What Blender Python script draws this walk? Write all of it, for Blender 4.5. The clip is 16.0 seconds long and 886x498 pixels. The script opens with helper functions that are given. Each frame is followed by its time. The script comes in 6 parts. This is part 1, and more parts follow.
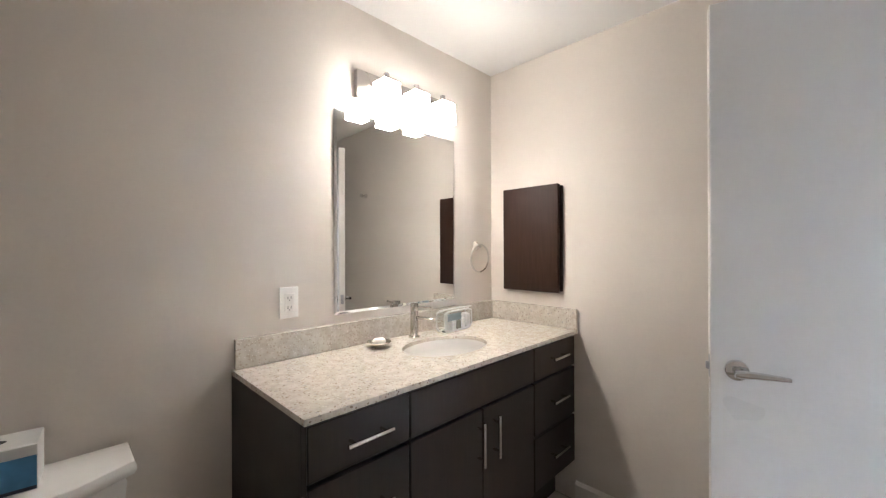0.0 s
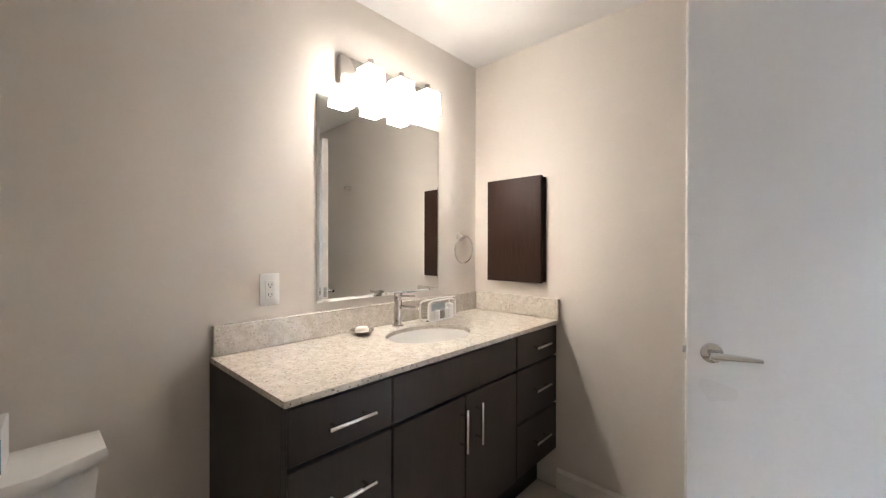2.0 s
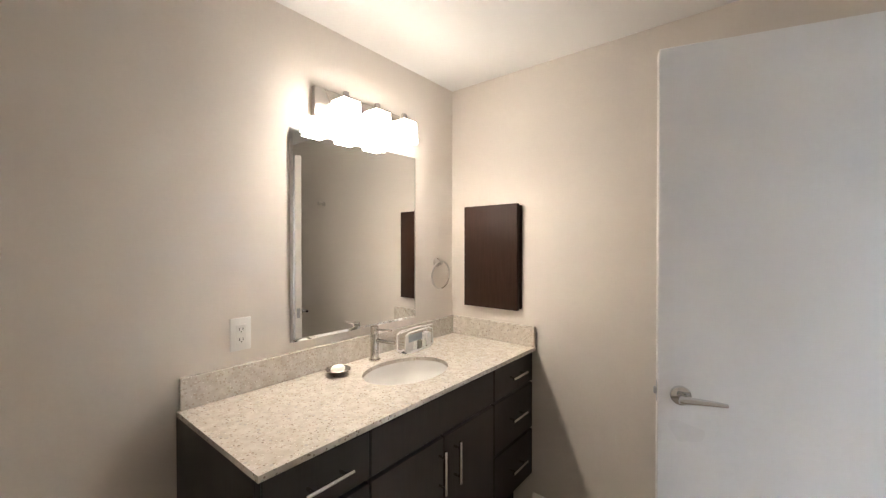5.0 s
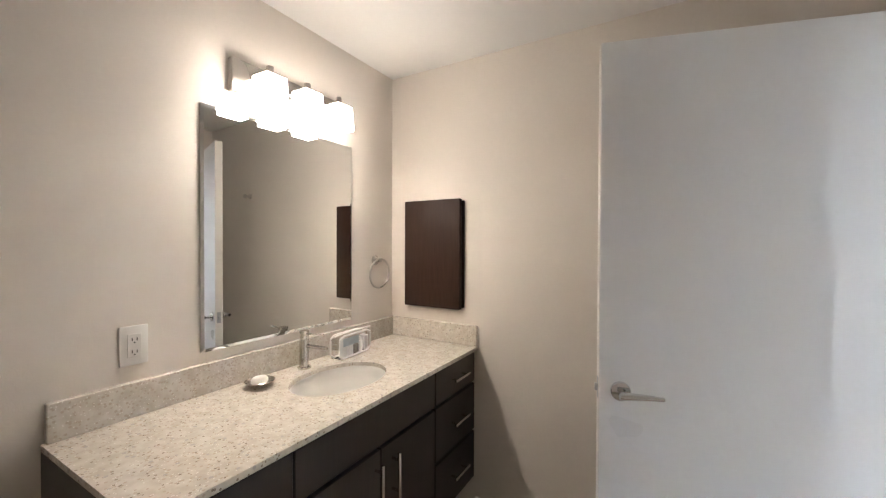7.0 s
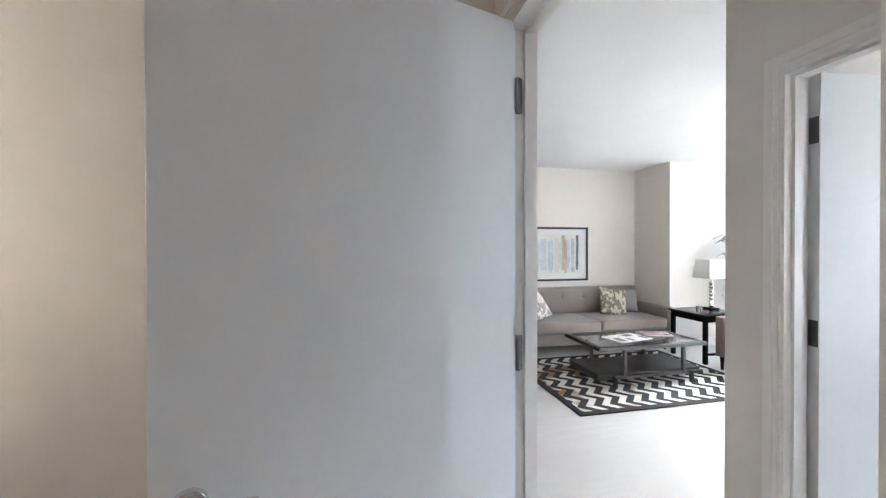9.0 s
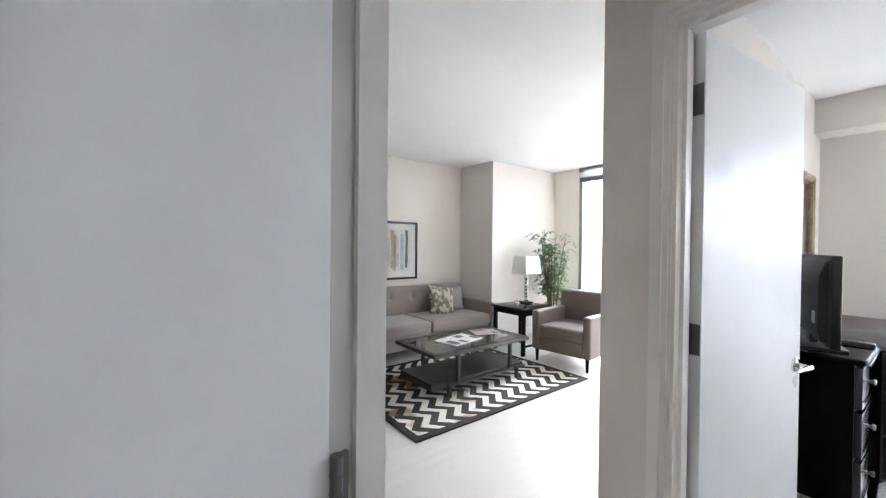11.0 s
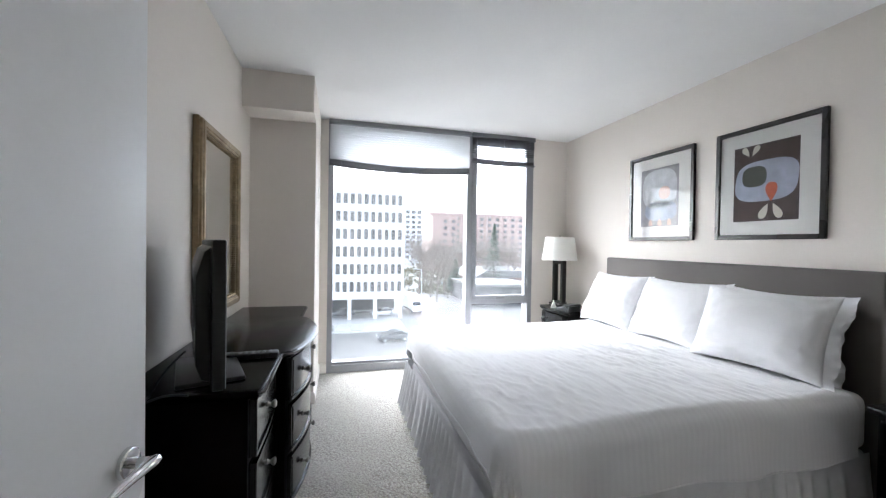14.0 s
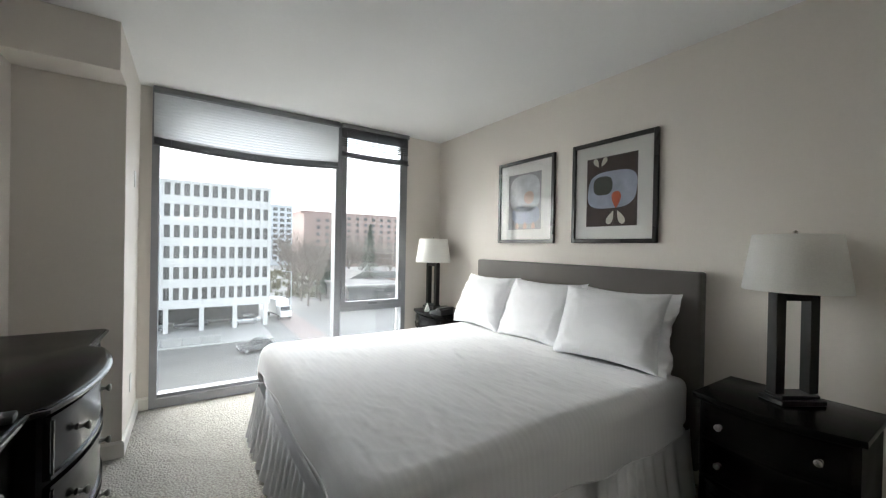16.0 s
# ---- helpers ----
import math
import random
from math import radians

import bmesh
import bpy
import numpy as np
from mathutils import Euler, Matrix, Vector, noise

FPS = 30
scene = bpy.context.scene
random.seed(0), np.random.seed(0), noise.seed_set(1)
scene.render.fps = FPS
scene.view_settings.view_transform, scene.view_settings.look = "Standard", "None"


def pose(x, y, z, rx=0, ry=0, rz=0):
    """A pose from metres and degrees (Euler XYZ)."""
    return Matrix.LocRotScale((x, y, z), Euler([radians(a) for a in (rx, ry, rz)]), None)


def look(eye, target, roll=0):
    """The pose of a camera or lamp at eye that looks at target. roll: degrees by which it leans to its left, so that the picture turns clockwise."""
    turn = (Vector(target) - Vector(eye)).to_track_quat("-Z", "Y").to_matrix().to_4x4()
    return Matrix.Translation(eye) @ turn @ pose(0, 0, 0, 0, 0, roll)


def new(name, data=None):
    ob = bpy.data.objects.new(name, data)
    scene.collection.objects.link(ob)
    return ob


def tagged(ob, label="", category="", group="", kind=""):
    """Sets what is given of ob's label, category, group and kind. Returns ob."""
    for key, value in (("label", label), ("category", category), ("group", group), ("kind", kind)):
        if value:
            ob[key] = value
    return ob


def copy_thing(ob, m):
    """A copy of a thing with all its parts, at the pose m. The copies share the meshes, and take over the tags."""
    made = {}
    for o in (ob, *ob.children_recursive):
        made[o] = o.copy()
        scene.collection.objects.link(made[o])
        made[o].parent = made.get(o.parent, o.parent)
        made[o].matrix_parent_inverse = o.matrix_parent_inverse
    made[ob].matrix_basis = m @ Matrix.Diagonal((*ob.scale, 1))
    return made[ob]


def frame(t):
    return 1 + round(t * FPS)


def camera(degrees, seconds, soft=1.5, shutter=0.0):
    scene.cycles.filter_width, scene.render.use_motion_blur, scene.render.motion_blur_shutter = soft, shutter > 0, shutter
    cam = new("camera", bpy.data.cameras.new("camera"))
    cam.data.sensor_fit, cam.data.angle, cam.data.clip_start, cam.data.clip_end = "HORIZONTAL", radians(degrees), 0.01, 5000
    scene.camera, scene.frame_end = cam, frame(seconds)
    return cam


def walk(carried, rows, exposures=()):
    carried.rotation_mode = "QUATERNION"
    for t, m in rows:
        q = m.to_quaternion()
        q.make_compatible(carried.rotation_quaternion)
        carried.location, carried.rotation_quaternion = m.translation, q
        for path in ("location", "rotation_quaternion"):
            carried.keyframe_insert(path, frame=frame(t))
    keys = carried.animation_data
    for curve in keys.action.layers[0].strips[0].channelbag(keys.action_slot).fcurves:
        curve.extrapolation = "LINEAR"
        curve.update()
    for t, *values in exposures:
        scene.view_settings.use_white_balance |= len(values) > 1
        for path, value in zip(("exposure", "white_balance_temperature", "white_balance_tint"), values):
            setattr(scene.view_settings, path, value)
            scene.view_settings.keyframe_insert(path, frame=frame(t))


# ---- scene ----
cam = camera(98.3, 16.0, 1.25)
PATH = [
    (0, (0.456, 0.49, 1.272), (-0.956, 1.906, 1.275), -0.2),
    (0.5, (0.464, 0.498, 1.277), (-0.935, 1.927, 1.274), -0.1),
    (1, (0.46, 0.497, 1.274), (-0.92, 1.944, 1.277), -0.1),
    (1.5, (0.463, 0.494, 1.261), (-0.906, 1.952, 1.26), -0.0),
    (2, (0.458, 0.494, 1.229), (-0.897, 1.964, 1.224), 0.1),
    (2.5, (0.449, 0.504, 1.182), (-0.892, 1.987, 1.174), 0.2),
    (3, (0.456, 0.518, 1.129), (-0.871, 2.014, 1.121), 0.1),
    (3.5, (0.464, 0.508, 1.188), (-0.846, 2.019, 1.178), 0.2),
    (4, (0.472, 0.5, 1.313), (-0.821, 2.026, 1.305), 0.1),
    (4.2, (0.47, 0.5, 1.355), (-0.812, 2.035, 1.343), 0.0),
    (6.3, (0.371, 0.486, 1.4), (-0.816, 2.096, 1.385), 0.4),
    (6.5, (0.363, 0.495, 1.394), (-0.79, 2.128, 1.377), 0.3),
    (7, (0.391, 0.585, 1.375), (-0.619, 2.311, 1.354), 0.2),
    (7.5, (0.467, 0.714, 1.379), (-0.372, 2.529, 1.359), -0.1),
    (8, (0.527, 0.838, 1.374), (-0.025, 2.76, 1.371), 0.2),
    (8.5, (0.541, 0.989, 1.388), (0.497, 2.988, 1.374), -0.0),
    (8.6, (0.546, 1.027, 1.395), (0.6, 3.026, 1.373), 0.1),
    (8.8, (0.54, 1.095, 1.394), (0.799, 3.078, 1.383), 0.0),
    (9, (0.59, 1.142, 1.393), (0.998, 3.1, 1.379), -0.1),
    (9.2, (0.619, 1.203, 1.399), (1.161, 3.128, 1.375), -0.1),
    (11.3, (0.950, 1.826, 1.352), (2.291, 3.31, 1.328), 0.4),
    (11.5, (1.016, 1.828, 1.356), (2.452, 3.22, 1.326), 0.2),
    (12, (1.267, 1.844, 1.351), (2.971, 2.889, 1.325), 0.3),
    (12.5, (1.509, 1.844, 1.341), (3.418, 2.44, 1.31), 0.6),
    (13, (1.744, 1.879, 1.334), (3.742, 1.994, 1.304), 1.0),
    (13.5, (1.941, 1.826, 1.322), (3.92, 1.541, 1.291), 0.9),
    (14, (2.117, 1.755, 1.323), (4.048, 1.234, 1.299), 0.9),
    (14.5, (2.227, 1.704, 1.336), (4.09, 0.977, 1.315), 1.0),
    (15, (2.313, 1.695, 1.342), (4.067, 0.735, 1.326), 1.0),
    (15.5, (2.344, 1.642, 1.338), (4.043, 0.588, 1.324), 1.0),
    (16, (2.342, 1.613, 1.337), (4.011, 0.51, 1.326), 1.1),
]

EXPOSURES = [
    (0.0, 5.52, 5700, 9), (3.0, 5.52, 6000, 10), (6.5, 5.36, 6150, 10), (7.3, 5.20, 6000, 10), (8.1, 5.14, 5850, 10), (8.6, 4.98, 5700, 9), (9.2, 5.12, 5650, 9), (11.5, 4.62, 5800, 10),
    (12.0, 4.46, 5800, 10), (12.5, 4.37, 5850, 10), (13.0, 4.12, 5800, 10), (13.5, 3.80, 5850, 9), (14.0, 3.50, 5900, 9), (14.5, 3.22, 6050, 8), (16.0, 2.86, 6280, 5),
]
walk(cam, [(t, look(eye, target, roll)) for t, eye, target, roll in PATH], EXPOSURES)

# ---- world, sun and lamps ----
world = bpy.data.worlds.new("overcast_world")
scene.world = world
world.use_nodes = True
wn, wl = world.node_tree.nodes, world.node_tree.links
sky = wn.new("ShaderNodeTexSky")
sky.sky_type, sky.sun_disc = "NISHITA", False
sky.sun_elevation, sky.sun_rotation = radians(38), radians(60)
sky.air_density, sky.dust_density, sky.ozone_density = 1.0, 1.5, 1.5
soften = wn.new("ShaderNodeHueSaturation")
soften.inputs["Saturation"].default_value = 0.34
wl.new(sky.outputs[0], soften.inputs["Color"])
wl.new(soften.outputs[0], wn["Background"].inputs["Color"])
wn["Background"].inputs["Strength"].default_value = 0.15
sun = new("sun", bpy.data.lights.new("sun", "SUN"))
sun.data.energy, sun.data.angle, sun.data.color = 0.9, radians(60), (1.0, 0.97, 0.93)
sun.matrix_basis = look((30, 18, 40), (0, 0, 0))


# ---- materials ----
def nodes_of(name):
    m = bpy.data.materials.new(name)
    m.use_nodes = True
    return m, m.node_tree.nodes, m.node_tree.links, m.node_tree.nodes["Principled BSDF"]


def rgb(c):
    return (c[0], c[1], c[2], 1.0)


def mixed(n, l, fac, a, b):
    """A colour mix of two sockets or colours."""
    mx = n.new("ShaderNodeMix")
    mx.data_type = "RGBA"
    for sock, v in ((mx.inputs[6], a), (mx.inputs[7], b)):
        if isinstance(v, tuple):
            sock.default_value = rgb(v)
        else:
            l.new(v, sock)
    if isinstance(fac, float):
        mx.inputs[0].default_value = fac
    else:
        l.new(fac, mx.inputs[0])
    return mx.outputs[2]


def ramped(n, l, fac, lo, hi):
    r = n.new("ShaderNodeMapRange")
    r.inputs[1].default_value, r.inputs[2].default_value = lo, hi
    r.clamp = True
    l.new(fac, r.inputs[0])
    return r.outputs[0]


def noise_tex(n, l, coord, scale, detail=3.0, stretch=(1, 1, 1)):
    t = n.new("ShaderNodeTexNoise")
    t.inputs["Scale"].default_value, t.inputs["Detail"].default_value = scale, detail
    mp = n.new("ShaderNodeMapping")
    mp.inputs["Scale"].default_value = stretch
    l.new(coord, mp.inputs["Vector"])
    l.new(mp.outputs[0], t.inputs["Vector"])
    return t.outputs["Fac"]


def surface(name, base, rough=0.5, metal=0.0, grain=0.06, grain_scale=60.0, stain=0.05, stain_scale=2.0,
            bump=0.0, bump_scale=200.0, stretch=(1, 1, 1), spec=0.5, coat=0.0, sheen=0.0, per_object=0.0):
    """A plain surface with fine grain, broad unevenness and relief."""
    m, n, l, p = nodes_of(name)
    co = n.new("ShaderNodeTexCoord").outputs["Object"]
    fine = noise_tex(n, l, co, grain_scale, 4.0, stretch)
    broad = noise_tex(n, l, co, stain_scale, 3.0)
    dark = tuple(v * (1 - grain) for v in base)
    light = tuple(min(1.0, v * (1 + grain)) for v in base)
    col = mixed(n, l, ramped(n, l, fine, 0.3, 0.7), dark, light)
    col = mixed(n, l, ramped(n, l, broad, 0.35, 0.7), col, tuple(v * (1 - 2 * stain) for v in base))
    if per_object:
        info = n.new("ShaderNodeObjectInfo")
        hsv = n.new("ShaderNodeHueSaturation")
        l.new(col, hsv.inputs["Color"])
        l.new(ramped(n, l, info.outputs["Random"], -1.0 / per_object, 1.0 + 1.0 / per_object), hsv.inputs["Value"])
        hsv.inputs["Value"].default_value = 1.0
        mr = hsv.inputs["Value"].links[0].from_node
        mr.inputs[1].default_value, mr.inputs[2].default_value = 0.0, 1.0
        mr.inputs[3].default_value, mr.inputs[4].default_value = 1 - per_object, 1 + per_object
        col = hsv.outputs[0]
    l.new(col, p.inputs["Base Color"])
    rr = n.new("ShaderNodeMapRange")
    rr.inputs[1].default_value, rr.inputs[2].default_value = 0.3, 0.7
    rr.inputs[3].default_value, rr.inputs[4].default_value = max(0.02, rough - 0.06), min(1.0, rough + 0.06)
    l.new(broad, rr.inputs[0])
    l.new(rr.outputs[0], p.inputs["Roughness"])
    p.inputs["Metallic"].default_value = metal
    p.inputs["Specular IOR Level"].default_value = spec
    p.inputs["Coat Weight"].default_value = coat
    p.inputs["Coat Roughness"].default_value = 0.06
    p.inputs["Sheen Weight"].default_value = sheen
    if bump:
        b = n.new("ShaderNodeBump")
        b.inputs["Strength"].default_value, b.inputs["Distance"].default_value = bump, 0.004
        l.new(noise_tex(n, l, co, bump_scale, 3.0, stretch), b.inputs["Height"])
        l.new(b.outputs[0], p.inputs["Normal"])
    return m


def quartz_material():
    m, n, l, p = nodes_of("speckled_quartz")
    co = n.new("ShaderNodeTexCoord").outputs["Object"]
    col = mixed(n, l, ramped(n, l, noise_tex(n, l, co, 35.0, 4.0), 0.35, 0.65), (0.55, 0.505, 0.435), (0.66, 0.62, 0.555))
    for scale, size, keep, tint in ((105.0, 0.38, 0.56, (0.51, 0.445, 0.365)), (92.0, 0.27, 0.75, (0.31, 0.255, 0.21)), (50.0, 0.24, 0.66, (0.47, 0.45, 0.42)), (150.0, 0.26, 0.72, (0.80, 0.77, 0.72))):
        v = n.new("ShaderNodeTexVoronoi")
        v.inputs["Scale"].default_value = scale
        l.new(co, v.inputs["Vector"])
        near = n.new("ShaderNodeMath")
        near.operation = "LESS_THAN"
        l.new(v.outputs["Distance"], near.inputs[0])
        near.inputs[1].default_value = size
        sep = n.new("ShaderNodeSeparateColor")
        l.new(v.outputs["Color"], sep.inputs[0])
        some = n.new("ShaderNodeMath")
        some.operation = "GREATER_THAN"
        l.new(sep.outputs[0], some.inputs[0])
        some.inputs[1].default_value = keep
        both = n.new("ShaderNodeMath")
        both.operation = "MULTIPLY"
        l.new(near.outputs[0], both.inputs[0])
        l.new(some.outputs[0], both.inputs[1])
        col = mixed(n, l, both.outputs[0], col, tint)
    l.new(col, p.inputs["Base Color"])
    p.inputs["Roughness"].default_value = 0.16
    return m


def carpet_material():
    m, n, l, p = nodes_of("beige_loop_carpet")
    co = n.new("ShaderNodeTexCoord").outputs["Object"]
    v = n.new("ShaderNodeTexVoronoi")
    v.inputs["Scale"].default_value = 88.0
    wob = noise_tex(n, l, co, 26.0, 3.0)
    mp = n.new("ShaderNodeVectorMath")
    mp.operation = "ADD"
    l.new(co, mp.inputs[0])
    sc = n.new("ShaderNodeVectorMath")
    sc.operation = "SCALE"
    sc.inputs["Scale"].default_value = 0.018
    l.new(wob, sc.inputs[0])
    l.new(sc.outputs[0], mp.inputs[1])
    l.new(mp.outputs[0], v.inputs["Vector"])
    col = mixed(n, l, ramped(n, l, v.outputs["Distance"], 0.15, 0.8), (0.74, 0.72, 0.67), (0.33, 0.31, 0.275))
    col = mixed(n, l, ramped(n, l, noise_tex(n, l, co, 55.0, 4.0), 0.42, 0.75), col, (0.46, 0.435, 0.39))
    col = mixed(n, l, ramped(n, l, noise_tex(n, l, co, 2.2, 3.0), 0.45, 0.9), col, (0.52, 0.50, 0.455))
    l.new(col, p.inputs["Base Color"])
    p.inputs["Roughness"].default_value = 0.95
    p.inputs["Sheen Weight"].default_value = 0.2
    p.inputs["Specular IOR Level"].default_value = 0.1
    b = n.new("ShaderNodeBump")
    b.inputs["Strength"].default_value, b.inputs["Distance"].default_value = 1.0, 0.012
    b.invert = True
    l.new(v.outputs["Distance"], b.inputs["Height"])
    l.new(b.outputs[0], p.inputs["Normal"])
    return m


def chevron_material():
    """Black wool with broken cream chevron bands that run across it."""
    m, n, l, p = nodes_of("chevron_wool")
    co = n.new("ShaderNodeTexCoord").outputs["Object"]
    sep = n.new("ShaderNodeSeparateXYZ")
    l.new(co, sep.inputs[0])

    def calc(op, a, b=None, c=None):
        k = n.new("ShaderNodeMath")
        k.operation = op
        for idx, v in enumerate((a, b, c)):
            if v is None:
                continue
            if isinstance(v, (int, float)):
                k.inputs[idx].default_value = v
            else:
                l.new(v, k.inputs[idx])
        return k.outputs[0]

    wobble = calc("MULTIPLY", noise_tex(n, l, co, 14.0, 2.0), 0.02)
    x, y = calc("ADD", sep.outputs[0], wobble), calc("ADD", sep.outputs[1], wobble)
    zig = calc("PINGPONG", y, 0.122)
    band = calc("FRACT", calc("DIVIDE", calc("ADD", x, calc("MULTIPLY", zig, 0.95)), 0.158))
    cream = calc("LESS_THAN", band, 0.48)
    ax, ay = calc("ABSOLUTE", sep.outputs[0]), calc("ABSOLUTE", sep.outputs[1])
    inside = calc("MULTIPLY", calc("LESS_THAN", ax, 1.0), calc("LESS_THAN", ay, 0.715))
    fac = calc("MULTIPLY", cream, inside)
    fine = ramped(n, l, noise_tex(n, l, co, 180.0, 3.0), 0.3, 0.7)
    pale = mixed(n, l, fine, (0.62, 0.58, 0.50), (0.78, 0.75, 0.68))
    patch = calc("MULTIPLY", ramped(n, l, noise_tex(n, l, co, 2.2, 2.0), 0.50, 0.56), calc("LESS_THAN", sep.outputs[0], -0.15))
    pale = mixed(n, l, patch, pale, (0.27, 0.16, 0.09))
    dark = mixed(n, l, fine, (0.012, 0.011, 0.011), (0.035, 0.030, 0.028))
    l.new(mixed(n, l, fac, dark, pale), p.inputs["Base Color"])
    p.inputs["Roughness"].default_value = 0.95
    b = n.new("ShaderNodeBump")
    b.inputs["Strength"].default_value, b.inputs["Distance"].default_value = 0.8, 0.004
    l.new(noise_tex(n, l, co, 220.0, 3.0), b.inputs["Height"])
    l.new(b.outputs[0], p.inputs["Normal"])
    return m


def glass_material(name, tint=(1, 1, 1), rough=0.0, ior=1.45):
    m, n, l, p = nodes_of(name)
    p.inputs["Base Color"].default_value = rgb(tint)
    p.inputs["Roughness"].default_value = rough
    p.inputs["Transmission Weight"].default_value = 1.0
    p.inputs["IOR"].default_value = ior
    return m


def dusty_glass_material(name, haze):
    """Window glass with a film of dust and dried rain that scatters daylight."""
    m, n, l, p = nodes_of(name)
    p.inputs["Roughness"].default_value = 0.0
    p.inputs["Transmission Weight"].default_value, p.inputs["IOR"].default_value = 1.0, 1.45
    co = n.new("ShaderNodeTexCoord").outputs["Object"]
    film = n.new("ShaderNodeMapRange")
    film.inputs[1].default_value, film.inputs[2].default_value = 0.3, 0.75
    film.inputs[3].default_value, film.inputs[4].default_value = haze * 0.7, haze * 1.4
    l.new(noise_tex(n, l, co, 3.0, 5.0, (1, 1.5, 0.6)), film.inputs[0])
    tr = n.new("ShaderNodeBsdfTranslucent")
    tr.inputs["Color"].default_value = rgb((0.86, 0.85, 0.82))
    mx = n.new("ShaderNodeMixShader")
    l.new(film.outputs[0], mx.inputs[0])
    l.new(p.outputs[0], mx.inputs[1])
    l.new(tr.outputs[0], mx.inputs[2])
    l.new(mx.outputs[0], n["Material Output"].inputs["Surface"])
    return m


def mirror_material(name, tint):
    m, n, l, p = nodes_of(name)
    p.inputs["Base Color"].default_value = rgb(tint)
    p.inputs["Metallic"].default_value, p.inputs["Roughness"].default_value = 1.0, 0.015
    return m


def lit_material(name, colour, strength):
    m, n, l, p = nodes_of(name)
    p.inputs["Base Color"].default_value = rgb((0.9, 0.88, 0.85))
    p.inputs["Roughness"].default_value = 0.3
    p.inputs["Emission Color"].default_value = rgb(colour)
    p.inputs["Emission Strength"].default_value = strength
    return m


def thin_cloth(name, base, through_weight, rough=0.9):
    """Cloth or thin slats that let some light through."""
    m, n, l, p = nodes_of(name)
    co = n.new("ShaderNodeTexCoord").outputs["Object"]
    col = mixed(n, l, ramped(n, l, noise_tex(n, l, co, 160.0, 3.0), 0.3, 0.7), tuple(v * 0.94 for v in base), base)
    l.new(col, p.inputs["Base Color"])
    p.inputs["Roughness"].default_value = rough
    p.inputs["Specular IOR Level"].default_value = 0.2
    tr = n.new("ShaderNodeBsdfTranslucent")
    l.new(col, tr.inputs["Color"])
    mx = n.new("ShaderNodeMixShader")
    mx.inputs[0].default_value = through_weight
    l.new(p.outputs[0], mx.inputs[1])
    l.new(tr.outputs[0], mx.inputs[2])
    l.new(mx.outputs[0], n["Material Output"].inputs["Surface"])
    return m


WALL = surface("greige_wall_paint", (0.745, 0.694, 0.634), 0.62, grain=0.015, grain_scale=90, stain=0.012, stain_scale=1.1, bump=0.10, bump_scale=260, spec=0.3)
CEIL = surface("white_ceiling_paint", (0.84, 0.835, 0.82), 0.8, grain=0.012, stain=0.012, bump=0.08, bump_scale=180, spec=0.2)
TRIM = surface("cream_trim_paint", (0.82, 0.785, 0.735), 0.35, grain=0.012, stain=0.02, stain_scale=3, bump=0.03)
DOORP = surface("white_door_paint", (0.845, 0.845, 0.840), 0.33, grain=0.012, stain=0.012, bump=0.05, bump_scale=140)
DOOR_EDGE = surface("door_edge_paint", (0.74, 0.71, 0.66), 0.45, grain=0.02)
CARPET = carpet_material()
LIVFLOOR = surface("pale_vinyl_plank", (0.62, 0.59, 0.55), 0.34, grain=0.05, grain_scale=14, stain=0.03, stain_scale=1.4, bump=0.04, bump_scale=60, stretch=(0.15, 1.6, 1))
TILE = surface("beige_floor_tile", (0.56, 0.50, 0.43), 0.38, grain=0.04, grain_scale=18, stain=0.04, stain_scale=2.5, bump=0.03)
GROUT = surface("tile_grout", (0.42, 0.37, 0.31), 0.85, grain=0.05)
ESPRESSO = surface("espresso_cabinet_wood", (0.021, 0.0120, 0.0085), 0.36, grain=0.25, grain_scale=24, stain=0.10, stain_scale=3, stretch=(4, 4, 0.35), bump=0.04, bump_scale=60, spec=0.42)
MEDWOOD = surface("dark_walnut_wood", (0.034, 0.0165, 0.0110), 0.52, grain=0.18, grain_scale=26, stain=0.1, stretch=(4, 4, 0.3), bump=0.04, bump_scale=60, spec=0.2)
DARKGAP = surface("cabinet_shadow_gap", (0.010, 0.008, 0.007), 0.7, grain=0.1)
QUARTZ = quartz_material()
CERAMIC = surface("white_vitreous_china", (0.80, 0.79, 0.76), 0.08, grain=0.01, stain=0.01, coat=0.4)
NICKEL = surface("brushed_nickel", (0.62, 0.59, 0.55), 0.26, metal=1.0, grain=0.06, grain_scale=200, stain=0.03, stretch=(1, 1, 8))
CHROME = surface("polished_chrome", (0.74, 0.74, 0.74), 0.10, metal=1.0, grain=0.02, stain=0.02)
STEEL = surface("satin_hinge_steel", (0.42, 0.42, 0.43), 0.36, metal=1.0, grain=0.08, grain_scale=150)
MIRROR = mirror_material("silvered_mirror", (0.86, 0.87, 0.86))
MIRROR_EDGE = surface("bevelled_mirror_edge", (0.84, 0.86, 0.86), 0.03, metal=1.0, grain=0.01)
LAMPGLASS = lit_material("lit_frosted_glass", (1.0, 0.85, 0.705), 0.70)
LAMPBULB = lit_material("lit_lamp_bulb", (1.0, 0.85, 0.705), 3.4)
PLASTIC_W = surface("white_plastic", (0.80, 0.79, 0.76), 0.35, grain=0.01, stain=0.01)
PLASTIC_D = surface("outlet_slot_black", (0.03, 0.03, 0.03), 0.6, grain=0.05)
PICGLASS = glass_material("picture_glazing", (1, 1, 1), 0.0, 1.22)
WINGLASS = dusty_glass_material("dusty_window_glass", 0.013)
BAGPLASTIC = glass_material("clear_vinyl", (0.98, 0.985, 0.985), 0.05, 1.12)
SOAP = surface("white_soap", (0.86, 0.84, 0.79), 0.45, grain=0.02)
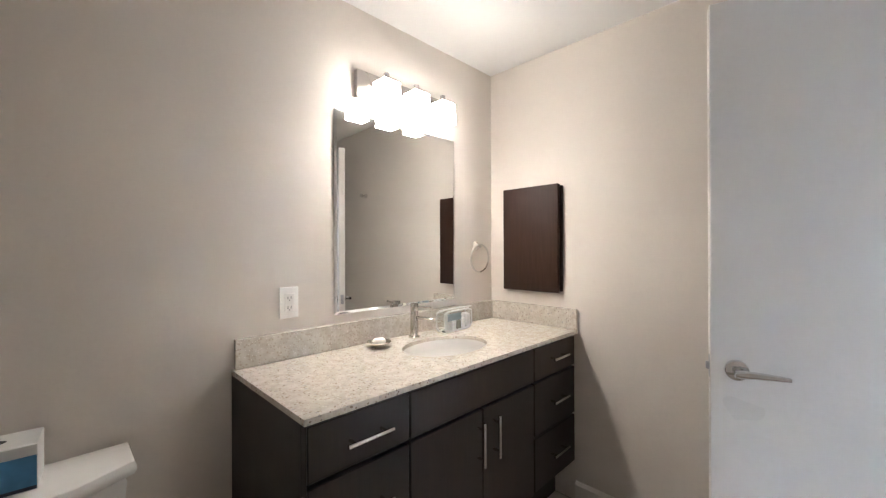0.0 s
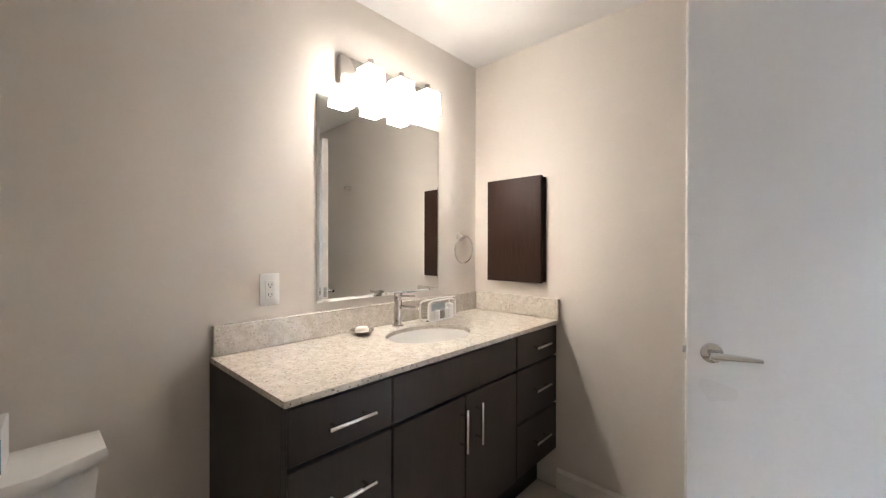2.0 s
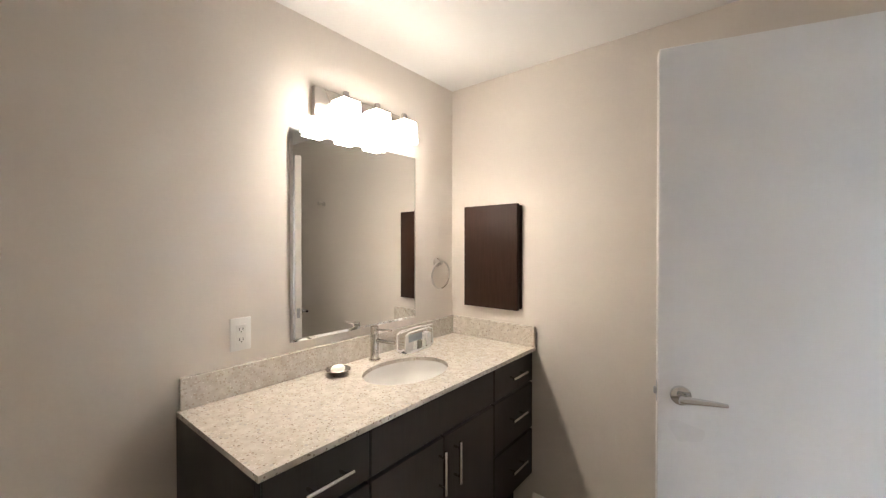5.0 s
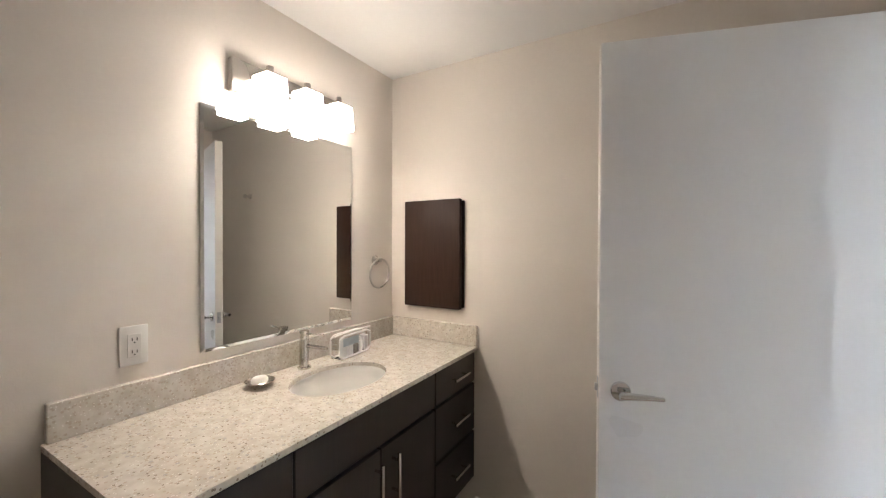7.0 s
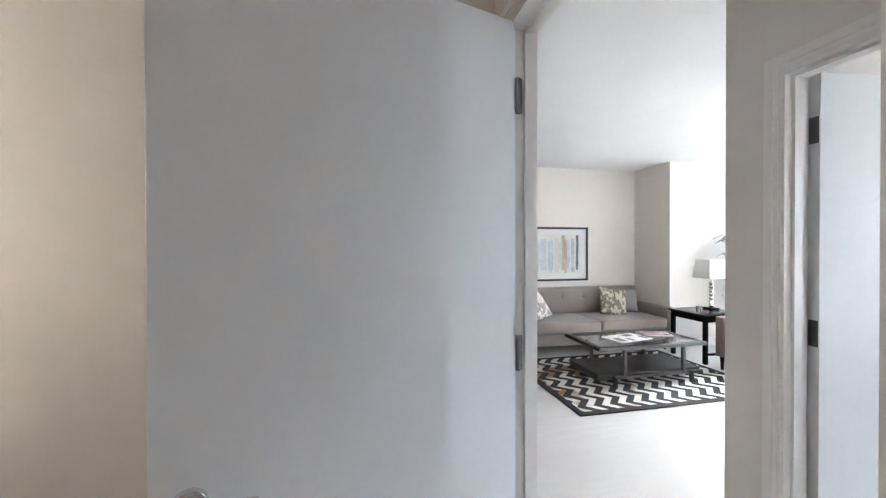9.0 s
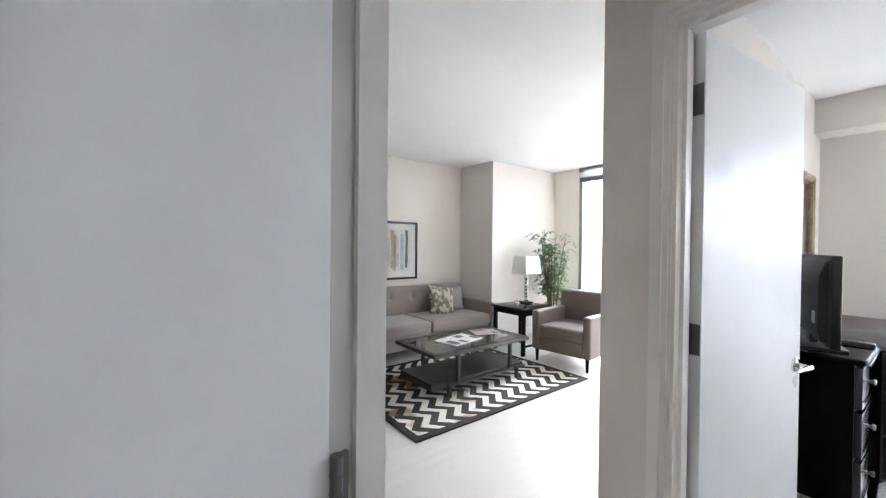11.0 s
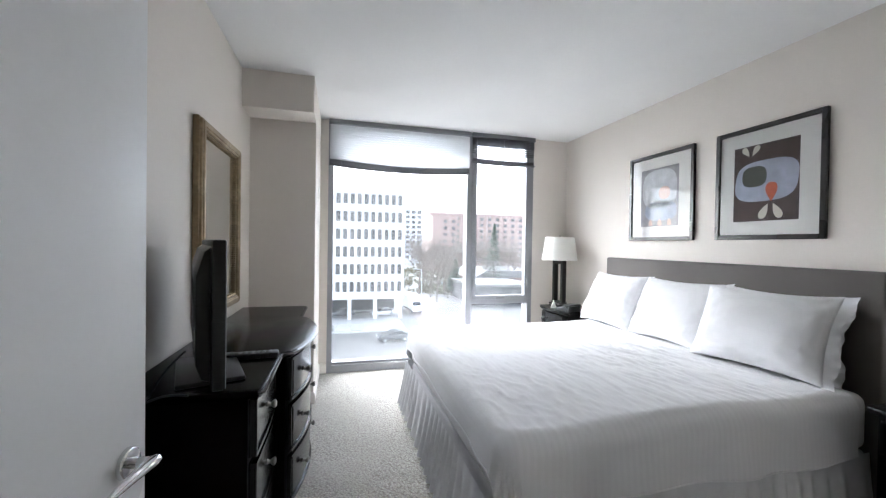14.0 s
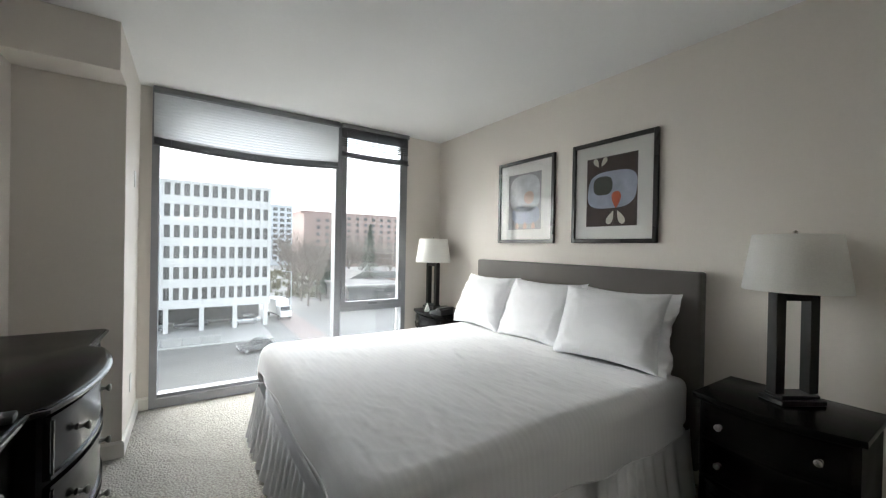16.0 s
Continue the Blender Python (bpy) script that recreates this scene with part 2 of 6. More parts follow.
TISSUE_W = surface("tissue_box_white", (0.74, 0.74, 0.72), 0.5, grain=0.02)
TISSUE_B = surface("tissue_box_blue", (0.09, 0.29, 0.54), 0.45, grain=0.25, grain_scale=10, stain=0.15, stain_scale=12)
NAVY = surface("tissue_box_navy", (0.02, 0.03, 0.06), 0.45, grain=0.1)
BATHMAT = surface("grey_bath_mat", (0.33, 0.30, 0.28), 0.95, grain=0.3, grain_scale=90, bump=0.9, bump_scale=120, sheen=0.3)
BLACKLAC = surface("black_lacquered_wood", (0.004, 0.0036, 0.0036), 0.18, grain=0.2, grain_scale=30, stain=0.08, stain_scale=4, stretch=(0.4, 4, 4), coat=0.0, spec=0.5)
TOPLAC = surface("black_rubbed_top", (0.004, 0.0036, 0.0036), 0.20, grain=0.2, grain_scale=30, stain=0.08, stain_scale=4, stretch=(0.4, 4, 4), spec=0.08)
BLACKSAT = surface("black_satin_wood", (0.005, 0.0045, 0.0045), 0.36, grain=0.2, grain_scale=30, stain=0.08, stain_scale=4, spec=0.05)
PEWTER = surface("pewter_knob", (0.20, 0.19, 0.175), 0.30, metal=1.0, grain=0.15, grain_scale=120)
TVBLACK = surface("tv_black_plastic", (0.009, 0.009, 0.010), 0.42, grain=0.1, grain_scale=300, bump=0.05, bump_scale=500)
SCREEN = surface("tv_screen_glass", (0.006, 0.006, 0.007), 0.12, grain=0.02)
GILT = surface("antique_gilt_wood", (0.36, 0.27, 0.16), 0.42, metal=0.45, grain=0.30, grain_scale=45, stain=0.18, stain_scale=9, bump=0.25, bump_scale=120)
PILLOWC = surface("white_pillow_cotton", (0.83, 0.83, 0.84), 0.88, grain=0.015, bump=0.22, bump_scale=22, sheen=0.2, spec=0.15)
SKIRTC = surface("white_bed_skirt_cotton", (0.78, 0.78, 0.80), 0.9, grain=0.03, grain_scale=40, bump=0.1, bump_scale=500, spec=0.1)
HINGE = surface("gunmetal_hinge", (0.20, 0.20, 0.205), 0.34, metal=1.0, grain=0.10, grain_scale=150)
HEADB = surface("grey_brown_upholstery", (0.128, 0.115, 0.105), 0.9, grain=0.16, grain_scale=260, stain=0.05, bump=0.4, bump_scale=520, sheen=0.25)
SHADE = thin_cloth("white_lamp_shade_linen", (0.88, 0.87, 0.83), 0.32)
LAMPWOOD = surface("dark_bronze_lamp", (0.010, 0.008, 0.007), 0.34, metal=0.1, grain=0.12, grain_scale=60, spec=0.3)
FRAME_B = surface("black_picture_frame", (0.012, 0.010, 0.010), 0.30, grain=0.15, stain=0.05, coat=0.2)
MATBOARD = surface("white_mat_board", (0.80, 0.79, 0.76), 0.85, grain=0.012)
ART_BROWN = surface("art_brown_ink", (0.075, 0.050, 0.045), 0.8, grain=0.25, grain_scale=35, stain=0.1, stain_scale=14)
ART_LILAC = surface("art_lilac_ink", (0.42, 0.45, 0.56), 0.8, grain=0.10, grain_scale=25, stain=0.12, stain_scale=10)
ART_GREEN = surface("art_dark_green_ink", (0.055, 0.062, 0.050), 0.8, grain=0.2, grain_scale=40)
ART_RED = surface("art_red_orange_ink", (0.50, 0.115, 0.055), 0.8, grain=0.2, grain_scale=60)
ART_CREAM = surface("art_cream_ink", (0.68, 0.64, 0.56), 0.8, grain=0.05)
ART_WHITE = surface("art_off_white_ink", (0.75, 0.74, 0.71), 0.8, grain=0.04, grain_scale=25)
ART_PALE = surface("art_pale_grey_ink", (0.60, 0.61, 0.63), 0.8, grain=0.1, grain_scale=25, stain=0.1, stain_scale=12)
ART_MIST = surface("art_mist_grey_ink", (0.36, 0.35, 0.365), 0.8, grain=0.1, grain_scale=30, stain=0.08, stain_scale=12)
ART_PINK = surface("art_pale_pink_ink", (0.62, 0.46, 0.40), 0.8, grain=0.1)
ART_TEAL = surface("art_pale_teal_ink", (0.50, 0.58, 0.60), 0.8, grain=0.2, grain_scale=20, stain=0.1, stain_scale=8)
ART_OCHRE = surface("art_ochre_ink", (0.55, 0.45, 0.25), 0.8, grain=0.2, grain_scale=20)
ART_SLATE = surface("art_slate_ink", (0.17, 0.19, 0.20), 0.8, grain=0.25, grain_scale=20)
ALU = surface("grey_window_aluminium", (0.31, 0.315, 0.33), 0.42, metal=0.3, grain=0.04, grain_scale=80)
BLIND = thin_cloth("white_blind_slat", (0.62, 0.63, 0.64), 0.12, 0.5)
BLIND_G = surface("grey_blind_rail", (0.20, 0.205, 0.215), 0.5, grain=0.05)
SOFAC = surface("taupe_tweed_upholstery", (0.285, 0.238, 0.208), 0.92, grain=0.18, grain_scale=320, stain=0.05, bump=0.45, bump_scale=500, sheen=0.3)
SOFAD = surface("taupe_button_upholstery", (0.17, 0.150, 0.135), 0.92, grain=0.18, grain_scale=320, sheen=0.3)
CHAIRC = surface("mocha_leather_upholstery", (0.135, 0.105, 0.085), 0.6, grain=0.15, grain_scale=90, bump=0.2, bump_scale=220)
CHEVRON = chevron_material()
TABLEM = surface("dark_gunmetal_table", (0.032, 0.031, 0.029), 0.42, metal=0.3, grain=0.12, grain_scale=50)
TABLEGLASS = glass_material("smoked_glass_top", (0.55, 0.56, 0.55))
PAPER = surface("magazine_paper", (0.72, 0.70, 0.68), 0.4, grain=0.35, grain_scale=22, stain=0.1, stain_scale=18)
PAPER_D = surface("magazine_dark_print", (0.06, 0.06, 0.065), 0.4, grain=0.3, grain_scale=30)
PAPER_R = surface("magazine_red_print", (0.48, 0.36, 0.33), 0.4, grain=0.3, grain_scale=25)
LEAF = surface("palm_leaf_green", (0.10, 0.20, 0.055), 0.5, grain=0.35, grain_scale=16, stain=0.15, stain_scale=5)
STEM = surface("plant_stem_brown", (0.14, 0.12, 0.06), 0.8, grain=0.25, grain_scale=40)
POTM = surface("dark_planter", (0.05, 0.04, 0.035), 0.5, grain=0.15)
CRYSTAL = surface("mercury_glass_beads", (0.66, 0.63, 0.58), 0.14, metal=0.85, grain=0.2, grain_scale=90)
FRIDGE = surface("stainless_fridge", (0.46, 0.43, 0.40), 0.34, metal=0.85, grain=0.05, grain_scale=120, stretch=(0.2, 1, 6))
LEAFPRINT_G = surface("sage_leaf_print", (0.30, 0.29, 0.24), 0.9, grain=0.1)


def print_material(name, ground, figure, scale):
    """Woven cloth with a large two-tone leaf print."""
    m, n, l, p = nodes_of(name)
    co = n.new("ShaderNodeTexCoord").outputs["Object"]
    leafy = noise_tex(n, l, co, scale, 1.0, (1.0, 1.0, 0.6))
    vein = noise_tex(n, l, co, scale * 2.6, 2.0, (1.6, 1.0, 0.7))
    col = mixed(n, l, ramped(n, l, leafy, 0.47, 0.52), ground, figure)
    col = mixed(n, l, ramped(n, l, vein, 0.56, 0.60), col, tuple(0.5 * (g + f) for g, f in zip(ground, figure)))
    l.new(col, p.inputs["Base Color"])
    p.inputs["Roughness"].default_value = 0.9
    b = n.new("ShaderNodeBump")
    b.inputs["Strength"].default_value, b.inputs["Distance"].default_value = 0.4, 0.003
    l.new(noise_tex(n, l, co, 400.0, 2.0), b.inputs["Height"])
    l.new(b.outputs[0], p.inputs["Normal"])
    return m


def sateen_material():
    """White cotton with faint woven satin stripes and soft creases."""
    m, n, l, p = nodes_of("white_cotton_sateen")
    co = n.new("ShaderNodeTexCoord").outputs["Object"]
    w = n.new("ShaderNodeTexWave")
    w.bands_direction = "Y"
    w.inputs["Scale"].default_value, w.inputs["Distortion"].default_value, w.inputs["Detail"].default_value = 11.0, 0.6, 1.0
    l.new(co, w.inputs["Vector"])
    stripe = ramped(n, l, w.outputs["Fac"], 0.42, 0.58)
    col = mixed(n, l, stripe, (0.818, 0.818, 0.83), (0.842, 0.842, 0.854))
    col = mixed(n, l, ramped(n, l, noise_tex(n, l, co, 3.0, 3.0), 0.4, 0.8), col, (0.80, 0.80, 0.815))
    l.new(col, p.inputs["Base Color"])
    rr = n.new("ShaderNodeMapRange")
    rr.inputs[3].default_value, rr.inputs[4].default_value = 0.86, 0.76
    l.new(stripe, rr.inputs[0])
    l.new(rr.outputs[0], p.inputs["Roughness"])
    p.inputs["Specular IOR Level"].default_value, p.inputs["Sheen Weight"].default_value = 0.2, 0.2
    b = n.new("ShaderNodeBump")
    b.inputs["Strength"].default_value, b.inputs["Distance"].default_value = 0.22, 0.010
    l.new(noise_tex(n, l, co, 9.0, 5.0, (1.0, 1.7, 1.0)), b.inputs["Height"])
    l.new(b.outputs[0], p.inputs["Normal"])
    return m


LINEN = sateen_material()
CUSHION_P = print_material("taupe_leaf_print", (0.17, 0.14, 0.10), (0.50, 0.46, 0.37), 18.0)
CUSHION_L = print_material("pale_leaf_print", (0.33, 0.29, 0.235), (0.70, 0.67, 0.61), 15.0)
CUSHION_B = surface("grey_blue_cushion", (0.25, 0.26, 0.26), 0.9, grain=0.15, grain_scale=200, bump=0.3)
# outdoors
ASPHALT = surface("wet_worn_asphalt", (0.105, 0.104, 0.098), 0.55, grain=0.14, grain_scale=2.0, stain=0.2, stain_scale=0.12)
CONCRETE = surface("pale_concrete", (0.32, 0.315, 0.30), 0.8, grain=0.1, grain_scale=1.5, stain=0.1, stain_scale=0.2)
PRECAST = surface("white_precast_facade", (0.52, 0.51, 0.49), 0.75, grain=0.03, grain_scale=1.5, stain=0.04, stain_scale=0.15)
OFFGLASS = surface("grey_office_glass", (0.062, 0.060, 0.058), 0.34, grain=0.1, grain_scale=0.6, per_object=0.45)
# Brick and tower are paled, distance haze put into their colours.
BRICKRED = surface("haze_paled_brick", (0.30, 0.215, 0.19), 0.85, grain=0.12, grain_scale=0.8, stain=0.06, stain_scale=0.1)
FARGREY = surface("haze_paled_grey", (0.46, 0.49, 0.51), 0.7, grain=0.06, grain_scale=0.4)
ROOFDARK = surface("dark_flat_roof", (0.16, 0.155, 0.15), 0.8, grain=0.2, grain_scale=0.8, stain=0.2, stain_scale=0.2)
DARKWALL = surface("dark_block_wall_and_recess_shade", (0.06, 0.06, 0.062), 0.8, grain=0.12, grain_scale=1.2)
BARK = surface("winter_bark", (0.14, 0.115, 0.095), 0.9, grain=0.25, grain_scale=4)
TWIGS = surface("bare_twigs", (0.15, 0.125, 0.105), 0.9, grain=0.3, grain_scale=2)
PINE = surface("pine_needles", (0.035, 0.065, 0.038), 0.8, grain=0.35, grain_scale=2)
SHRUB = surface("brown_green_ground_cover", (0.15, 0.14, 0.085), 0.9, grain=0.35, grain_scale=0.7, stain=0.2, stain_scale=0.15)
CARP_D = surface("dark_car_paint", (0.03, 0.032, 0.036), 0.25, grain=0.05, coat=0.6)
CARP_S = surface("silver_car_paint", (0.40, 0.41, 0.42), 0.3, metal=0.4, grain=0.05, coat=0.6)
CARGLASS = surface("dark_car_glass", (0.02, 0.022, 0.025), 0.1, grain=0.05)
RUBBER = surface("tyre_rubber", (0.02, 0.02, 0.02), 0.9, grain=0.1)
TRUCKW = surface("white_truck_paint", (0.76, 0.76, 0.75), 0.4, grain=0.03)
BRICKPAVE = surface("red_brick_paving", (0.22, 0.18, 0.165), 0.85, grain=0.15, grain_scale=3)


# ---- mesh helpers ----
def finish(name, bm, material, smooth=True, angle=40):
    bmesh.ops.recalc_face_normals(bm, faces=bm.faces)
    me = bpy.data.meshes.new(name)
    bm.to_mesh(me)
    bm.free()
    me.materials.append(material)
    if smooth and len(me.polygons):
        me.polygons.foreach_set("use_smooth", [True] * len(me.polygons))
        me.set_sharp_from_angle(angle=radians(angle))
    return me


def part(name, bm, material, parent=None, label="", smooth=True, angle=40):
    ob = new(name, finish(name, bm, material, smooth, angle))
    if parent is not None:
        ob.parent = parent
    if label:
        tagged(ob, label)
    return ob


def thing(name, label, category, group="", at=None):
    ob = new(name)
    ob.empty_display_size = 0.1
    if at is not None:
        ob.matrix_basis = at
    return tagged(ob, label, category, group)


def solo(name, bm, material, label, category, group="", kind="", smooth=True, angle=40):
    """A thing or a piece of the setting that is one mesh."""
    return tagged(part(name, bm, material, None, "", smooth, angle), label, category, group, kind)


def box(x0, y0, z0, x1, y1, z1, bevel=0.0, segs=2, bm=None):
    bm2 = bmesh.new()
    bmesh.ops.create_cube(bm2, size=1.0, matrix=Matrix.LocRotScale(((x0 + x1) / 2, (y0 + y1) / 2, (z0 + z1) / 2), None, (abs(x1 - x0), abs(y1 - y0), abs(z1 - z0))))
    if bevel:
        bmesh.ops.bevel(bm2, geom=bm2.edges[:], offset=bevel, segments=segs, profile=0.5, affect="EDGES")
    return joined(bm, bm2)


def joined(bm, bm2):
    if bm is None:
        return bm2
    tmp = bpy.data.meshes.new("tmp")
    bm2.to_mesh(tmp)
    bm2.free()
    bm.from_mesh(tmp)
    bpy.data.meshes.remove(tmp)
    return bm


def rod(a, b, r, r2=None, n=14, bm=None, bevel=0.0):
    """A round bar from a to b."""
    bm2 = bmesh.new()
    a, b = Vector(a), Vector(b)
    d = b - a
    m = Matrix.Translation((a + b) / 2) @ d.to_track_quat("Z", "Y").to_matrix().to_4x4()
    bmesh.ops.create_cone(bm2, cap_ends=True, segments=n, radius1=r, radius2=r if r2 is None else r2, depth=d.length, matrix=m)
    if bevel:
        rim = [e for e in bm2.edges if any(len(f.verts) > 4 for f in e.link_faces)]
        bmesh.ops.bevel(bm2, geom=rim, offset=bevel, segments=2, profile=0.5, affect="EDGES")
    return joined(bm, bm2)


def lathe(profile, n=28, at=(0, 0, 0), bm=None):
    """Turns (radius, height) pairs round the z axis."""
    bm2 = bmesh.new()
    rings = []
    for r, z in profile:
        rings.append([bm2.verts.new((at[0] + r * math.cos(2 * math.pi * k / n), at[1] + r * math.sin(2 * math.pi * k / n), at[2] + z)) for k in range(n)])
    for lo, hi in zip(rings, rings[1:]):
        for k in range(n):
            bm2.faces.new((lo[k], lo[(k + 1) % n], hi[(k + 1) % n], hi[k]))
    if profile[0][0] > 1e-5:
        bm2.faces.new(rings[0][::-1])
    if profile[-1][0] > 1e-5:
        bm2.faces.new(rings[-1])
    bmesh.ops.remove_doubles(bm2, verts=bm2.verts, dist=1e-5)
    return joined(bm, bm2)


def prism(points, z0, z1, bevel=0.0, bm=None, axis="z"):
    """A flat outline given thickness. axis: the way along which it is thick."""
    bm2 = bmesh.new()

    def at(p, h):
        return {"z": (p[0], p[1], h), "y": (p[0], h, p[1]), "x": (h, p[0], p[1])}[axis]

    lo = [bm2.verts.new(at(p, z0)) for p in points]
    hi = [bm2.verts.new(at(p, z1)) for p in points]
    k = len(points)
    bm2.faces.new(lo)
    bm2.faces.new(hi[::-1])
    for i in range(k):
        bm2.faces.new((lo[i], lo[(i + 1) % k], hi[(i + 1) % k], hi[i]))
    bmesh.ops.recalc_face_normals(bm2, faces=bm2.faces)
    if bevel:
        flat = set(bm2.faces[:2])
        bmesh.ops.bevel(bm2, geom=[e for e in bm2.edges if any(f in flat for f in e.link_faces)], offset=bevel, segments=2, profile=0.5, affect="EDGES")
    return joined(bm, bm2)


def tube(points, r, n=8, bm=None, closed=False):
    """A round wire along points."""
    bm2 = bmesh.new()
    pts = [Vector(p) for p in points]
    rings = []
    k = len(pts)
    for i, p in enumerate(pts):
        d = (pts[(i + 1) % k] - pts[i - 1]) if closed or 0 < i < k - 1 else (pts[1] - pts[0] if i == 0 else pts[-1] - pts[-2])
        q = d.to_track_quat("Z", "Y")
        rr = r[i] if isinstance(r, (list, tuple)) else r
        rings.append([bm2.verts.new(p + q @ Vector((rr * math.cos(2 * math.pi * j / n), rr * math.sin(2 * math.pi * j / n), 0))) for j in range(n)])
    pairs = list(zip(rings, rings[1:])) + ([(rings[-1], rings[0])] if closed else [])
    for lo, hi in pairs:
        for j in range(n):
            bm2.faces.new((lo[j], lo[(j + 1) % n], hi[(j + 1) % n], hi[j]))
    if not closed:
        bm2.faces.new(rings[0][::-1])
        bm2.faces.new(rings[-1])
    return joined(bm, bm2)


def sheet(nu, nv, fn, bm=None, closed_u=False):
    """A net of nu by nv places fn(u, v), u and v from 0 to 1."""
    bm2 = bmesh.new()
    net = [[bm2.verts.new(fn(i / (nu - 1), j / (nv - 1))) for j in range(nv)] for i in range(nu)]
    for i in range(nu - 1):
        for j in range(nv - 1):
            bm2.faces.new((net[i][j], net[i + 1][j], net[i + 1][j + 1], net[i][j + 1]))
    return joined(bm, bm2)


def moved(bm, m):
    bmesh.ops.transform(bm, matrix=m, verts=bm.verts)
    return bm


# ---- the rooms ----
BW, BN, BE, BS, BC = -0.975, 2.34, 1.015, -0.45, 2.320
HS = -1.35
HX, PX = 1.10, 2.14
RX, TVY, LY, HBY = 2.245, 2.44, 2.53, -0.85
WINX, CEILZ = 6.16, 2.56
LBY, JOGX, JOGY = 6.39, 4.737, 5.682
DOORH = 2.055
BD0, BD1 = 1.36, 2.235
RD0, RD1 = 1.40, 2.308
WY0, WY1 = -0.400, 1.872
# LW0 lies out of view, placed to trim the living room's daylight.
LW0, LW1 = 3.15, 5.21


def wall(name, pieces, label, material=WALL):
    bm = None
    for p in pieces:
        bm = box(*p, bm=bm)
    return solo(name, bm, material, label, "wall", kind="structure", smooth=False)


OUT = WINX + 0.22
wall("wall_bath_west", [(BW - 0.12, BS - 0.12, 0, BW, BN + 0.10, CEILZ)], "greige painted bathroom wall behind the vanity")
wall("wall_bath_north", [(BW, BN, 0, BE, BN + 0.10, CEILZ)], "greige painted bathroom wall beside the vanity")
# Unseen wall, set close in so bounced lamplight evens the room.
wall("wall_bath_south", [(BW, BS - 0.12, 0, BE, BS, CEILZ)], "greige painted unseen end wall set close for bounced light")
wall("wall_bath_east", [(BE, HS - 0.12, 0, HX, BD0, CEILZ), (BE, BD1, 0, HX, BN + 0.10, CEILZ), (BE, BD0, DOORH, HX, BD1, CEILZ)], "greige painted wall with the bathroom doorway")
wall("wall_bedroom_west", [(PX, HBY - 0.12, 0, RX, RD0, CEILZ), (PX, RD1, 0, RX, LY, CEILZ), (PX, RD0, DOORH, RX, RD1, CEILZ)], "greige painted wall with the bedroom doorway")
wall("wall_bedroom_north", [(RX, TVY, 0, WINX, LY, CEILZ)], "greige painted bedroom wall behind the dresser")
wall("wall_bedroom_south", [(RX, HBY - 0.12, 0, OUT, HBY, CEILZ)], "greige painted bedroom wall behind the headboard")
wall("wall_bedroom_east", [(WINX, HBY, 0, OUT, WY0, CEILZ), (WINX, WY1, 0, OUT, LY, CEILZ)], "greige painted outer wall beside the bedroom window")
wall("wall_living_east", [(WINX, LY, 0, OUT, LW0, CEILZ), (WINX, LW1, 0, OUT, LBY + 0.12, CEILZ)], "greige painted outer wall beside the living room window")
wall("wall_living_north", [(-1.6, LBY, 0, JOGX, LBY + 0.12, CEILZ), (JOGX, JOGY, 0, WINX, LBY + 0.12, CEILZ)], "greige painted living room wall behind the sofa")
wall("wall_living_west", [(-1.72, BN + 0.10, 0, -1.6, LBY + 0.12, CEILZ), (-1.6, BN + 0.10, 0, BW - 0.12, BN + 0.22, CEILZ)], "greige painted kitchen end wall")
wall("wall_hall_south", [(HX, HS - 0.12, 0, PX, HS, CEILZ)], "greige painted hall end wall")
wall("wall_fridge_side", [(2.060, 5.575, 0, 2.190, LBY, CEILZ)], "greige painted stub wall beside the refrigerator")
wall("wall_column", [(5.405, 1.95, 0, WINX, TVY, 2.29)], "greige painted column in the bedroom corner")
wall("wall_bulkhead", [(5.14, 1.95, 2.29, WINX, TVY, CEILZ)], "greige painted bulkhead under the bedroom ceiling")

bm = box(HX, HS, CEILZ, WINX + 0.22, LBY + 0.12, CEILZ + 0.15)
box(-1.72, BN + 0.10, CEILZ, HX, LBY + 0.12, CEILZ + 0.15, bm=bm)
solo("ceiling", bm, CEIL, "white painted ceiling of hall, living room and bedroom", "ceiling", kind="structure", smooth=False)
solo("ceiling_bath", box(BW, BS, BC, BE, BN, BC + 0.12), CEIL, "white painted bathroom ceiling", "ceiling", kind="structure", smooth=False)
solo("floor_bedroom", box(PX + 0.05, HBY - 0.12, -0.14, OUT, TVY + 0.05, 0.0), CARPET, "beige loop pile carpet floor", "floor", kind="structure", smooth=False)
bm = box(HX, HS - 0.12, -0.14, PX + 0.05, LY, 0.0)
box(-1.72, LY, -0.14, OUT, LBY + 0.12, 0.0, bm=bm)
solo("floor_living", bm, LIVFLOOR, "pale vinyl floor of hall and living room", "floor", kind="structure", smooth=False)
bath_floor = solo("floor_bath", box(BW - 0.12, BS - 0.12, -0.14, HX, BN + 0.10, -0.004), GROUT, "beige tiled bathroom floor", "floor", kind="structure", smooth=False)


def baseboard(name, runs):
    """runs: (axis, place of the wall face, from, to, side that it stands out to)."""
    bm = None
    for axis, at, a, b, side in runs:
        prof = [(0, 0), (0.014 * side, 0), (0.014 * side, 0.085), (0.006 * side, 0.098), (0, 0.10)]
        if axis == "y":
            bm = prism([(at + p, z) for p, z in prof], a, b, bm=bm, axis="y")
        else:
            bm = prism([(at + p, z) for p, z in prof], a, b, bm=bm, axis="x")
    return solo(name, bm, TRIM, "cream painted baseboard along the wall", "baseboard", kind="structure", smooth=False)


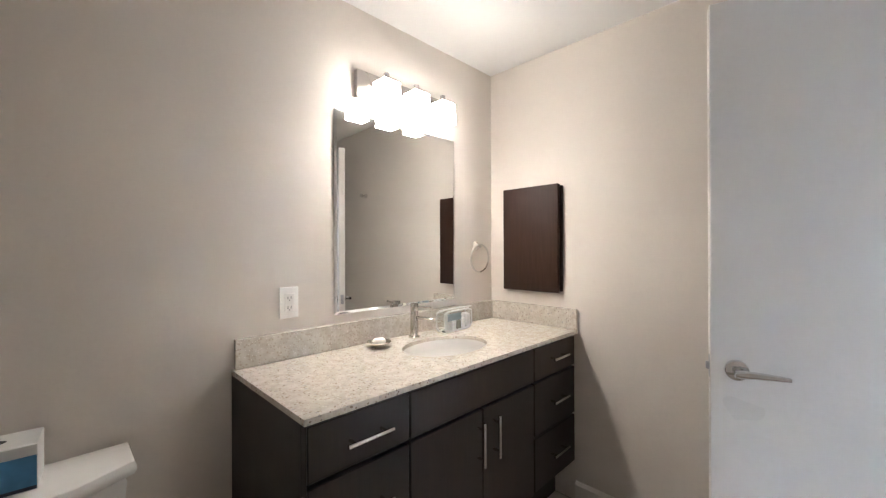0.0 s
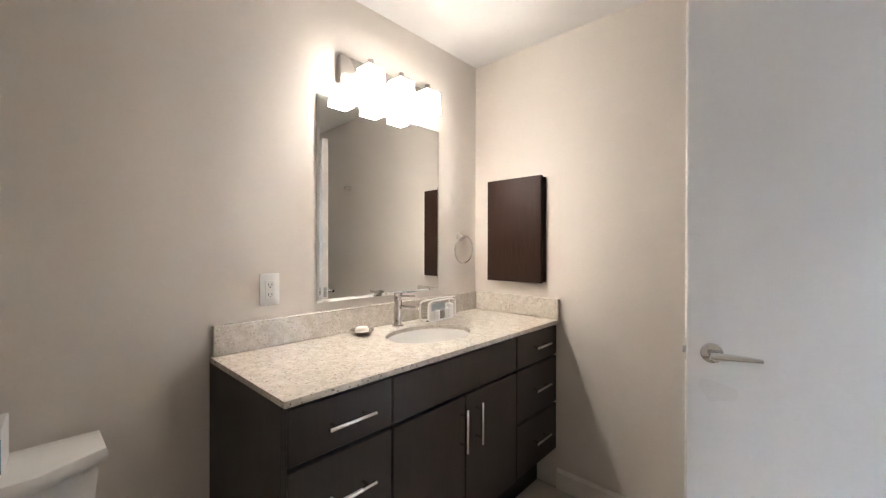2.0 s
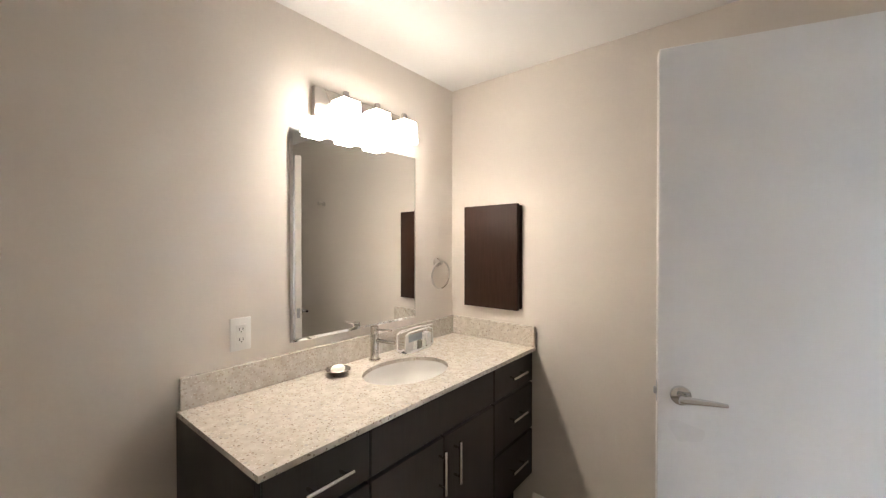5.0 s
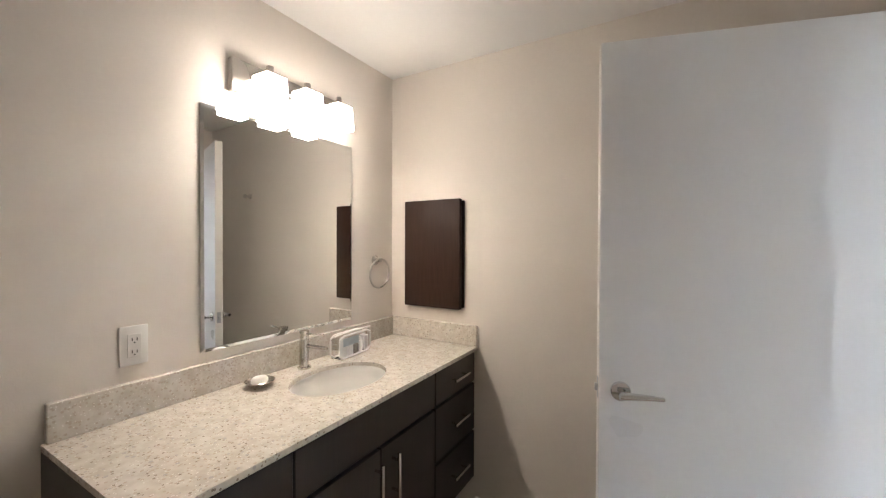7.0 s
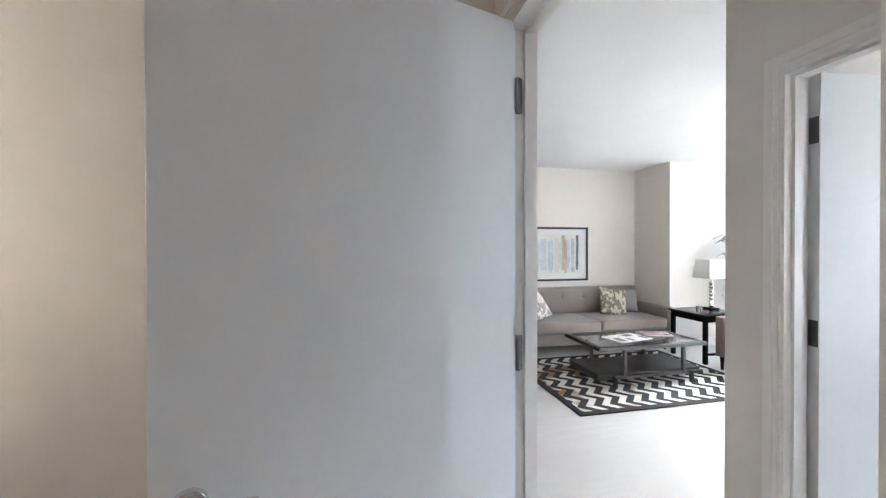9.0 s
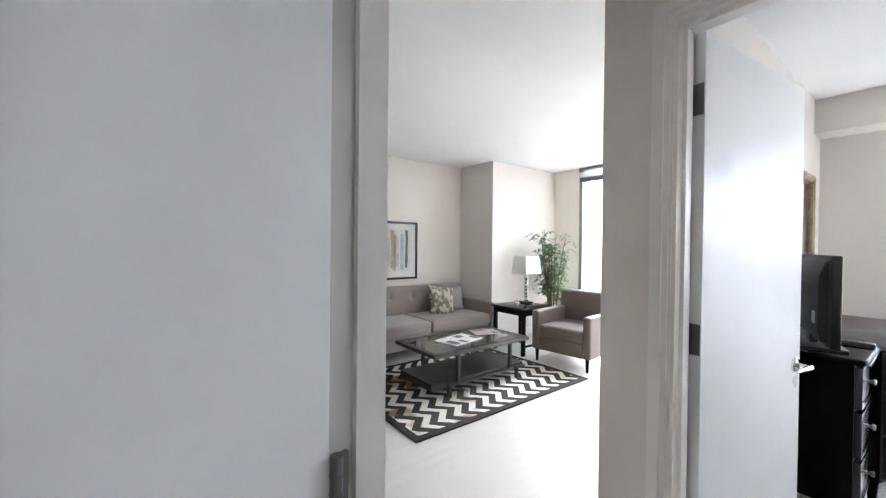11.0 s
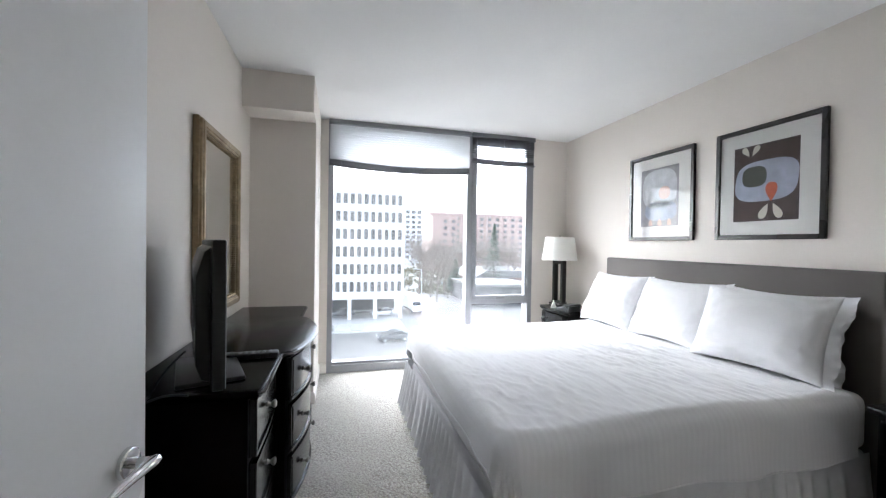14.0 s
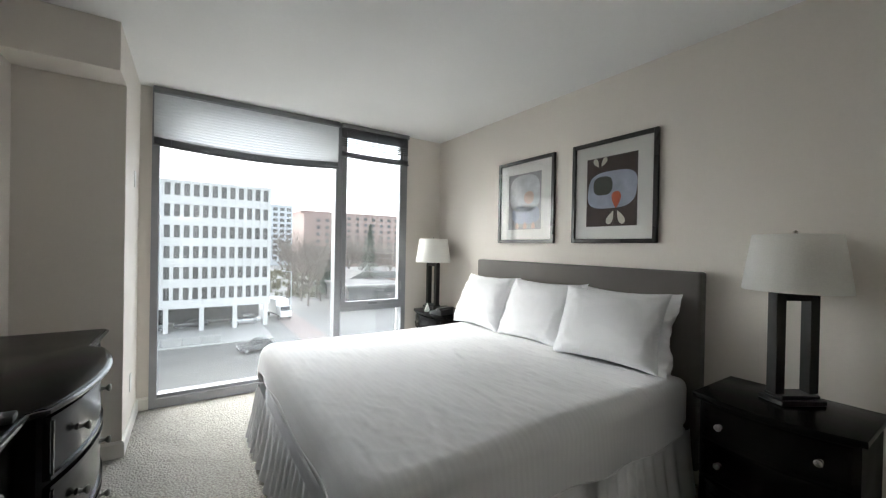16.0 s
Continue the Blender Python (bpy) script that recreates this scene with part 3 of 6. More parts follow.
baseboard("baseboard_bath", [("x", BN, -0.44, BE, -1), ("y", BE, BS, BD0 - 0.075, -1)])
baseboard("baseboard_bedroom", [("x", HBY, RX, WINX, 1), ("y", 5.405, 1.95, TVY, -1), ("x", 1.95, 5.391, WINX, -1), ("y", WINX, WY1, 1.936, -1), ("y", WINX, HBY + 0.014, WY0, -1), ("x", TVY, RX, 5.391, -1)])
baseboard("baseboard_living", [("x", LBY, 2.190, JOGX, -1), ("y", JOGX, JOGY - 0.014, LBY - 0.014, -1), ("x", JOGY, JOGX, WINX, -1), ("x", 5.575, 2.060, 2.190, -1), ("x", LY, PX, WINX, 1), ("y", PX, RD1 + 0.075, LY, -1), ("y", WINX, LW1, JOGY - 0.014, -1)])


# ---- doors ----
def door_frame(name, x0, x1, y0, y1, stop_x):
    """Jambs, stops and casings round an opening in a wall between x0 and x1."""
    top = DOORH
    j = 0.02
    bm = box(x0 - 0.004, y0, 0, x1 + 0.004, y0 + j, top)
    box(x0 - 0.004, y1 - j, 0, x1 + 0.004, y1, top, bm=bm)
    box(x0 - 0.004, y0 + j, top - j, x1 + 0.004, y1 - j, top, bm=bm)
    box(stop_x, y0 + j, 0, stop_x + 0.035, y0 + j + 0.012, top - j, bm=bm)
    box(stop_x, y1 - j - 0.012, 0, stop_x + 0.035, y1 - j, top - j, bm=bm)
    box(stop_x, y0 + j, top - j - 0.012, stop_x + 0.035, y1 - j, top - j, bm=bm)
    w = 0.068
    for face, side in ((x0, -1), (x1, 1)):
        for a, b, t in ((0.004, w, 0.006), (0.012, w - 0.012, 0.009), (0.03, w - 0.016, 0.013)):
            lo, hi = sorted((face, face + side * t))
            box(lo, y0 - b + 0.012, 0, hi, y0 - a + 0.012, top + b - 0.012, bm=bm)
            box(lo, y1 + a - 0.012, 0, hi, y1 + b - 0.012, top + b - 0.012, bm=bm)
            box(lo, y0 - a + 0.012, top + a - 0.012, hi, y1 + a - 0.012, top + b - 0.012, bm=bm)
    return solo(name, bm, TRIM, "cream painted stepped door casing and jamb", "door frame", kind="structure", smooth=False)


door_frame("trim_bath_door", BE, HX, BD0, BD1, BE + 0.045)
door_frame("trim_bedroom_door", PX, RX, RD0, RD1, PX + 0.03)


def hinge(parent, x, y, z, turn):
    """A steel butt hinge: two leaves and a knuckle."""
    bm = rod((0, 0, -0.05), (0, 0, 0.05), 0.007, n=12)
    for k in (-0.03, -0.01, 0.01, 0.03):
        rod((0, 0, k - 0.001), (0, 0, k + 0.001), 0.0078, n=12, bm=bm)
    box(-0.003, 0, -0.05, 0.0, 0.014, 0.05, bm=bm)
    box(-0.0005, 0, -0.05, 0.0025, 0.014, 0.05, bm=bm)
    moved(bm, pose(x, y, z, 0, 0, turn))
    return part("hinge", bm, HINGE, parent, "dark satin steel hinge")


def lever(parent, x, z, face, way):
    """A round rose and a tapering lever. face: side of the leaf, way: where the lever points along the leaf."""
    y = face * 0.0225
    rose = part("door_handle", rod((x, y, z), (x, y + face * 0.012, z), 0.032, 0.030, n=32, bevel=0.002), CHROME, parent, "satin nickel lever handle")
    bm = rod((x, y + face * 0.01, z), (x, y + face * 0.052, z), 0.011, n=18, bevel=0.002)
    pts = [(x + way * s, y + face * (0.050 - 0.006 * math.sin(s * 18)), z - 0.10 * s * s) for s in (-0.012, 0.0, 0.03, 0.06, 0.09, 0.118)]
    tube(pts, [0.010, 0.0125, 0.0115, 0.0100, 0.0085, 0.006], 12, bm=bm)
    part("lever", bm, CHROME, rose)
    return rose


def door_leaf(name, label, hx, hy, turn, width, hinge_side, zs, lz):
    """A flush leaf that runs from its hinge along its own +x."""
    root = tagged(thing(name, label, "door", at=pose(hx, hy, 0, 0, 0, turn)), kind="structure")
    part("door_panel", box(0.004, -0.0222, 0.012, width, 0.0222, 2.04, 0.0015, 1), DOORP, root)
    part("edge_band", box(width - 0.0004, -0.0205, 0.014, width + 0.0012, 0.0205, 2.038), DOOR_EDGE, root, "cream door edge")
    lever(root, width - 0.065, lz, -1, -1)
    lever(root, width - 0.065, lz, 1, -1)
    bm = box(width, -0.0115, lz - 0.035, width + 0.0022, 0.0115, lz + 0.035)
    box(width, -0.007, lz - 0.012, width + 0.011, 0.007, lz + 0.012, 0.003, 1, bm=bm)
    part("latch", bm, STEEL, root, "steel latch plate")
    for z in zs:
        hinge(root, 0.0, hinge_side * 0.0285, z, 90 if hinge_side > 0 else -90)
        bm = box(0.0012, -0.019, z - 0.05, 0.0037, 0.016, z + 0.05, 0.0005, 1)
        for dz in (-0.034, 0.0, 0.034):
            rod((0.0014, 0.004 * (dz == 0), z + dz), (0.0004, 0.004 * (dz == 0), z + dz), 0.004, n=10, bm=bm)
        part("hinge_leaf", bm, HINGE, root, "dark satin steel hinge leaf")
    return root


door_leaf("door_1", "white painted flush bathroom door standing open", 1.018, 2.205, 180 + 16.6, 0.86, 1, (0.25, 1.085, 1.825), 0.900)
door_leaf("door_2", "white painted flush bedroom door standing open", 2.262, 2.281, -6.6, 0.84, 1, (0.25, 1.06, 1.83), 0.868)


# ---- windows ----
def window_frame(name, label, y0, y1, mull, sash):
    """A floor-to-ceiling aluminium window in the outer wall. mull: places of upright bars, sash: (y0, y1, z0) of an opening light or None."""
    root = tagged(thing(name, label, "window"), kind="structure")
    x0, x1 = WINX - 0.02, WINX + 0.10
    z0, z1 = 0.0, CEILZ
    bm = box(x0, y0, z0, x1, y0 + 0.05, z1)
    box(x0, y1 - 0.05, z0, x1, y1, z1, bm=bm)
    box(x0, y0 + 0.05, z0, x1, y1 - 0.05, z0 + 0.075, bm=bm)
    box(x0, y0 + 0.05, z1 - 0.045, x1, y1 - 0.05, z1, bm=bm)
    box(x0 + 0.03, y0 + 0.05, z0 + 0.075, x1, y1 - 0.05, z0 + 0.10, bm=bm)
    part("window_frame", bm, ALU, root, smooth=False)
    for m in mull:
        part("mullion", box(x0, m - 0.032, z0 + 0.075, x1, m + 0.032, z1 - 0.045, 0.003, 1), ALU, root, smooth=False)
    edges = [y0 + 0.05] + [v for m in mull for v in (m - 0.032, m + 0.032)] + [y1 - 0.05]
    for a, b in zip(edges[::2], edges[1::2]):
        lit = sash and abs(a - sash[0]) < 0.2
        spans = [(z0 + 0.10, z1 - 0.045)] if not lit else [(z0 + 0.10, sash[2] - 0.05), (sash[2], z1 - 0.045)]
        for c, d in spans:
            pane = part("pane", box(x0 + 0.05, a, c, x0 + 0.056, b, d), WINGLASS, root, smooth=False)
            pane.visible_shadow = False
        if lit:
            part("transom", box(x0, a, sash[2] - 0.05, x1, b, sash[2], 0.003, 1), ALU, root, smooth=False)
            f = 0.045
            bm = box(x0 - 0.012, a, sash[2] + 0.002, x0 + 0.04, a + f, z1 - 0.05)
            box(x0 - 0.012, b - f, sash[2] + 0.002, x0 + 0.04, b, z1 - 0.05, bm=bm)
            box(x0 - 0.012, a + f, sash[2] + 0.002, x0 + 0.04, b - f, sash[2] + 0.002 + f, bm=bm)
            box(x0 - 0.012, a + f, z1 - 0.05 - f, x0 + 0.04, b - f, z1 - 0.05, bm=bm)
            s = part("sash", bm, ALU, root, smooth=False)
            bm = box(x0 - 0.022, (a + b) / 2 - 0.05, sash[2] + 0.012, x0 - 0.012, (a + b) / 2 + 0.05, sash[2] + 0.034, 0.003, 1)
            part("crank", bm, BLIND_G, s, "grey window operator")
            for yy in (a + 0.022, b - 0.022):
                bm = box(x0 - 0.026, yy - 0.007, 0.86, x0 - 0.012, yy + 0.007, 0.95, 0.003, 1)
                tube([(x0 - 0.026, yy, 0.94), (x0 - 0.040, yy, 0.90), (x0 - 0.036, yy, 0.84)], 0.005, 8, bm=bm)
                part("latch", bm, STEEL, s, "metal casement latch")
    return root


window_frame("window_1", "grey aluminium floor-to-ceiling bedroom window", WY0, WY1, [0.370], (WY0 + 0.05, 0.370, 0.710))
window_frame("window_2", "grey aluminium floor-to-ceiling living room window", LW0, LW1, [4.25], None)


def blind(name, y0, y1, zs, stack0, stack1, sag, label, tilt=-0.80, slat_mat=None):
    """A venetian blind: head rail, single slats at the heights zs, and a gathered stack over the bottom rail."""
    root = thing(name, label, "blind", "window blinds")
    xc = WINX - 0.045
    part("head_rail", box(xc - 0.022, y0, CEILZ - 0.048, xc + 0.022, y1, CEILZ - 0.004, 0.003, 1), BLIND_G, root)

    def slat(z, tilt, bow):
        def fn(u, v):
            yy = y0 + 0.004 + (y1 - y0 - 0.008) * u
            w = (v - 0.5) * 0.025
            sagz = -bow * 4 * u * (1 - u)
            return (xc + w * math.cos(tilt), yy, z + sagz + w * math.sin(tilt) + 0.0042 * (1 - (2 * v - 1) ** 2))
        return sheet(9, 4, fn)

    for k, z in enumerate(zs):
        part("slat", slat(z, tilt, sag * k / max(1, len(zs))), slat_mat or BLIND, root)
    n = int((stack1 - stack0) / 0.0052)
    for k in range(n):
        part("slat", slat(stack0 + 0.016 + k * 0.0052, 0.0, sag), BLIND_G, root)
    bm = sheet(9, 2, lambda u, v: (xc + (v - 0.5) * 0.026, y0 + 0.002 + (y1 - y0 - 0.004) * u, stack0 - sag * 4 * u * (1 - u)))
    ext = bmesh.ops.extrude_face_region(bm, geom=bm.faces[:])
    bmesh.ops.translate(bm, vec=(0, 0, 0.013), verts=[v for v in ext["geom"] if isinstance(v, bmesh.types.BMVert)])
    part("bottom_rail", bm, BLIND_G, root)
    for u in (0.08, 0.5, 0.92):
        yy = y0 + (y1 - y0) * u
        part("cord", rod((xc, yy, stack0), (xc, yy, CEILZ - 0.05), 0.0012, n=6), BLIND, root)
    return root


blind("window_blind", 0.385, 1.864, [2.494 - 0.0215 * k for k in range(16)], 2.095, 2.150, 0.034, "white venetian blind half raised over a window")
# Slat colour carries the shade of slats hanging unlit against the sky.
blind("window_blind", WY0 + 0.002, 0.360, [2.498 - 0.0125 * k for k in range(7)] + [2.402 - 0.0205 * k for k in range(4)], 2.225, 2.270, 0.008, "raised venetian blind with a stack, slats darkened as unlit", -0.25, BLIND_G)
blind("window_blind", LW0 + 0.01, LW1 - 0.01, [2.478 - 0.021 * k for k in range(6)], 2.34, 2.40, 0.01, "grey venetian blind raised over the living room window")


# ---- bathroom ----
VF, VY0, VY1 = -0.445, 0.915, BN - 0.004


def bar_pull(parent, a, b, stand):
    """A slim bar handle on two posts; stand is the way out of the front."""
    a, b, s = Vector(a), Vector(b), Vector(stand)
    bm = rod(a + s, b + s, 0.0058, n=12, bevel=0.001)
    d = (b - a)
    for k in (0.16, 0.84):
        rod(a + d * k, a + d * k + s, 0.0045, n=10, bm=bm)
    return part("handle", bm, NICKEL, parent, "brushed nickel bar handle")


def vanity():
    root = thing("vanity_cabinet", "espresso wood bathroom vanity with drawers and doors", "vanity")
    zt = 0.8485
    # Carcass is near black: the shadow between the fronts is in its colour.
    bm = box(BW + 0.003, VY0 + 0.004, 0.195, VF - 0.020, VY1, 0.655)
    box(VF - 0.040, VY0 + 0.004, 0.6555, VF - 0.020, VY1, zt, bm=bm)
    part("body", bm, DARKGAP, root, "cabinet carcass darkened as drawer gap shadow", smooth=False)
    part("end_panel", box(BW + 0.003, VY0 - 0.012, 0.0, VF, VY0 + 0.0035, zt, 0.001, 1), ESPRESSO, root, smooth=False)
    part("toe_kick", box(BW + 0.003, VY0 + 0.004, 0.0, VF - 0.110, VY1, 0.1945), DARKGAP, root, "dark recessed toe kick", smooth=False)
    f0, f1 = VF - 0.0195, VF

    def front(name, y0, y1, z0, z1):
        return part(name, box(f0, y0, z0, f1, y1, z1, 0.0015, 1), ESPRESSO, root, smooth=False)

    g = 0.004
    c0, c1, c2, c3 = VY0 + 0.006, 1.248, 1.955, VY1 - 0.003
    for z0, z1 in ((0.692, 0.834), (0.405, 0.678), (0.198, 0.391)):
        d = front("drawer_front", c0, c1 - g, z0, z1)
        zc = z1 - 0.112 if z1 - z0 > 0.2 else (z0 + z1) / 2
        bar_pull(d, (f1, 1.015, zc), (f1, 1.163, zc), (0.032, 0, 0))
    front("false_front", c1 + g, c2 - g, 0.692, 0.834)
    mid = 1.60
    d = front("door", c1 + g, mid - 0.0025, 0.198, 0.678)
    bar_pull(d, (f1, mid - 0.028, 0.485), (f1, mid - 0.028, 0.645), (0.032, 0, 0))
    d = front("door", mid + 0.0025, c2 - g, 0.198, 0.678)
    bar_pull(d, (f1, mid + 0.063, 0.485), (f1, mid + 0.063, 0.645), (0.032, 0, 0))
    for z0, z1 in ((0.692, 0.834), (0.450, 0.680), (0.205, 0.438)):
        d = front("drawer_front", c2 + g, c3, z0, z1)
        zc = (z0 + z1) / 2 + 0.005
        bar_pull(d, (f1, 2.078, zc), (f1, 2.218, zc), (0.032, 0, 0))
    return root


vanity()


def countertop():
    """A quartz slab with an oval cut-out, back and side splashes."""
    root = thing("vanity_countertop", "speckled cream quartz vanity countertop with splashes", "countertop")
    x0, x1, y0, y1, z0, z1 = BW + 0.003, -0.425, 0.903, BN - 0.003, 0.849, 0.866
    cx, cy, rx, ry = -0.690, 1.655, 0.150, 0.205
    bm = bmesh.new()
    n = 64
    loops = []
    for zz in (z0, z1):
        inner = [bm.verts.new((cx + rx * math.cos(2 * math.pi * k / n), cy + ry * math.sin(2 * math.pi * k / n), zz)) for k in range(n)]
        outer = []
        for k in range(n):
            c, s = math.cos(2 * math.pi * k / n), math.sin(2 * math.pi * k / n)
            tx = ((x1 if c > 0 else x0) - cx) / c if abs(c) > 1e-9 else 1e9
            ty = ((y1 if s > 0 else y0) - cy) / s if abs(s) > 1e-9 else 1e9
            t = min(tx, ty)
            outer.append([cx + c * t, cy + s * t])
        for gx, gy in ((x0, y0), (x0, y1), (x1, y0), (x1, y1)):
            k = min(range(n), key=lambda q: (outer[q][0] - gx) ** 2 + (outer[q][1] - gy) ** 2)
            outer[k] = [gx, gy]
        outer = [bm.verts.new((p[0], p[1], zz)) for p in outer]
        for k in range(n):
            f = (inner[k], inner[(k + 1) % n], outer[(k + 1) % n], outer[k])
            bm.faces.new(f if zz == z1 else f[::-1])
        loops.append((inner, outer))
    for a, b in zip(loops[0], loops[1]):
        for k in range(n):
            bm.faces.new((a[k], a[(k + 1) % n], b[(k + 1) % n], b[k]))
    part("slab", bm, QUARTZ, root, angle=30)
    part("backsplash", box(x0, y0 + 0.007, z1 + 0.0005, x0 + 0.019, y1, 0.969, 0.002, 1), QUARTZ, root, smooth=False)
    part("side_splash", box(x0 + 0.0195, y1 - 0.019, z1 + 0.0005, x1 - 0.004, y1, 0.969, 0.002, 1), QUARTZ, root, smooth=False)
    bm = None
    prof = [(1.02, z0 - 0.001), (1.0, z0 - 0.012), (0.965, z0 - 0.05), (0.86, z0 - 0.10), (0.62, z0 - 0.135), (0.3, z0 - 0.148), (0.10, z0 - 0.150)]

    def fn(u, v):
        s = v * (len(prof) - 1)
        i = min(int(s), len(prof) - 2)
        k, zz = [prof[i][q] + (prof[i + 1][q] - prof[i][q]) * (s - i) for q in (0, 1)]
        return (cx + rx * k * math.cos(2 * math.pi * u), cy + ry * k * math.sin(2 * math.pi * u), zz)

    bm = sheet(65, 25, fn)
    bmesh.ops.remove_doubles(bm, verts=bm.verts, dist=1e-5)
    bowl = part("sink_basin", bm, CERAMIC, root, "white undermount ceramic sink", angle=60)
    part("drain", lathe([(0.0, 0.0), (0.022, 0.0), (0.022, 0.004), (0.014, 0.006), (0.0, 0.005)], 24, (cx, cy, z0 - 0.153)), NICKEL, bowl, "nickel sink drain")
    return root


countertop()


def faucet(x, y, z):
    root = thing("sink_faucet", "brushed nickel single-hole faucet beside the sink", "faucet")
    part("base_ring", lathe([(0.0, 0.0), (0.0265, 0.0), (0.0265, 0.006), (0.024, 0.008), (0.0, 0.008)], 32, (x, y, z)), NICKEL, root)
    part("body", lathe([(0.0, 0.008), (0.0190, 0.008), (0.0190, 0.120), (0.0175, 0.122), (0.0175, 0.124), (0.0190, 0.126), (0.0190, 0.153), (0.0175, 0.156), (0.0, 0.156)], 32, (x, y, z)), NICKEL, root)
    part("spout", rod((x + 0.012, y, z + 0.094), (x + 0.118, y + 0.012, z + 0.094), 0.0078, n=20, bevel=0.001), NICKEL, root)
    part("lever", rod((x + 0.006, y, z + 0.143), (x + 0.100, y + 0.012, z + 0.146), 0.0042, n=14, bevel=0.001), NICKEL, root)
    return root


faucet(-0.895, 1.655, 0.866)


def soap_dish(x, y, z):
    root = thing("soap_dish", "small metal soap dish on the vanity counter", "soap dish")
    part("dish", lathe([(0.0, 0.0), (0.028, 0.0), (0.034, 0.006), (0.046, 0.018), (0.051, 0.024), (0.049, 0.025), (0.042, 0.018), (0.03, 0.010), (0.0, 0.009)], 36, (x, y, z)), NICKEL, root, "dull metal dish")
    bm = lathe([(0.0, 0.0), (0.022, 0.001), (0.029, 0.008), (0.029, 0.016), (0.022, 0.023), (0.0, 0.025)], 28)
    moved(bm, Matrix.Translation((x, y, z + 0.0095)) @ Matrix.Diagonal((0.80, 1.05, 1.15, 1)))
    solo("soap_bar", bm, SOAP, "white soap bar lying in a metal dish", "soap")
    return root


soap_dish(-0.862, 1.432, 0.866)


def toiletry_bag(x, y, z):
    """A clear vinyl amenity bag with white piping and small bottles in it."""
    root = thing("toiletry_bag", "clear vinyl amenity bag with white piping", "bag", at=pose(x, y, z, 0, 0, 4))
    w, h, d = 0.110, 0.106, 0.030
    bm = box(-d, -w, 0.003, d, w, h, 0.014, 4)
    bag = part("bag", bm, BAGPLASTIC, root)
    bag.visible_shadow = False
    for s in (-1, 1):
        loop = []
        for k in range(40):
            a = 2 * math.pi * k / 40
            c, sn = math.cos(a), math.sin(a)
            loop.append((s * (d - 0.004), (w - 0.004) * max(-1, min(1, 1.25 * c)), 0.055 + 0.048 * max(-1, min(1, 1.25 * sn))))
        part("piping", tube(loop, 0.0048, 6, closed=True), PLASTIC_W, root, "white piping")
    part("insert_card", box(d - 0.010, -w + 0.012, 0.012, d - 0.009, -w + 0.060, 0.092), PLASTIC_W, root, "white printed insert", smooth=False)
    part("printed_patch", box(d - 0.0088, -w + 0.030, 0.055, d - 0.0083, w - 0.085, 0.090), ART_TEAL, root, "pale green printed patch", smooth=False)
    part("folded_cloth", box(-d + 0.008, w - 0.046, 0.010, d - 0.006, w - 0.012, 0.078, 0.008, 2), PLASTIC_W, root, "white folded cloth")
    part("zip", tube([(0, -w - 0.004, h - 0.002), (0, 0, h + 0.004), (0, w + 0.03, h)], 0.004, 6), PLASTIC_W, root, "white zip")
    for yy, r, hh, mt in ((-0.045, 0.015, 0.07, PLASTIC_W), (-0.012, 0.014, 0.062, TISSUE_W), (0.022, 0.015, 0.055, LEAFPRINT_G), (0.052, 0.013, 0.066, PLASTIC_W)):
        solo("toiletry_bottle", lathe([(0.0, 0.0), (r, 0.0), (r, hh * 0.72), (r * 0.5, hh * 0.8), (r * 0.5, hh), (0.0, hh)], 18, (x, y + yy, z + 0.006)), mt, "small toiletry bottle inside a clear bag", "bottle", "bottles in the amenity bag")
    return root


toiletry_bag(-0.868, 1.898, 0.8665)


def wall_mirror():
    root = thing("vanity_mirror", "frameless mirror with polished edges above the vanity", "mirror", at=pose(BW + 0.0008, 1.287, 0, 0, 0, -0.75))
    y0, y1, z0, z1 = 0.0, 0.710, 1.005, 1.855
    x0 = 0.0
    part("backing", box(x0, y0 + 0.004, z0 + 0.004, x0 + 0.0035, y1 - 0.004, z1 - 0.004), BLIND_G, root, smooth=False)
    b = 0.012
    part("mirror_glass", box(x0 + 0.004, y0 + b, z0 + b, x0 + 0.0072, y1 - b, z1 - b), MIRROR, root, smooth=False)
    bm = bmesh.new()
    o = [(y0, z0), (y1, z0), (y1, z1), (y0, z1)]
    i = [(y0 + b, z0 + b), (y1 - b, z0 + b), (y1 - b, z1 - b), (y0 + b, z1 - b)]
    vo = [bm.verts.new((x0 + 0.0042, *p)) for p in o]
    vi = [bm.verts.new((x0 + 0.0072, *p)) for p in i]
    vb = [bm.verts.new((x0 + 0.0005, *p)) for p in o]
    for k in range(4):
        bm.faces.new((vo[k], vo[(k + 1) % 4], vi[(k + 1) % 4], vi[k]))
        bm.faces.new((vb[k], vb[(k + 1) % 4], vo[(k + 1) % 4], vo[k]))
    part("bevel_edge", bm, MIRROR_EDGE, root, "bevelled mirror edge", smooth=False)
    return root


wall_mirror()


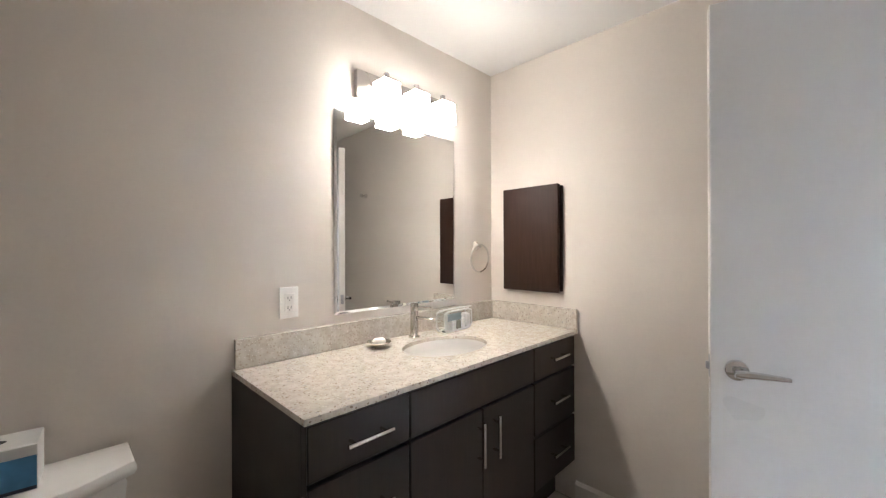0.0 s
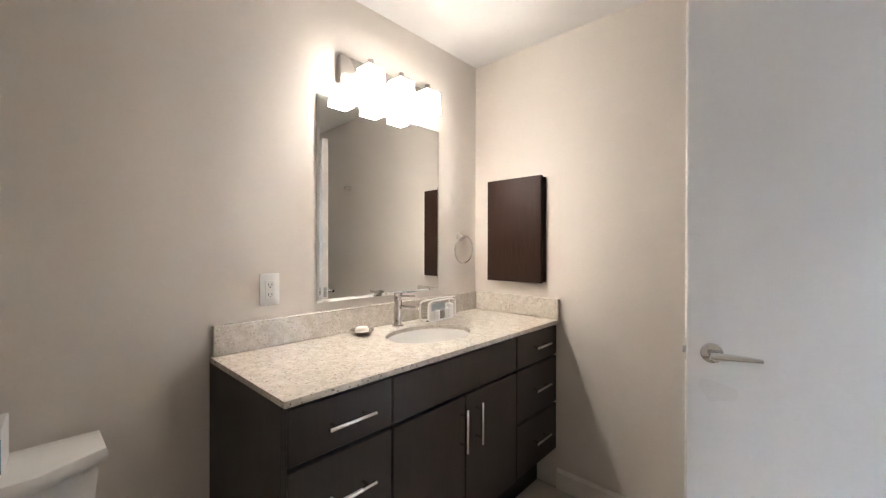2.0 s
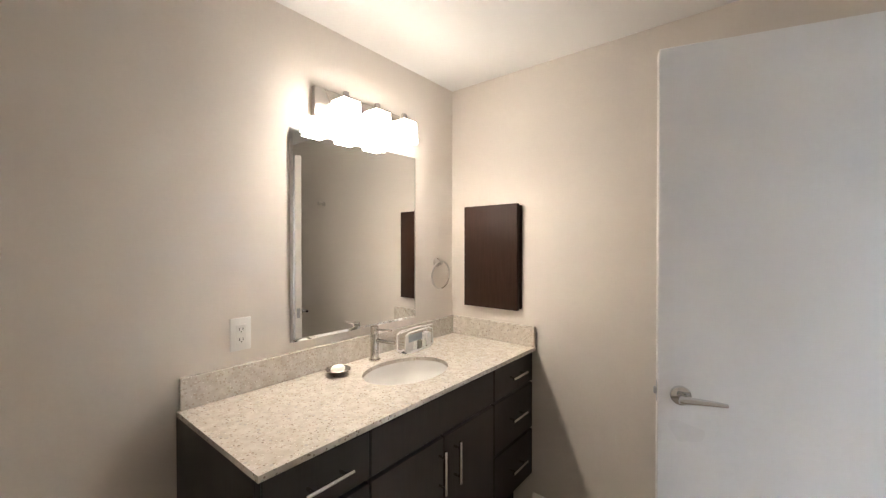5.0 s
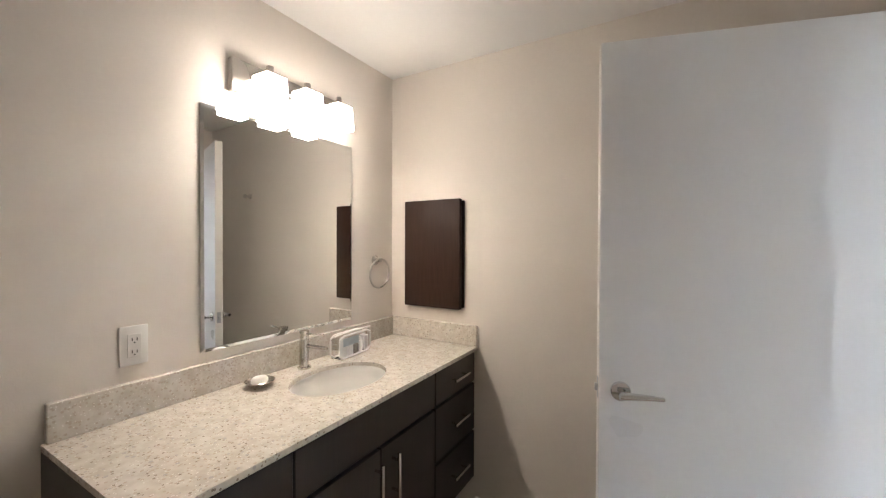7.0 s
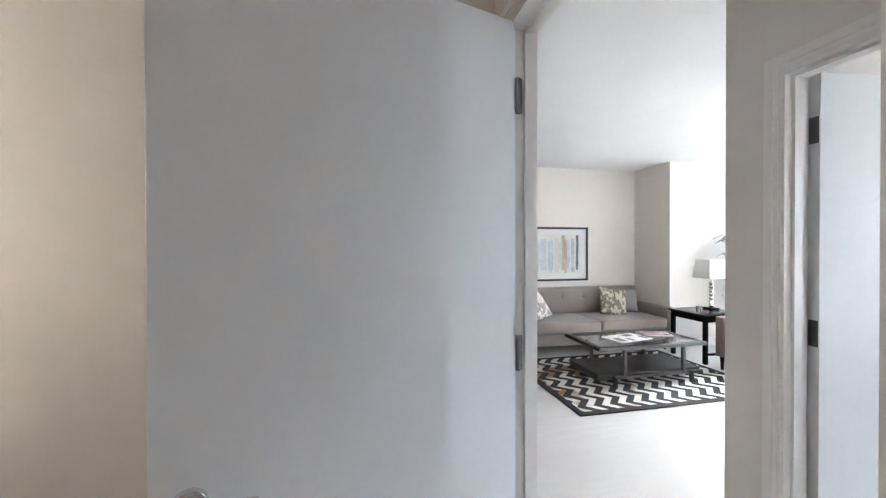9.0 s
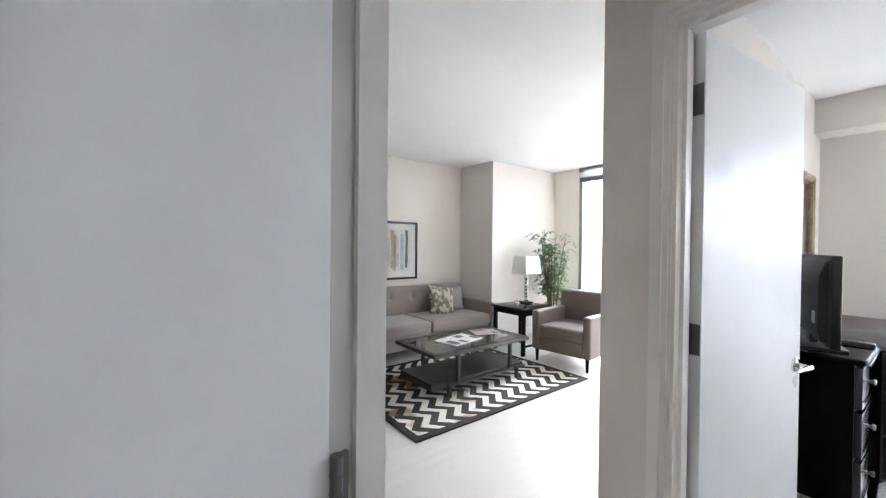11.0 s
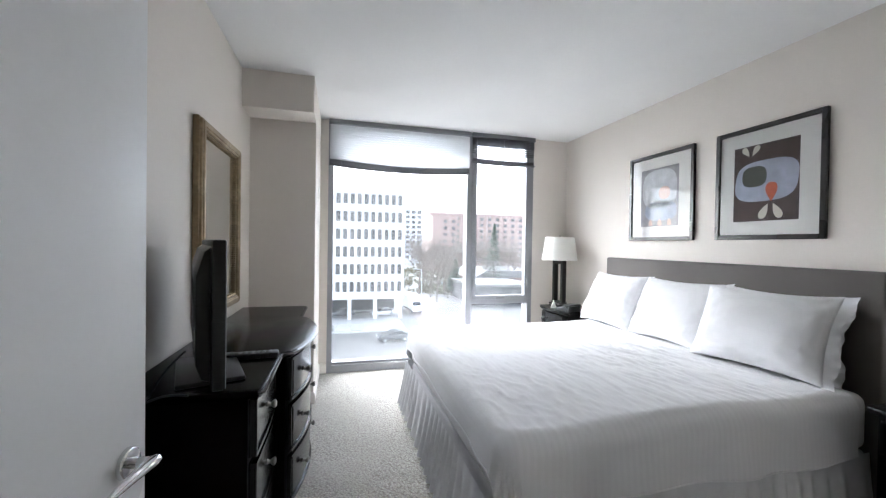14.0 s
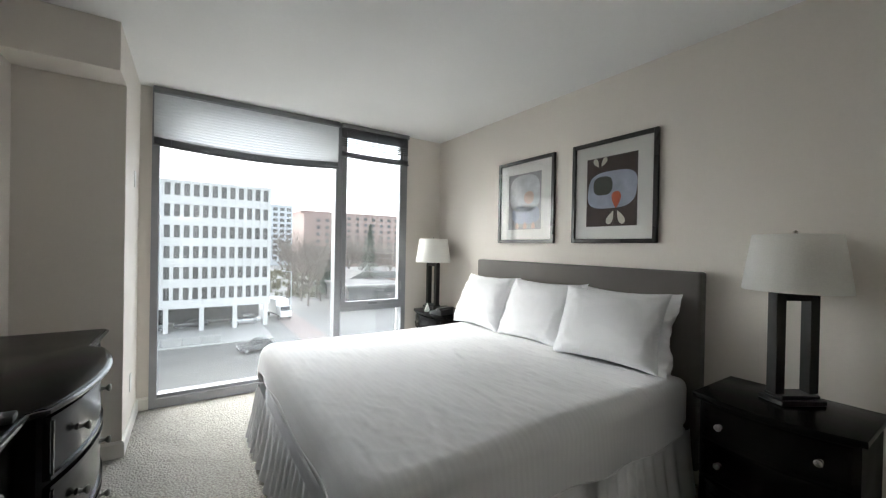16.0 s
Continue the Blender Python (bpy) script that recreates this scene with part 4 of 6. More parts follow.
def vanity_light():
    root = thing("vanity_light", "brushed nickel vanity light with three lit glass shades", "wall lamp")
    part("back_plate", box(BW + 0.001, 1.385, 1.925, BW + 0.026, 1.945, 2.045, 0.003, 1), NICKEL, root)
    for y in (1.470, 1.638, 1.806):
        bm = rod((BW + 0.026, y, 1.995), (BW + 0.125, y, 1.995), 0.007, n=14)
        rod((BW + 0.120, y, 1.962), (BW + 0.120, y, 2.018), 0.0125, n=18, bm=bm, bevel=0.002)
        arm = part("arm", bm, NICKEL, root)
        bm = bmesh.new()
        t, b = 0.041, 0.046
        rings = []
        for zz, hw in ((1.876, b), (1.978, t)):
            for k in ((hw, 0), (hw - 0.004, 1)):
                rings.append([bm.verts.new((BW + 0.120 + sx * k[0], y + sy * k[0], zz - 0.004 * k[1] * (zz > 1.9))) for sx, sy in ((-1, -1), (1, -1), (1, 1), (-1, 1))])
        lo_o, lo_i, hi_o, hi_i = rings
        for k in range(4):
            j = (k + 1) % 4
            bm.faces.new((lo_o[k], lo_o[j], hi_o[j], hi_o[k]))
            bm.faces.new((lo_i[k], lo_i[j], hi_i[j], hi_i[k]))
            bm.faces.new((lo_o[k], lo_o[j], lo_i[j], lo_i[k]))
        bm.faces.new(hi_o)
        bm.faces.new(hi_i)
        part("shade", bm, LAMPGLASS, arm, "lit white glass shade", smooth=False)
        part("bulb", lathe([(0.0, -0.036), (0.016, -0.032), (0.028, -0.018), (0.031, 0.0), (0.026, 0.018), (0.014, 0.040), (0.013, 0.052), (0.0, 0.053)], 20, (BW + 0.120, y, 1.918)), LAMPBULB, arm, "lit bulb inside the shade")
        part("cap", box(BW + 0.120 - t - 0.002, y - t - 0.002, 1.9785, BW + 0.120 + t + 0.002, y + t + 0.002, 1.9835, 0.001, 1), NICKEL, arm, "nickel cap over the shade")
    return root


vanity_light()


def medicine_cabinet():
    root = thing("medicine_cabinet", "dark walnut medicine cabinet set into the wall", "cabinet")
    y = BN
    part("frame", box(-0.845, y - 0.012, 1.052, -0.506, y - 0.0005, 1.603, 0.002, 1), MEDWOOD, root)
    part("door", box(-0.858, y - 0.040, 1.045, -0.516, y - 0.0135, 1.612, 0.004, 2), MEDWOOD, root)
    return root


medicine_cabinet()


def towel_ring(y, z):
    root = thing("towel_ring", "polished nickel towel ring on the wall", "towel ring")
    bm = lathe([(0.0, 0.0), (0.026, 0.0), (0.026, 0.006), (0.018, 0.012), (0.012, 0.02), (0.011, 0.040), (0.0, 0.042)], 28)
    moved(bm, Matrix.Translation((BW + 0.001, y, z)) @ Matrix.Rotation(radians(90), 4, "Y"))
    part("mount", bm, NICKEL, root)
    r = 0.078
    loop = [(BW + 0.036 + 0.004 * math.cos(a), y + r * math.sin(a), z - 0.070 + r * math.cos(a)) for a in [2 * math.pi * k / 48 for k in range(48)]]
    part("ring", tube(loop, 0.0048, 8, closed=True), NICKEL, root)
    return root


towel_ring(2.187, 1.292)


def outlet(x, y, z, way):
    """A duplex outlet with a cover plate; way is the side that it faces along x."""
    root = thing("wall_outlet", "white duplex wall outlet with a cover plate", "outlet")
    s = way
    part("cover_plate", box(x, y - 0.036, z - 0.058, x + s * 0.006, y + 0.036, z + 0.058, 0.002, 2), PLASTIC_W, root)
    part("insert", box(x + s * 0.0062, y - 0.017, z - 0.034, x + s * 0.0085, y + 0.017, z + 0.034, 0.0008, 1), PLASTIC_W, root)
    for dz in (-0.018, 0.018):
        for dy in (-0.006, 0.006):
            part("slot", box(x + s * 0.0086, y + dy - 0.0011, z + dz - 0.004, x + s * 0.0092, y + dy + 0.0011, z + dz + 0.005), PLASTIC_D, root)
        part("slot", rod((x + s * 0.0086, y, z + dz - 0.009), (x + s * 0.0092, y, z + dz - 0.009), 0.0022, n=10), PLASTIC_D, root)
    return root


outlet(BW + 0.0008, 1.100, 1.075, 1)


def robe_hook(x, z):
    root = thing("robe_hook", "small nickel robe hook on the wall", "hook")
    bm = rod((x, BN - 0.001, z), (x, BN - 0.010, z), 0.020, n=24, bevel=0.002)
    part("rose", bm, NICKEL, root)
    bm = rod((x, BN - 0.010, z), (x, BN - 0.045, z), 0.008, n=16)
    rod((x, BN - 0.040, z), (x, BN - 0.056, z), 0.016, n=24, bm=bm, bevel=0.003)
    part("knob", bm, NICKEL, root)
    return root


robe_hook(0.46, 1.74)


def toilet(y):
    root = thing("toilet", "white ceramic toilet beside the vanity", "toilet")
    x0 = BW + 0.012

    def tank(xf, half, cut, z_a, z_b, bevel, taper=0.0):
        pts = [(x0, y - half), (xf - cut * 0.75, y - half), (xf, y - half + cut * 1.5), (xf, y + half - cut * 1.5), (xf - cut * 0.75, y + half), (x0, y + half)]
        bm = prism(pts, z_a, z_b, bevel)
        for v in bm.verts:
            k = (z_b - v.co.z) / (z_b - z_a) * taper
            v.co.y, v.co.x = y + (v.co.y - y) * (1 - k), x0 + (v.co.x - x0) * (1 - k * 0.5)
        return bm

    part("tank", tank(-0.780, 0.212, 0.075, 0.37, 0.686, 0.016, 0.14), CERAMIC, root, angle=30)
    part("tank_lid", tank(-0.760, 0.228, 0.080, 0.6865, 0.728, 0.014), CERAMIC, root, angle=30)
    bm = None

    def bowl(u, v):
        a = 2 * math.pi * u
        lx = 0.235 if math.cos(a) > 0 else 0.20
        k = [0.50, 0.52, 0.62, 0.86, 1.0, 1.0, 0.80, 0.72, 0.45][min(8, int(v * 8 + 0.5))]
        zz = [0.0, 0.10, 0.20, 0.32, 0.385, 0.40, 0.40, 0.36, 0.24][min(8, int(v * 8 + 0.5))]
        return (-0.52 + lx * k * math.cos(a), y + 0.18 * k * math.sin(a), zz)

    part("bowl", sheet(41, 9, bowl), CERAMIC, root, angle=60)
    part("base", box(x0 + 0.03, y - 0.10, 0.0, -0.46, y + 0.10, 0.369, 0.03, 3), CERAMIC, root)
    seat = [(-0.52 + (0.24 if math.cos(a) > 0 else 0.205) * math.cos(a), y + 0.185 * math.sin(a)) for a in [2 * math.pi * k / 40 for k in range(40)]]
    part("seat_lid", prism(seat, 0.403, 0.428, 0.008), CERAMIC, root)
    return root


toilet(0.405)


def paper_roll():
    """A roll of toilet paper on a holder at the vanity's side."""
    root = thing("toilet_paper_holder", "nickel toilet paper holder with white roll on the vanity side", "paper holder")
    yc, zc = VY0 - 0.080, 0.385
    for x in (-0.925, -0.785):
        part("post", rod((x, VY0 - 0.0125, zc), (x, yc - 0.012, zc), 0.009, n=14, bevel=0.001), NICKEL, root)
    part("bar", rod((-0.925, yc, zc), (-0.785, yc, zc), 0.007, n=12), NICKEL, root)
    roll = lathe([(0.0205, -0.052), (0.0535, -0.052), (0.055, -0.050), (0.055, 0.050), (0.0535, 0.052), (0.0205, 0.052), (0.0205, -0.052)], 36)
    moved(roll, Matrix.Translation((-0.855, yc, zc - 0.012)) @ Matrix.Rotation(radians(90), 4, "Y"))
    part("paper_roll", roll, SOAP, root, "white toilet paper roll")
    return root


paper_roll()


def tissue_box(x, y, z):
    root = thing("tissue_box", "blue and white tissue box on the toilet tank", "tissue box", at=pose(x, y, z, 0, 0, -4))
    part("carton", box(-0.055, -0.115, 0.0, 0.055, 0.115, 0.108, 0.002, 1), TISSUE_W, root)
    part("blue_panel", box(0.0552, -0.108, 0.006, 0.0560, 0.113, 0.083), TISSUE_B, root, "blue printed front", smooth=False)
    part("dark_band", box(0.0562, -0.108, 0.006, 0.0568, 0.113, 0.014), NAVY, root, "dark printed band", smooth=False)
    part("swirl", prism([(-0.03 + 0.05 * math.cos(a), 0.044 + 0.022 * math.sin(a)) for a in [2 * math.pi * k / 30 for k in range(30)]], 0.0562, 0.0567, axis="x"), TISSUE_W, root, "white printed swirl")
    part("opening", prism([(0.020 * math.cos(a), 0.06 * math.sin(a)) for a in [2 * math.pi * k / 30 for k in range(30)]], 0.1082, 0.1088), PLASTIC_D, root, "dark oval opening")
    return root


tissue_box(-0.885, 0.345, 0.7245)
solo("bath_mat", box(-0.53, 1.42, -0.003, 0.06, 2.09, 0.016, 0.006, 2), BATHMAT, "grey tufted bath mat on the tiled floor", "bath mat")


# ---- bedroom ----
BX0, BX1, BY0, BY1, BTOP = 3.355, 5.245, -0.755, 1.195, 0.635


def bed():
    root = thing("bed", "king bed with grey upholstered headboard and white skirt", "bed")
    part("headboard", box(3.328, HBY + 0.006, 0.10, 5.318, -0.765, 1.222, 0.016, 3), HEADB, root, "grey-brown upholstered headboard")
    part("box_spring", box(BX0 + 0.02, BY0 + 0.005, 0.13, BX1 - 0.02, BY1 - 0.03, 0.345, 0.02, 3), SKIRTC, root)
    part("mattress", box(BX0 + 0.01, BY0 + 0.005, 0.346, BX1 - 0.01, BY1 - 0.02, BTOP - 0.012, 0.05, 4), PILLOWC, root)
    for x in (BX0 + 0.12, (BX0 + BX1) / 2, BX1 - 0.12):
        for y in (BY0 + 0.15, BY1 - 0.2):
            part("leg", rod((x, y, 0.0), (x, y, 0.131), 0.025, n=14), BLACKSAT, root)

    def skirt(pts, phase):
        total = [0.0]
        for a, b in zip(pts, pts[1:]):
            total.append(total[-1] + math.dist(a, b))
        nu = int(total[-1] / 0.009)

        def fn(u, v):
            s = u * total[-1]
            i = max(k for k in range(len(total) - 1) if total[k] <= s + 1e-9)
            a, b = Vector(pts[i]), Vector(pts[i + 1])
            d = (b - a).normalized()
            p = a + d * (s - total[i])
            nrm = Vector((d.y, -d.x))
            fold = math.sin(s * 66 + phase + 4.0 * math.sin(s * 5.1)) * (0.5 + 0.5 * abs(math.sin(s * 3.3 + phase)))
            off = 0.014 + 0.023 * v ** 0.6 * (1 + fold) + 0.030 * v * v
            sag = 0.010 * math.sin(s * 7 + phase) * v
            return (p.x + nrm.x * off, p.y + nrm.y * off, 0.360 - v * 0.346 + sag * (v < 0.99) * 0.5)

        return part("bed_skirt", sheet(nu, 9, fn), SKIRTC, root, "gathered white cotton skirt", angle=80)

    skirt([(BX0, BY0 + 0.05), (BX0, BY1)][::-1], 0.3)
    skirt([(BX1, BY1), (BX0, BY1)], 1.1)
    skirt([(BX1, BY0 + 0.05), (BX1, BY1)], 2.0)
    return root


bed()


def duvet():
    """A soft cover that lies on the mattress and hangs over three sides, with creases."""
    r = 0.085
    x0, x1, y0, y1 = BX0 + r - 0.02, BX1 - r + 0.02, -0.62, BY1 - r + 0.015
    drop = 0.295
    nu, nv = 190, 190
    tot = r * math.pi / 2 + drop - r

    def fn(u, v):
        px = x0 - tot + (x1 - x0 + 2 * tot) * u
        py = y0 + (y1 - y0 + tot) * v
        cx, cy = min(max(px, x0), x1), min(py, y1)
        dx, dy = px - cx, py - cy
        d = math.hypot(dx, dy)
        lim = tot * (1 + 0.10 * math.sin(px * 3.1 + 1.0) * math.sin(py * 2.3)) * (1 - 0.40 * (max(0.0, dy) / d if d > 1e-6 else 0.0) ** 2)
        n3 = Vector((px * 1.6, py * 1.6, 0.3))
        crease = noise.noise(Vector((px * 5.5, py * 2.2, 1.7))) * 0.002 + noise.noise(Vector((px * 2.3, py * 6.0, 4.1))) * 0.0025
        worn = math.exp(-((px - 4.15) ** 2 / 0.30 + (py - 0.05) ** 2 / 0.35))
        ridge = (1 - abs(noise.noise(Vector((px * 3.0 + py * 5.0, py * 15.0 - px * 4.0, 7.0))))) ** 9 * (0.0015 + 0.014 * worn)
        ridge += (1 - abs(noise.noise(Vector((px * 2.2 - py * 1.2, py * 4.5 + px * 1.0, 2.0))))) ** 14 * 0.0025
        fine = (1 - abs(noise.noise(Vector((px * 4.5 + py * 2.5, py * 9.0 - px * 3.0, 11.0))))) ** 8 * 0.0055 + (1 - abs(noise.noise(Vector((px * 10.0 - py * 3.0, py * 5.0 + px * 2.0, 5.0))))) ** 8 * 0.0032
        crease += fine * (0.35 + 0.65 * max(0.0, noise.noise(Vector((px * 1.3, py * 1.3, 8.0))) + 0.5))
        swell = 0.016 * noise.noise(n3) + 0.022 * math.sin(math.pi * min(1, max(0, (px - x0) / (x1 - x0)))) * math.sin(math.pi * min(1, max(0, (py - y0) / (y1 - y0))) * 0.9 + 0.15)
        z = BTOP + 0.006 + swell * max(0.0, 1 - d / 0.10) + (crease + ridge) * max(0.0, 1 - d / 0.12)
        if d < 1e-6:
            return (px, py, z)
        ux, uy = dx / d, dy / d
        corner = min(abs(dx), abs(dy)) / d
        d = min(d, lim * (1 + 0.16 * corner))
        if d < r * math.pi / 2:
            a = d / r
            out, down = r * math.sin(a), r * (1 - math.cos(a))
        else:
            e = d - r * math.pi / 2
            along = px * abs(uy) + py * abs(ux)
            wave = (0.016 + 0.006 * abs(uy)) * math.sin(along * 11 + 1.3 * math.sin(along * 3.7)) * min(1, e / 0.15)
            out, down = r + 0.05 * e + wave * 0.7, r + e * 0.98
        return (cx + ux * out, cy + uy * out, z - down)

    bm = sheet(nu, nv, fn)
    bmesh.ops.recalc_face_normals(bm, faces=bm.faces)
    root = thing("duvet", "white striped cotton duvet draped over the bed", "duvet")
    part("cover", bm, LINEN, root, angle=180)
    rim = [fn(0.0, k / 60) for k in range(1, 61)] + [fn(k / 60, 1.0) for k in range(1, 61)] + [fn(1.0, 1 - k / 60) for k in range(1, 60)]
    part("hem", tube(rim, 0.004, 6), LINEN, root)
    return root


duvet()


def pillow(x, y, z, w, h, t, lean, turn, seed, label):
    """A plump pillow with drawn-in edges, pointed corners and a loose hem at one end, leaning back."""
    root = thing("pillow", label, "pillow", "pillows on the bed", at=pose(x, y, z, lean, 0, turn))

    def edge(a, b):
        return a * w / 2 * (1 - 0.075 * (1 - b * b) * abs(a)), b * h / 2 * (1 - 0.10 * (1 - a * a) * abs(b))

    def face(side):
        def fn(u, v):
            a, b = math.sin((u - 0.5) * math.pi), math.sin((v - 0.5) * math.pi)
            k = (max(0.0, 1 - abs(a) ** 2.6) * max(0.0, 1 - abs(b) ** 2.6)) ** 0.55
            px, pz = edge(a, b)
            soft = noise.noise(Vector((a * 1.6 + seed, b * 1.5, side))) * 0.010
            tuck = (1 - abs(noise.noise(Vector((a * 3.0 + b * 2.0 + seed, b * 3.6 - a * 2.2, side + 9))))) ** 6 * 0.012 * (1.25 - k)
            pull = math.sin((abs(a) - abs(b)) * 16 + seed) * 0.006 * (abs(a) * abs(b)) ** 1.5
            return (px, side * (t / 2 * k + (soft + tuck + pull) * min(1.0, k * 2.5)), pz)
        return fn

    bm = sheet(57, 41, face(-1))
    sheet(57, 41, face(1), bm=bm)
    bmesh.ops.remove_doubles(bm, verts=bm.verts, dist=1e-4)
    part("filling", bm, LINEN, root, angle=180)

    def hem(u, v):
        b = 2 * u - 1
        px, pz = edge(-1.0, b)
        wave = 0.011 * math.sin(b * 11 + seed) + 0.006 * math.sin(b * 23 + 2 * seed)
        return (px - 0.050 * v * (1 + 0.2 * math.sin(b * 5 + seed)), wave * v, pz * (1 + 0.035 * v))

    part("open_hem", sheet(45, 5, hem), LINEN, root, "loose stitched hem", angle=180)
    return root


pz = BTOP + 0.002
pillow(5.010, -0.590, pz + 0.225, 0.62, 0.49, 0.22, 25, 0, 1.0, "plump white pillow leaning on the headboard")
pillow(4.375, -0.595, pz + 0.228, 0.64, 0.49, 0.22, 25, 1, 2.3, "plump white pillow leaning on the headboard")
pillow(3.775, -0.585, pz + 0.228, 0.66, 0.48, 0.22, 25, 9, 3.7, "wrinkled white pillow leaning on another pillow")
pillow(3.765, -0.690, pz + 0.225, 0.58, 0.46, 0.12, 14, 4, 5.1, "white pillow standing behind another pillow")


def drawer_knob(parent, x, y, z, way=(0, 1, 0)):
    bm = lathe([(0.0, 0.0), (0.011, 0.0), (0.007, 0.004), (0.006, 0.012), (0.010, 0.017), (0.0145, 0.022), (0.0145, 0.027), (0.010, 0.031), (0.0, 0.032)], 18)
    q = Vector(way).to_track_quat("Z", "Y").to_matrix().to_4x4()
    moved(bm, Matrix.Translation((x, y, z)) @ q)
    return part("knob", bm, PEWTER, parent, "round pewter knob")


def bowed(x0, x1, y, bow, n=18):
    """Places along a front that bows out from y by bow."""
    return [(x0 + (x1 - x0) * k / n, y + bow * (1 - (2 * k / n - 1) ** 2)) for k in range(n + 1)]


def bowed_front(root, x0, x1, y, bow, out, z0, z1, finish_mat=None):
    """A drawer front that follows the bow, edged by raised mouldings. out: the side it faces."""
    mat = finish_mat or BLACKLAC
    pts = bowed(x0, x1, y, bow)
    back = [(px, py - out * 0.018) for px, py in reversed(pts)]
    front = part("drawer_front", prism(pts + back, z0, z1), mat, root)
    rim = [(px, py + out * 0.007) for px, py in pts]
    rim_back = [(px, py + out * 0.0002) for px, py in reversed(pts)]
    part("moulding", prism(rim + rim_back, z0, z0 + 0.012), mat, front)
    part("moulding", prism(rim + rim_back, z1 - 0.012, z1), mat, front)
    for a, b in ((x0, x0 + 0.012), (x1 - 0.012, x1)):
        ya = [py for px, py in pts if a - 0.05 <= px <= b + 0.05]
        yy = sum(ya) / len(ya)
        part("moulding", box(a, min(yy, yy + out * 0.006), z0 + 0.0125, b, max(yy, yy + out * 0.006), z1 - 0.0125), mat, front, smooth=False)
    return front


def dresser():
    """A breakfront dresser against the north wall; its front faces south."""
    root = thing("dresser", "black lacquered breakfront dresser with pewter knobs", "dresser")
    x0, x1, y0, y1, zt = 3.435, 5.13, 1.99, TVY - 0.018, 0.852
    a, b = 3.90, 4.665
    top = [(x0, y1), (x1, y1), (x1, y0 + 0.012), (x1 - 0.012, y0), (b + 0.035, y0), (b + 0.02, y0 - 0.022)]
    top += [(p, q) for p, q in reversed(bowed(a - 0.015, b + 0.015, y0 - 0.040, -0.075))]
    top += [(a - 0.02, y0 - 0.022), (a - 0.035, y0), (x0 + 0.012, y0), (x0, y0 + 0.012)]
    part("top", prism(top, zt - 0.030, zt, 0.010), TOPLAC, root, "black moulded top")
    part("edge_moulding", tube([(px, py - 0.002, zt - 0.014) for px, py in top[2:]], 0.0085, 8), BLACKLAC, root, "glossy rounded edge")
    part("body", box(x0 + 0.03, y0 + 0.045, 0.13, x1 - 0.03, y1, zt - 0.031), BLACKSAT, root, smooth=False)
    inner = bowed(a + 0.01, b - 0.01, y0 - 0.012, -0.062)
    part("centre_body", prism(inner + [(b - 0.01, y0 + 0.044), (a + 0.01, y0 + 0.044)], 0.13, zt - 0.031), BLACKSAT, root, angle=30)
    rows = ((0.615, 0.805), (0.385, 0.595), (0.155, 0.365))
    for z0, z1 in rows:
        for c, d in ((x0 + 0.045, a - 0.025), (b + 0.025, x1 - 0.045)):
            f = bowed_front(root, c, d, y0 + 0.026, -0.004, -1, z0, z1)
            drawer_knob(f, (c + d) / 2, y0 + 0.020, (z0 + z1) / 2, (0, -1, 0))
        f = bowed_front(root, a + 0.035, b - 0.035, y0 - 0.032, -0.058, -1, z0, z1)
        for k in (0.24, 0.76):
            drawer_knob(f, a + (b - a) * k, y0 - 0.074, (z0 + z1) / 2, (0, -1, 0))
    for x in (x0 + 0.06, a + 0.03, b - 0.03, x1 - 0.06):
        yy = y0 + 0.07 if x in (x0 + 0.06, x1 - 0.06) else y0 + 0.015
        part("leg", rod((x, yy, 0.0), (x, yy, 0.131), 0.014, 0.026, n=16), BLACKSAT, root)
    for x in (x0 + 0.06, x1 - 0.06):
        part("leg", rod((x, y1 - 0.05, 0.0), (x, y1 - 0.05, 0.131), 0.014, 0.026, n=16), BLACKSAT, root)
    return root


dresser()


def television():
    """A flat television on a stand, turned a little towards the bed."""
    root = thing("television", "black flat-screen television on the dresser", "television", at=pose(3.672, 2.208, 0.852, 0, 0, 19.0))
    w = 0.375
    part("stand_base", box(-0.17, -0.10, 0.0, 0.17, 0.10, 0.016, 0.006, 2), TVBLACK, root)
    part("stand_neck", box(-0.05, -0.012, 0.0165, 0.05, 0.022, 0.07, 0.006, 2), TVBLACK, root)
    part("bezel", box(-w, -0.025, 0.045, w, 0.012, 0.475, 0.008, 2), TVBLACK, root)
    part("screen", box(-w + 0.028, -0.0272, 0.085, w - 0.028, -0.0255, 0.448), SCREEN, root, "dark glossy screen", smooth=False)
    bm = prism([(0.0125, 0.065), (0.0125, 0.455), (0.030, 0.44), (0.050, 0.37), (0.050, 0.12), (0.036, 0.075)], -w + 0.03, w - 0.03, 0.006, axis="x")
    back = part("back_shell", bm, TVBLACK, root)
    for k in range(9):
        part("vent", box(-0.22 + 0.05 * k, 0.0502, 0.27, -0.19 + 0.05 * k, 0.0512, 0.335), PLASTIC_D, back)
    part("label_plate", box(-0.30, 0.0502, 0.15, -0.24, 0.0510, 0.21), TISSUE_W, back, "small white label")
    cable = []
    for k in range(24):
        u = k / 23
        cable.append((-0.16 - 0.10 * u + 0.03 * math.sin(u * 9), 0.07 + 0.10 * math.sin(u * 3.2), max(0.005, 0.12 - 0.34 * u)))
    part("cable", tube(cable, 0.0035, 6), TVBLACK, root, "black power cable")
    return root


television()


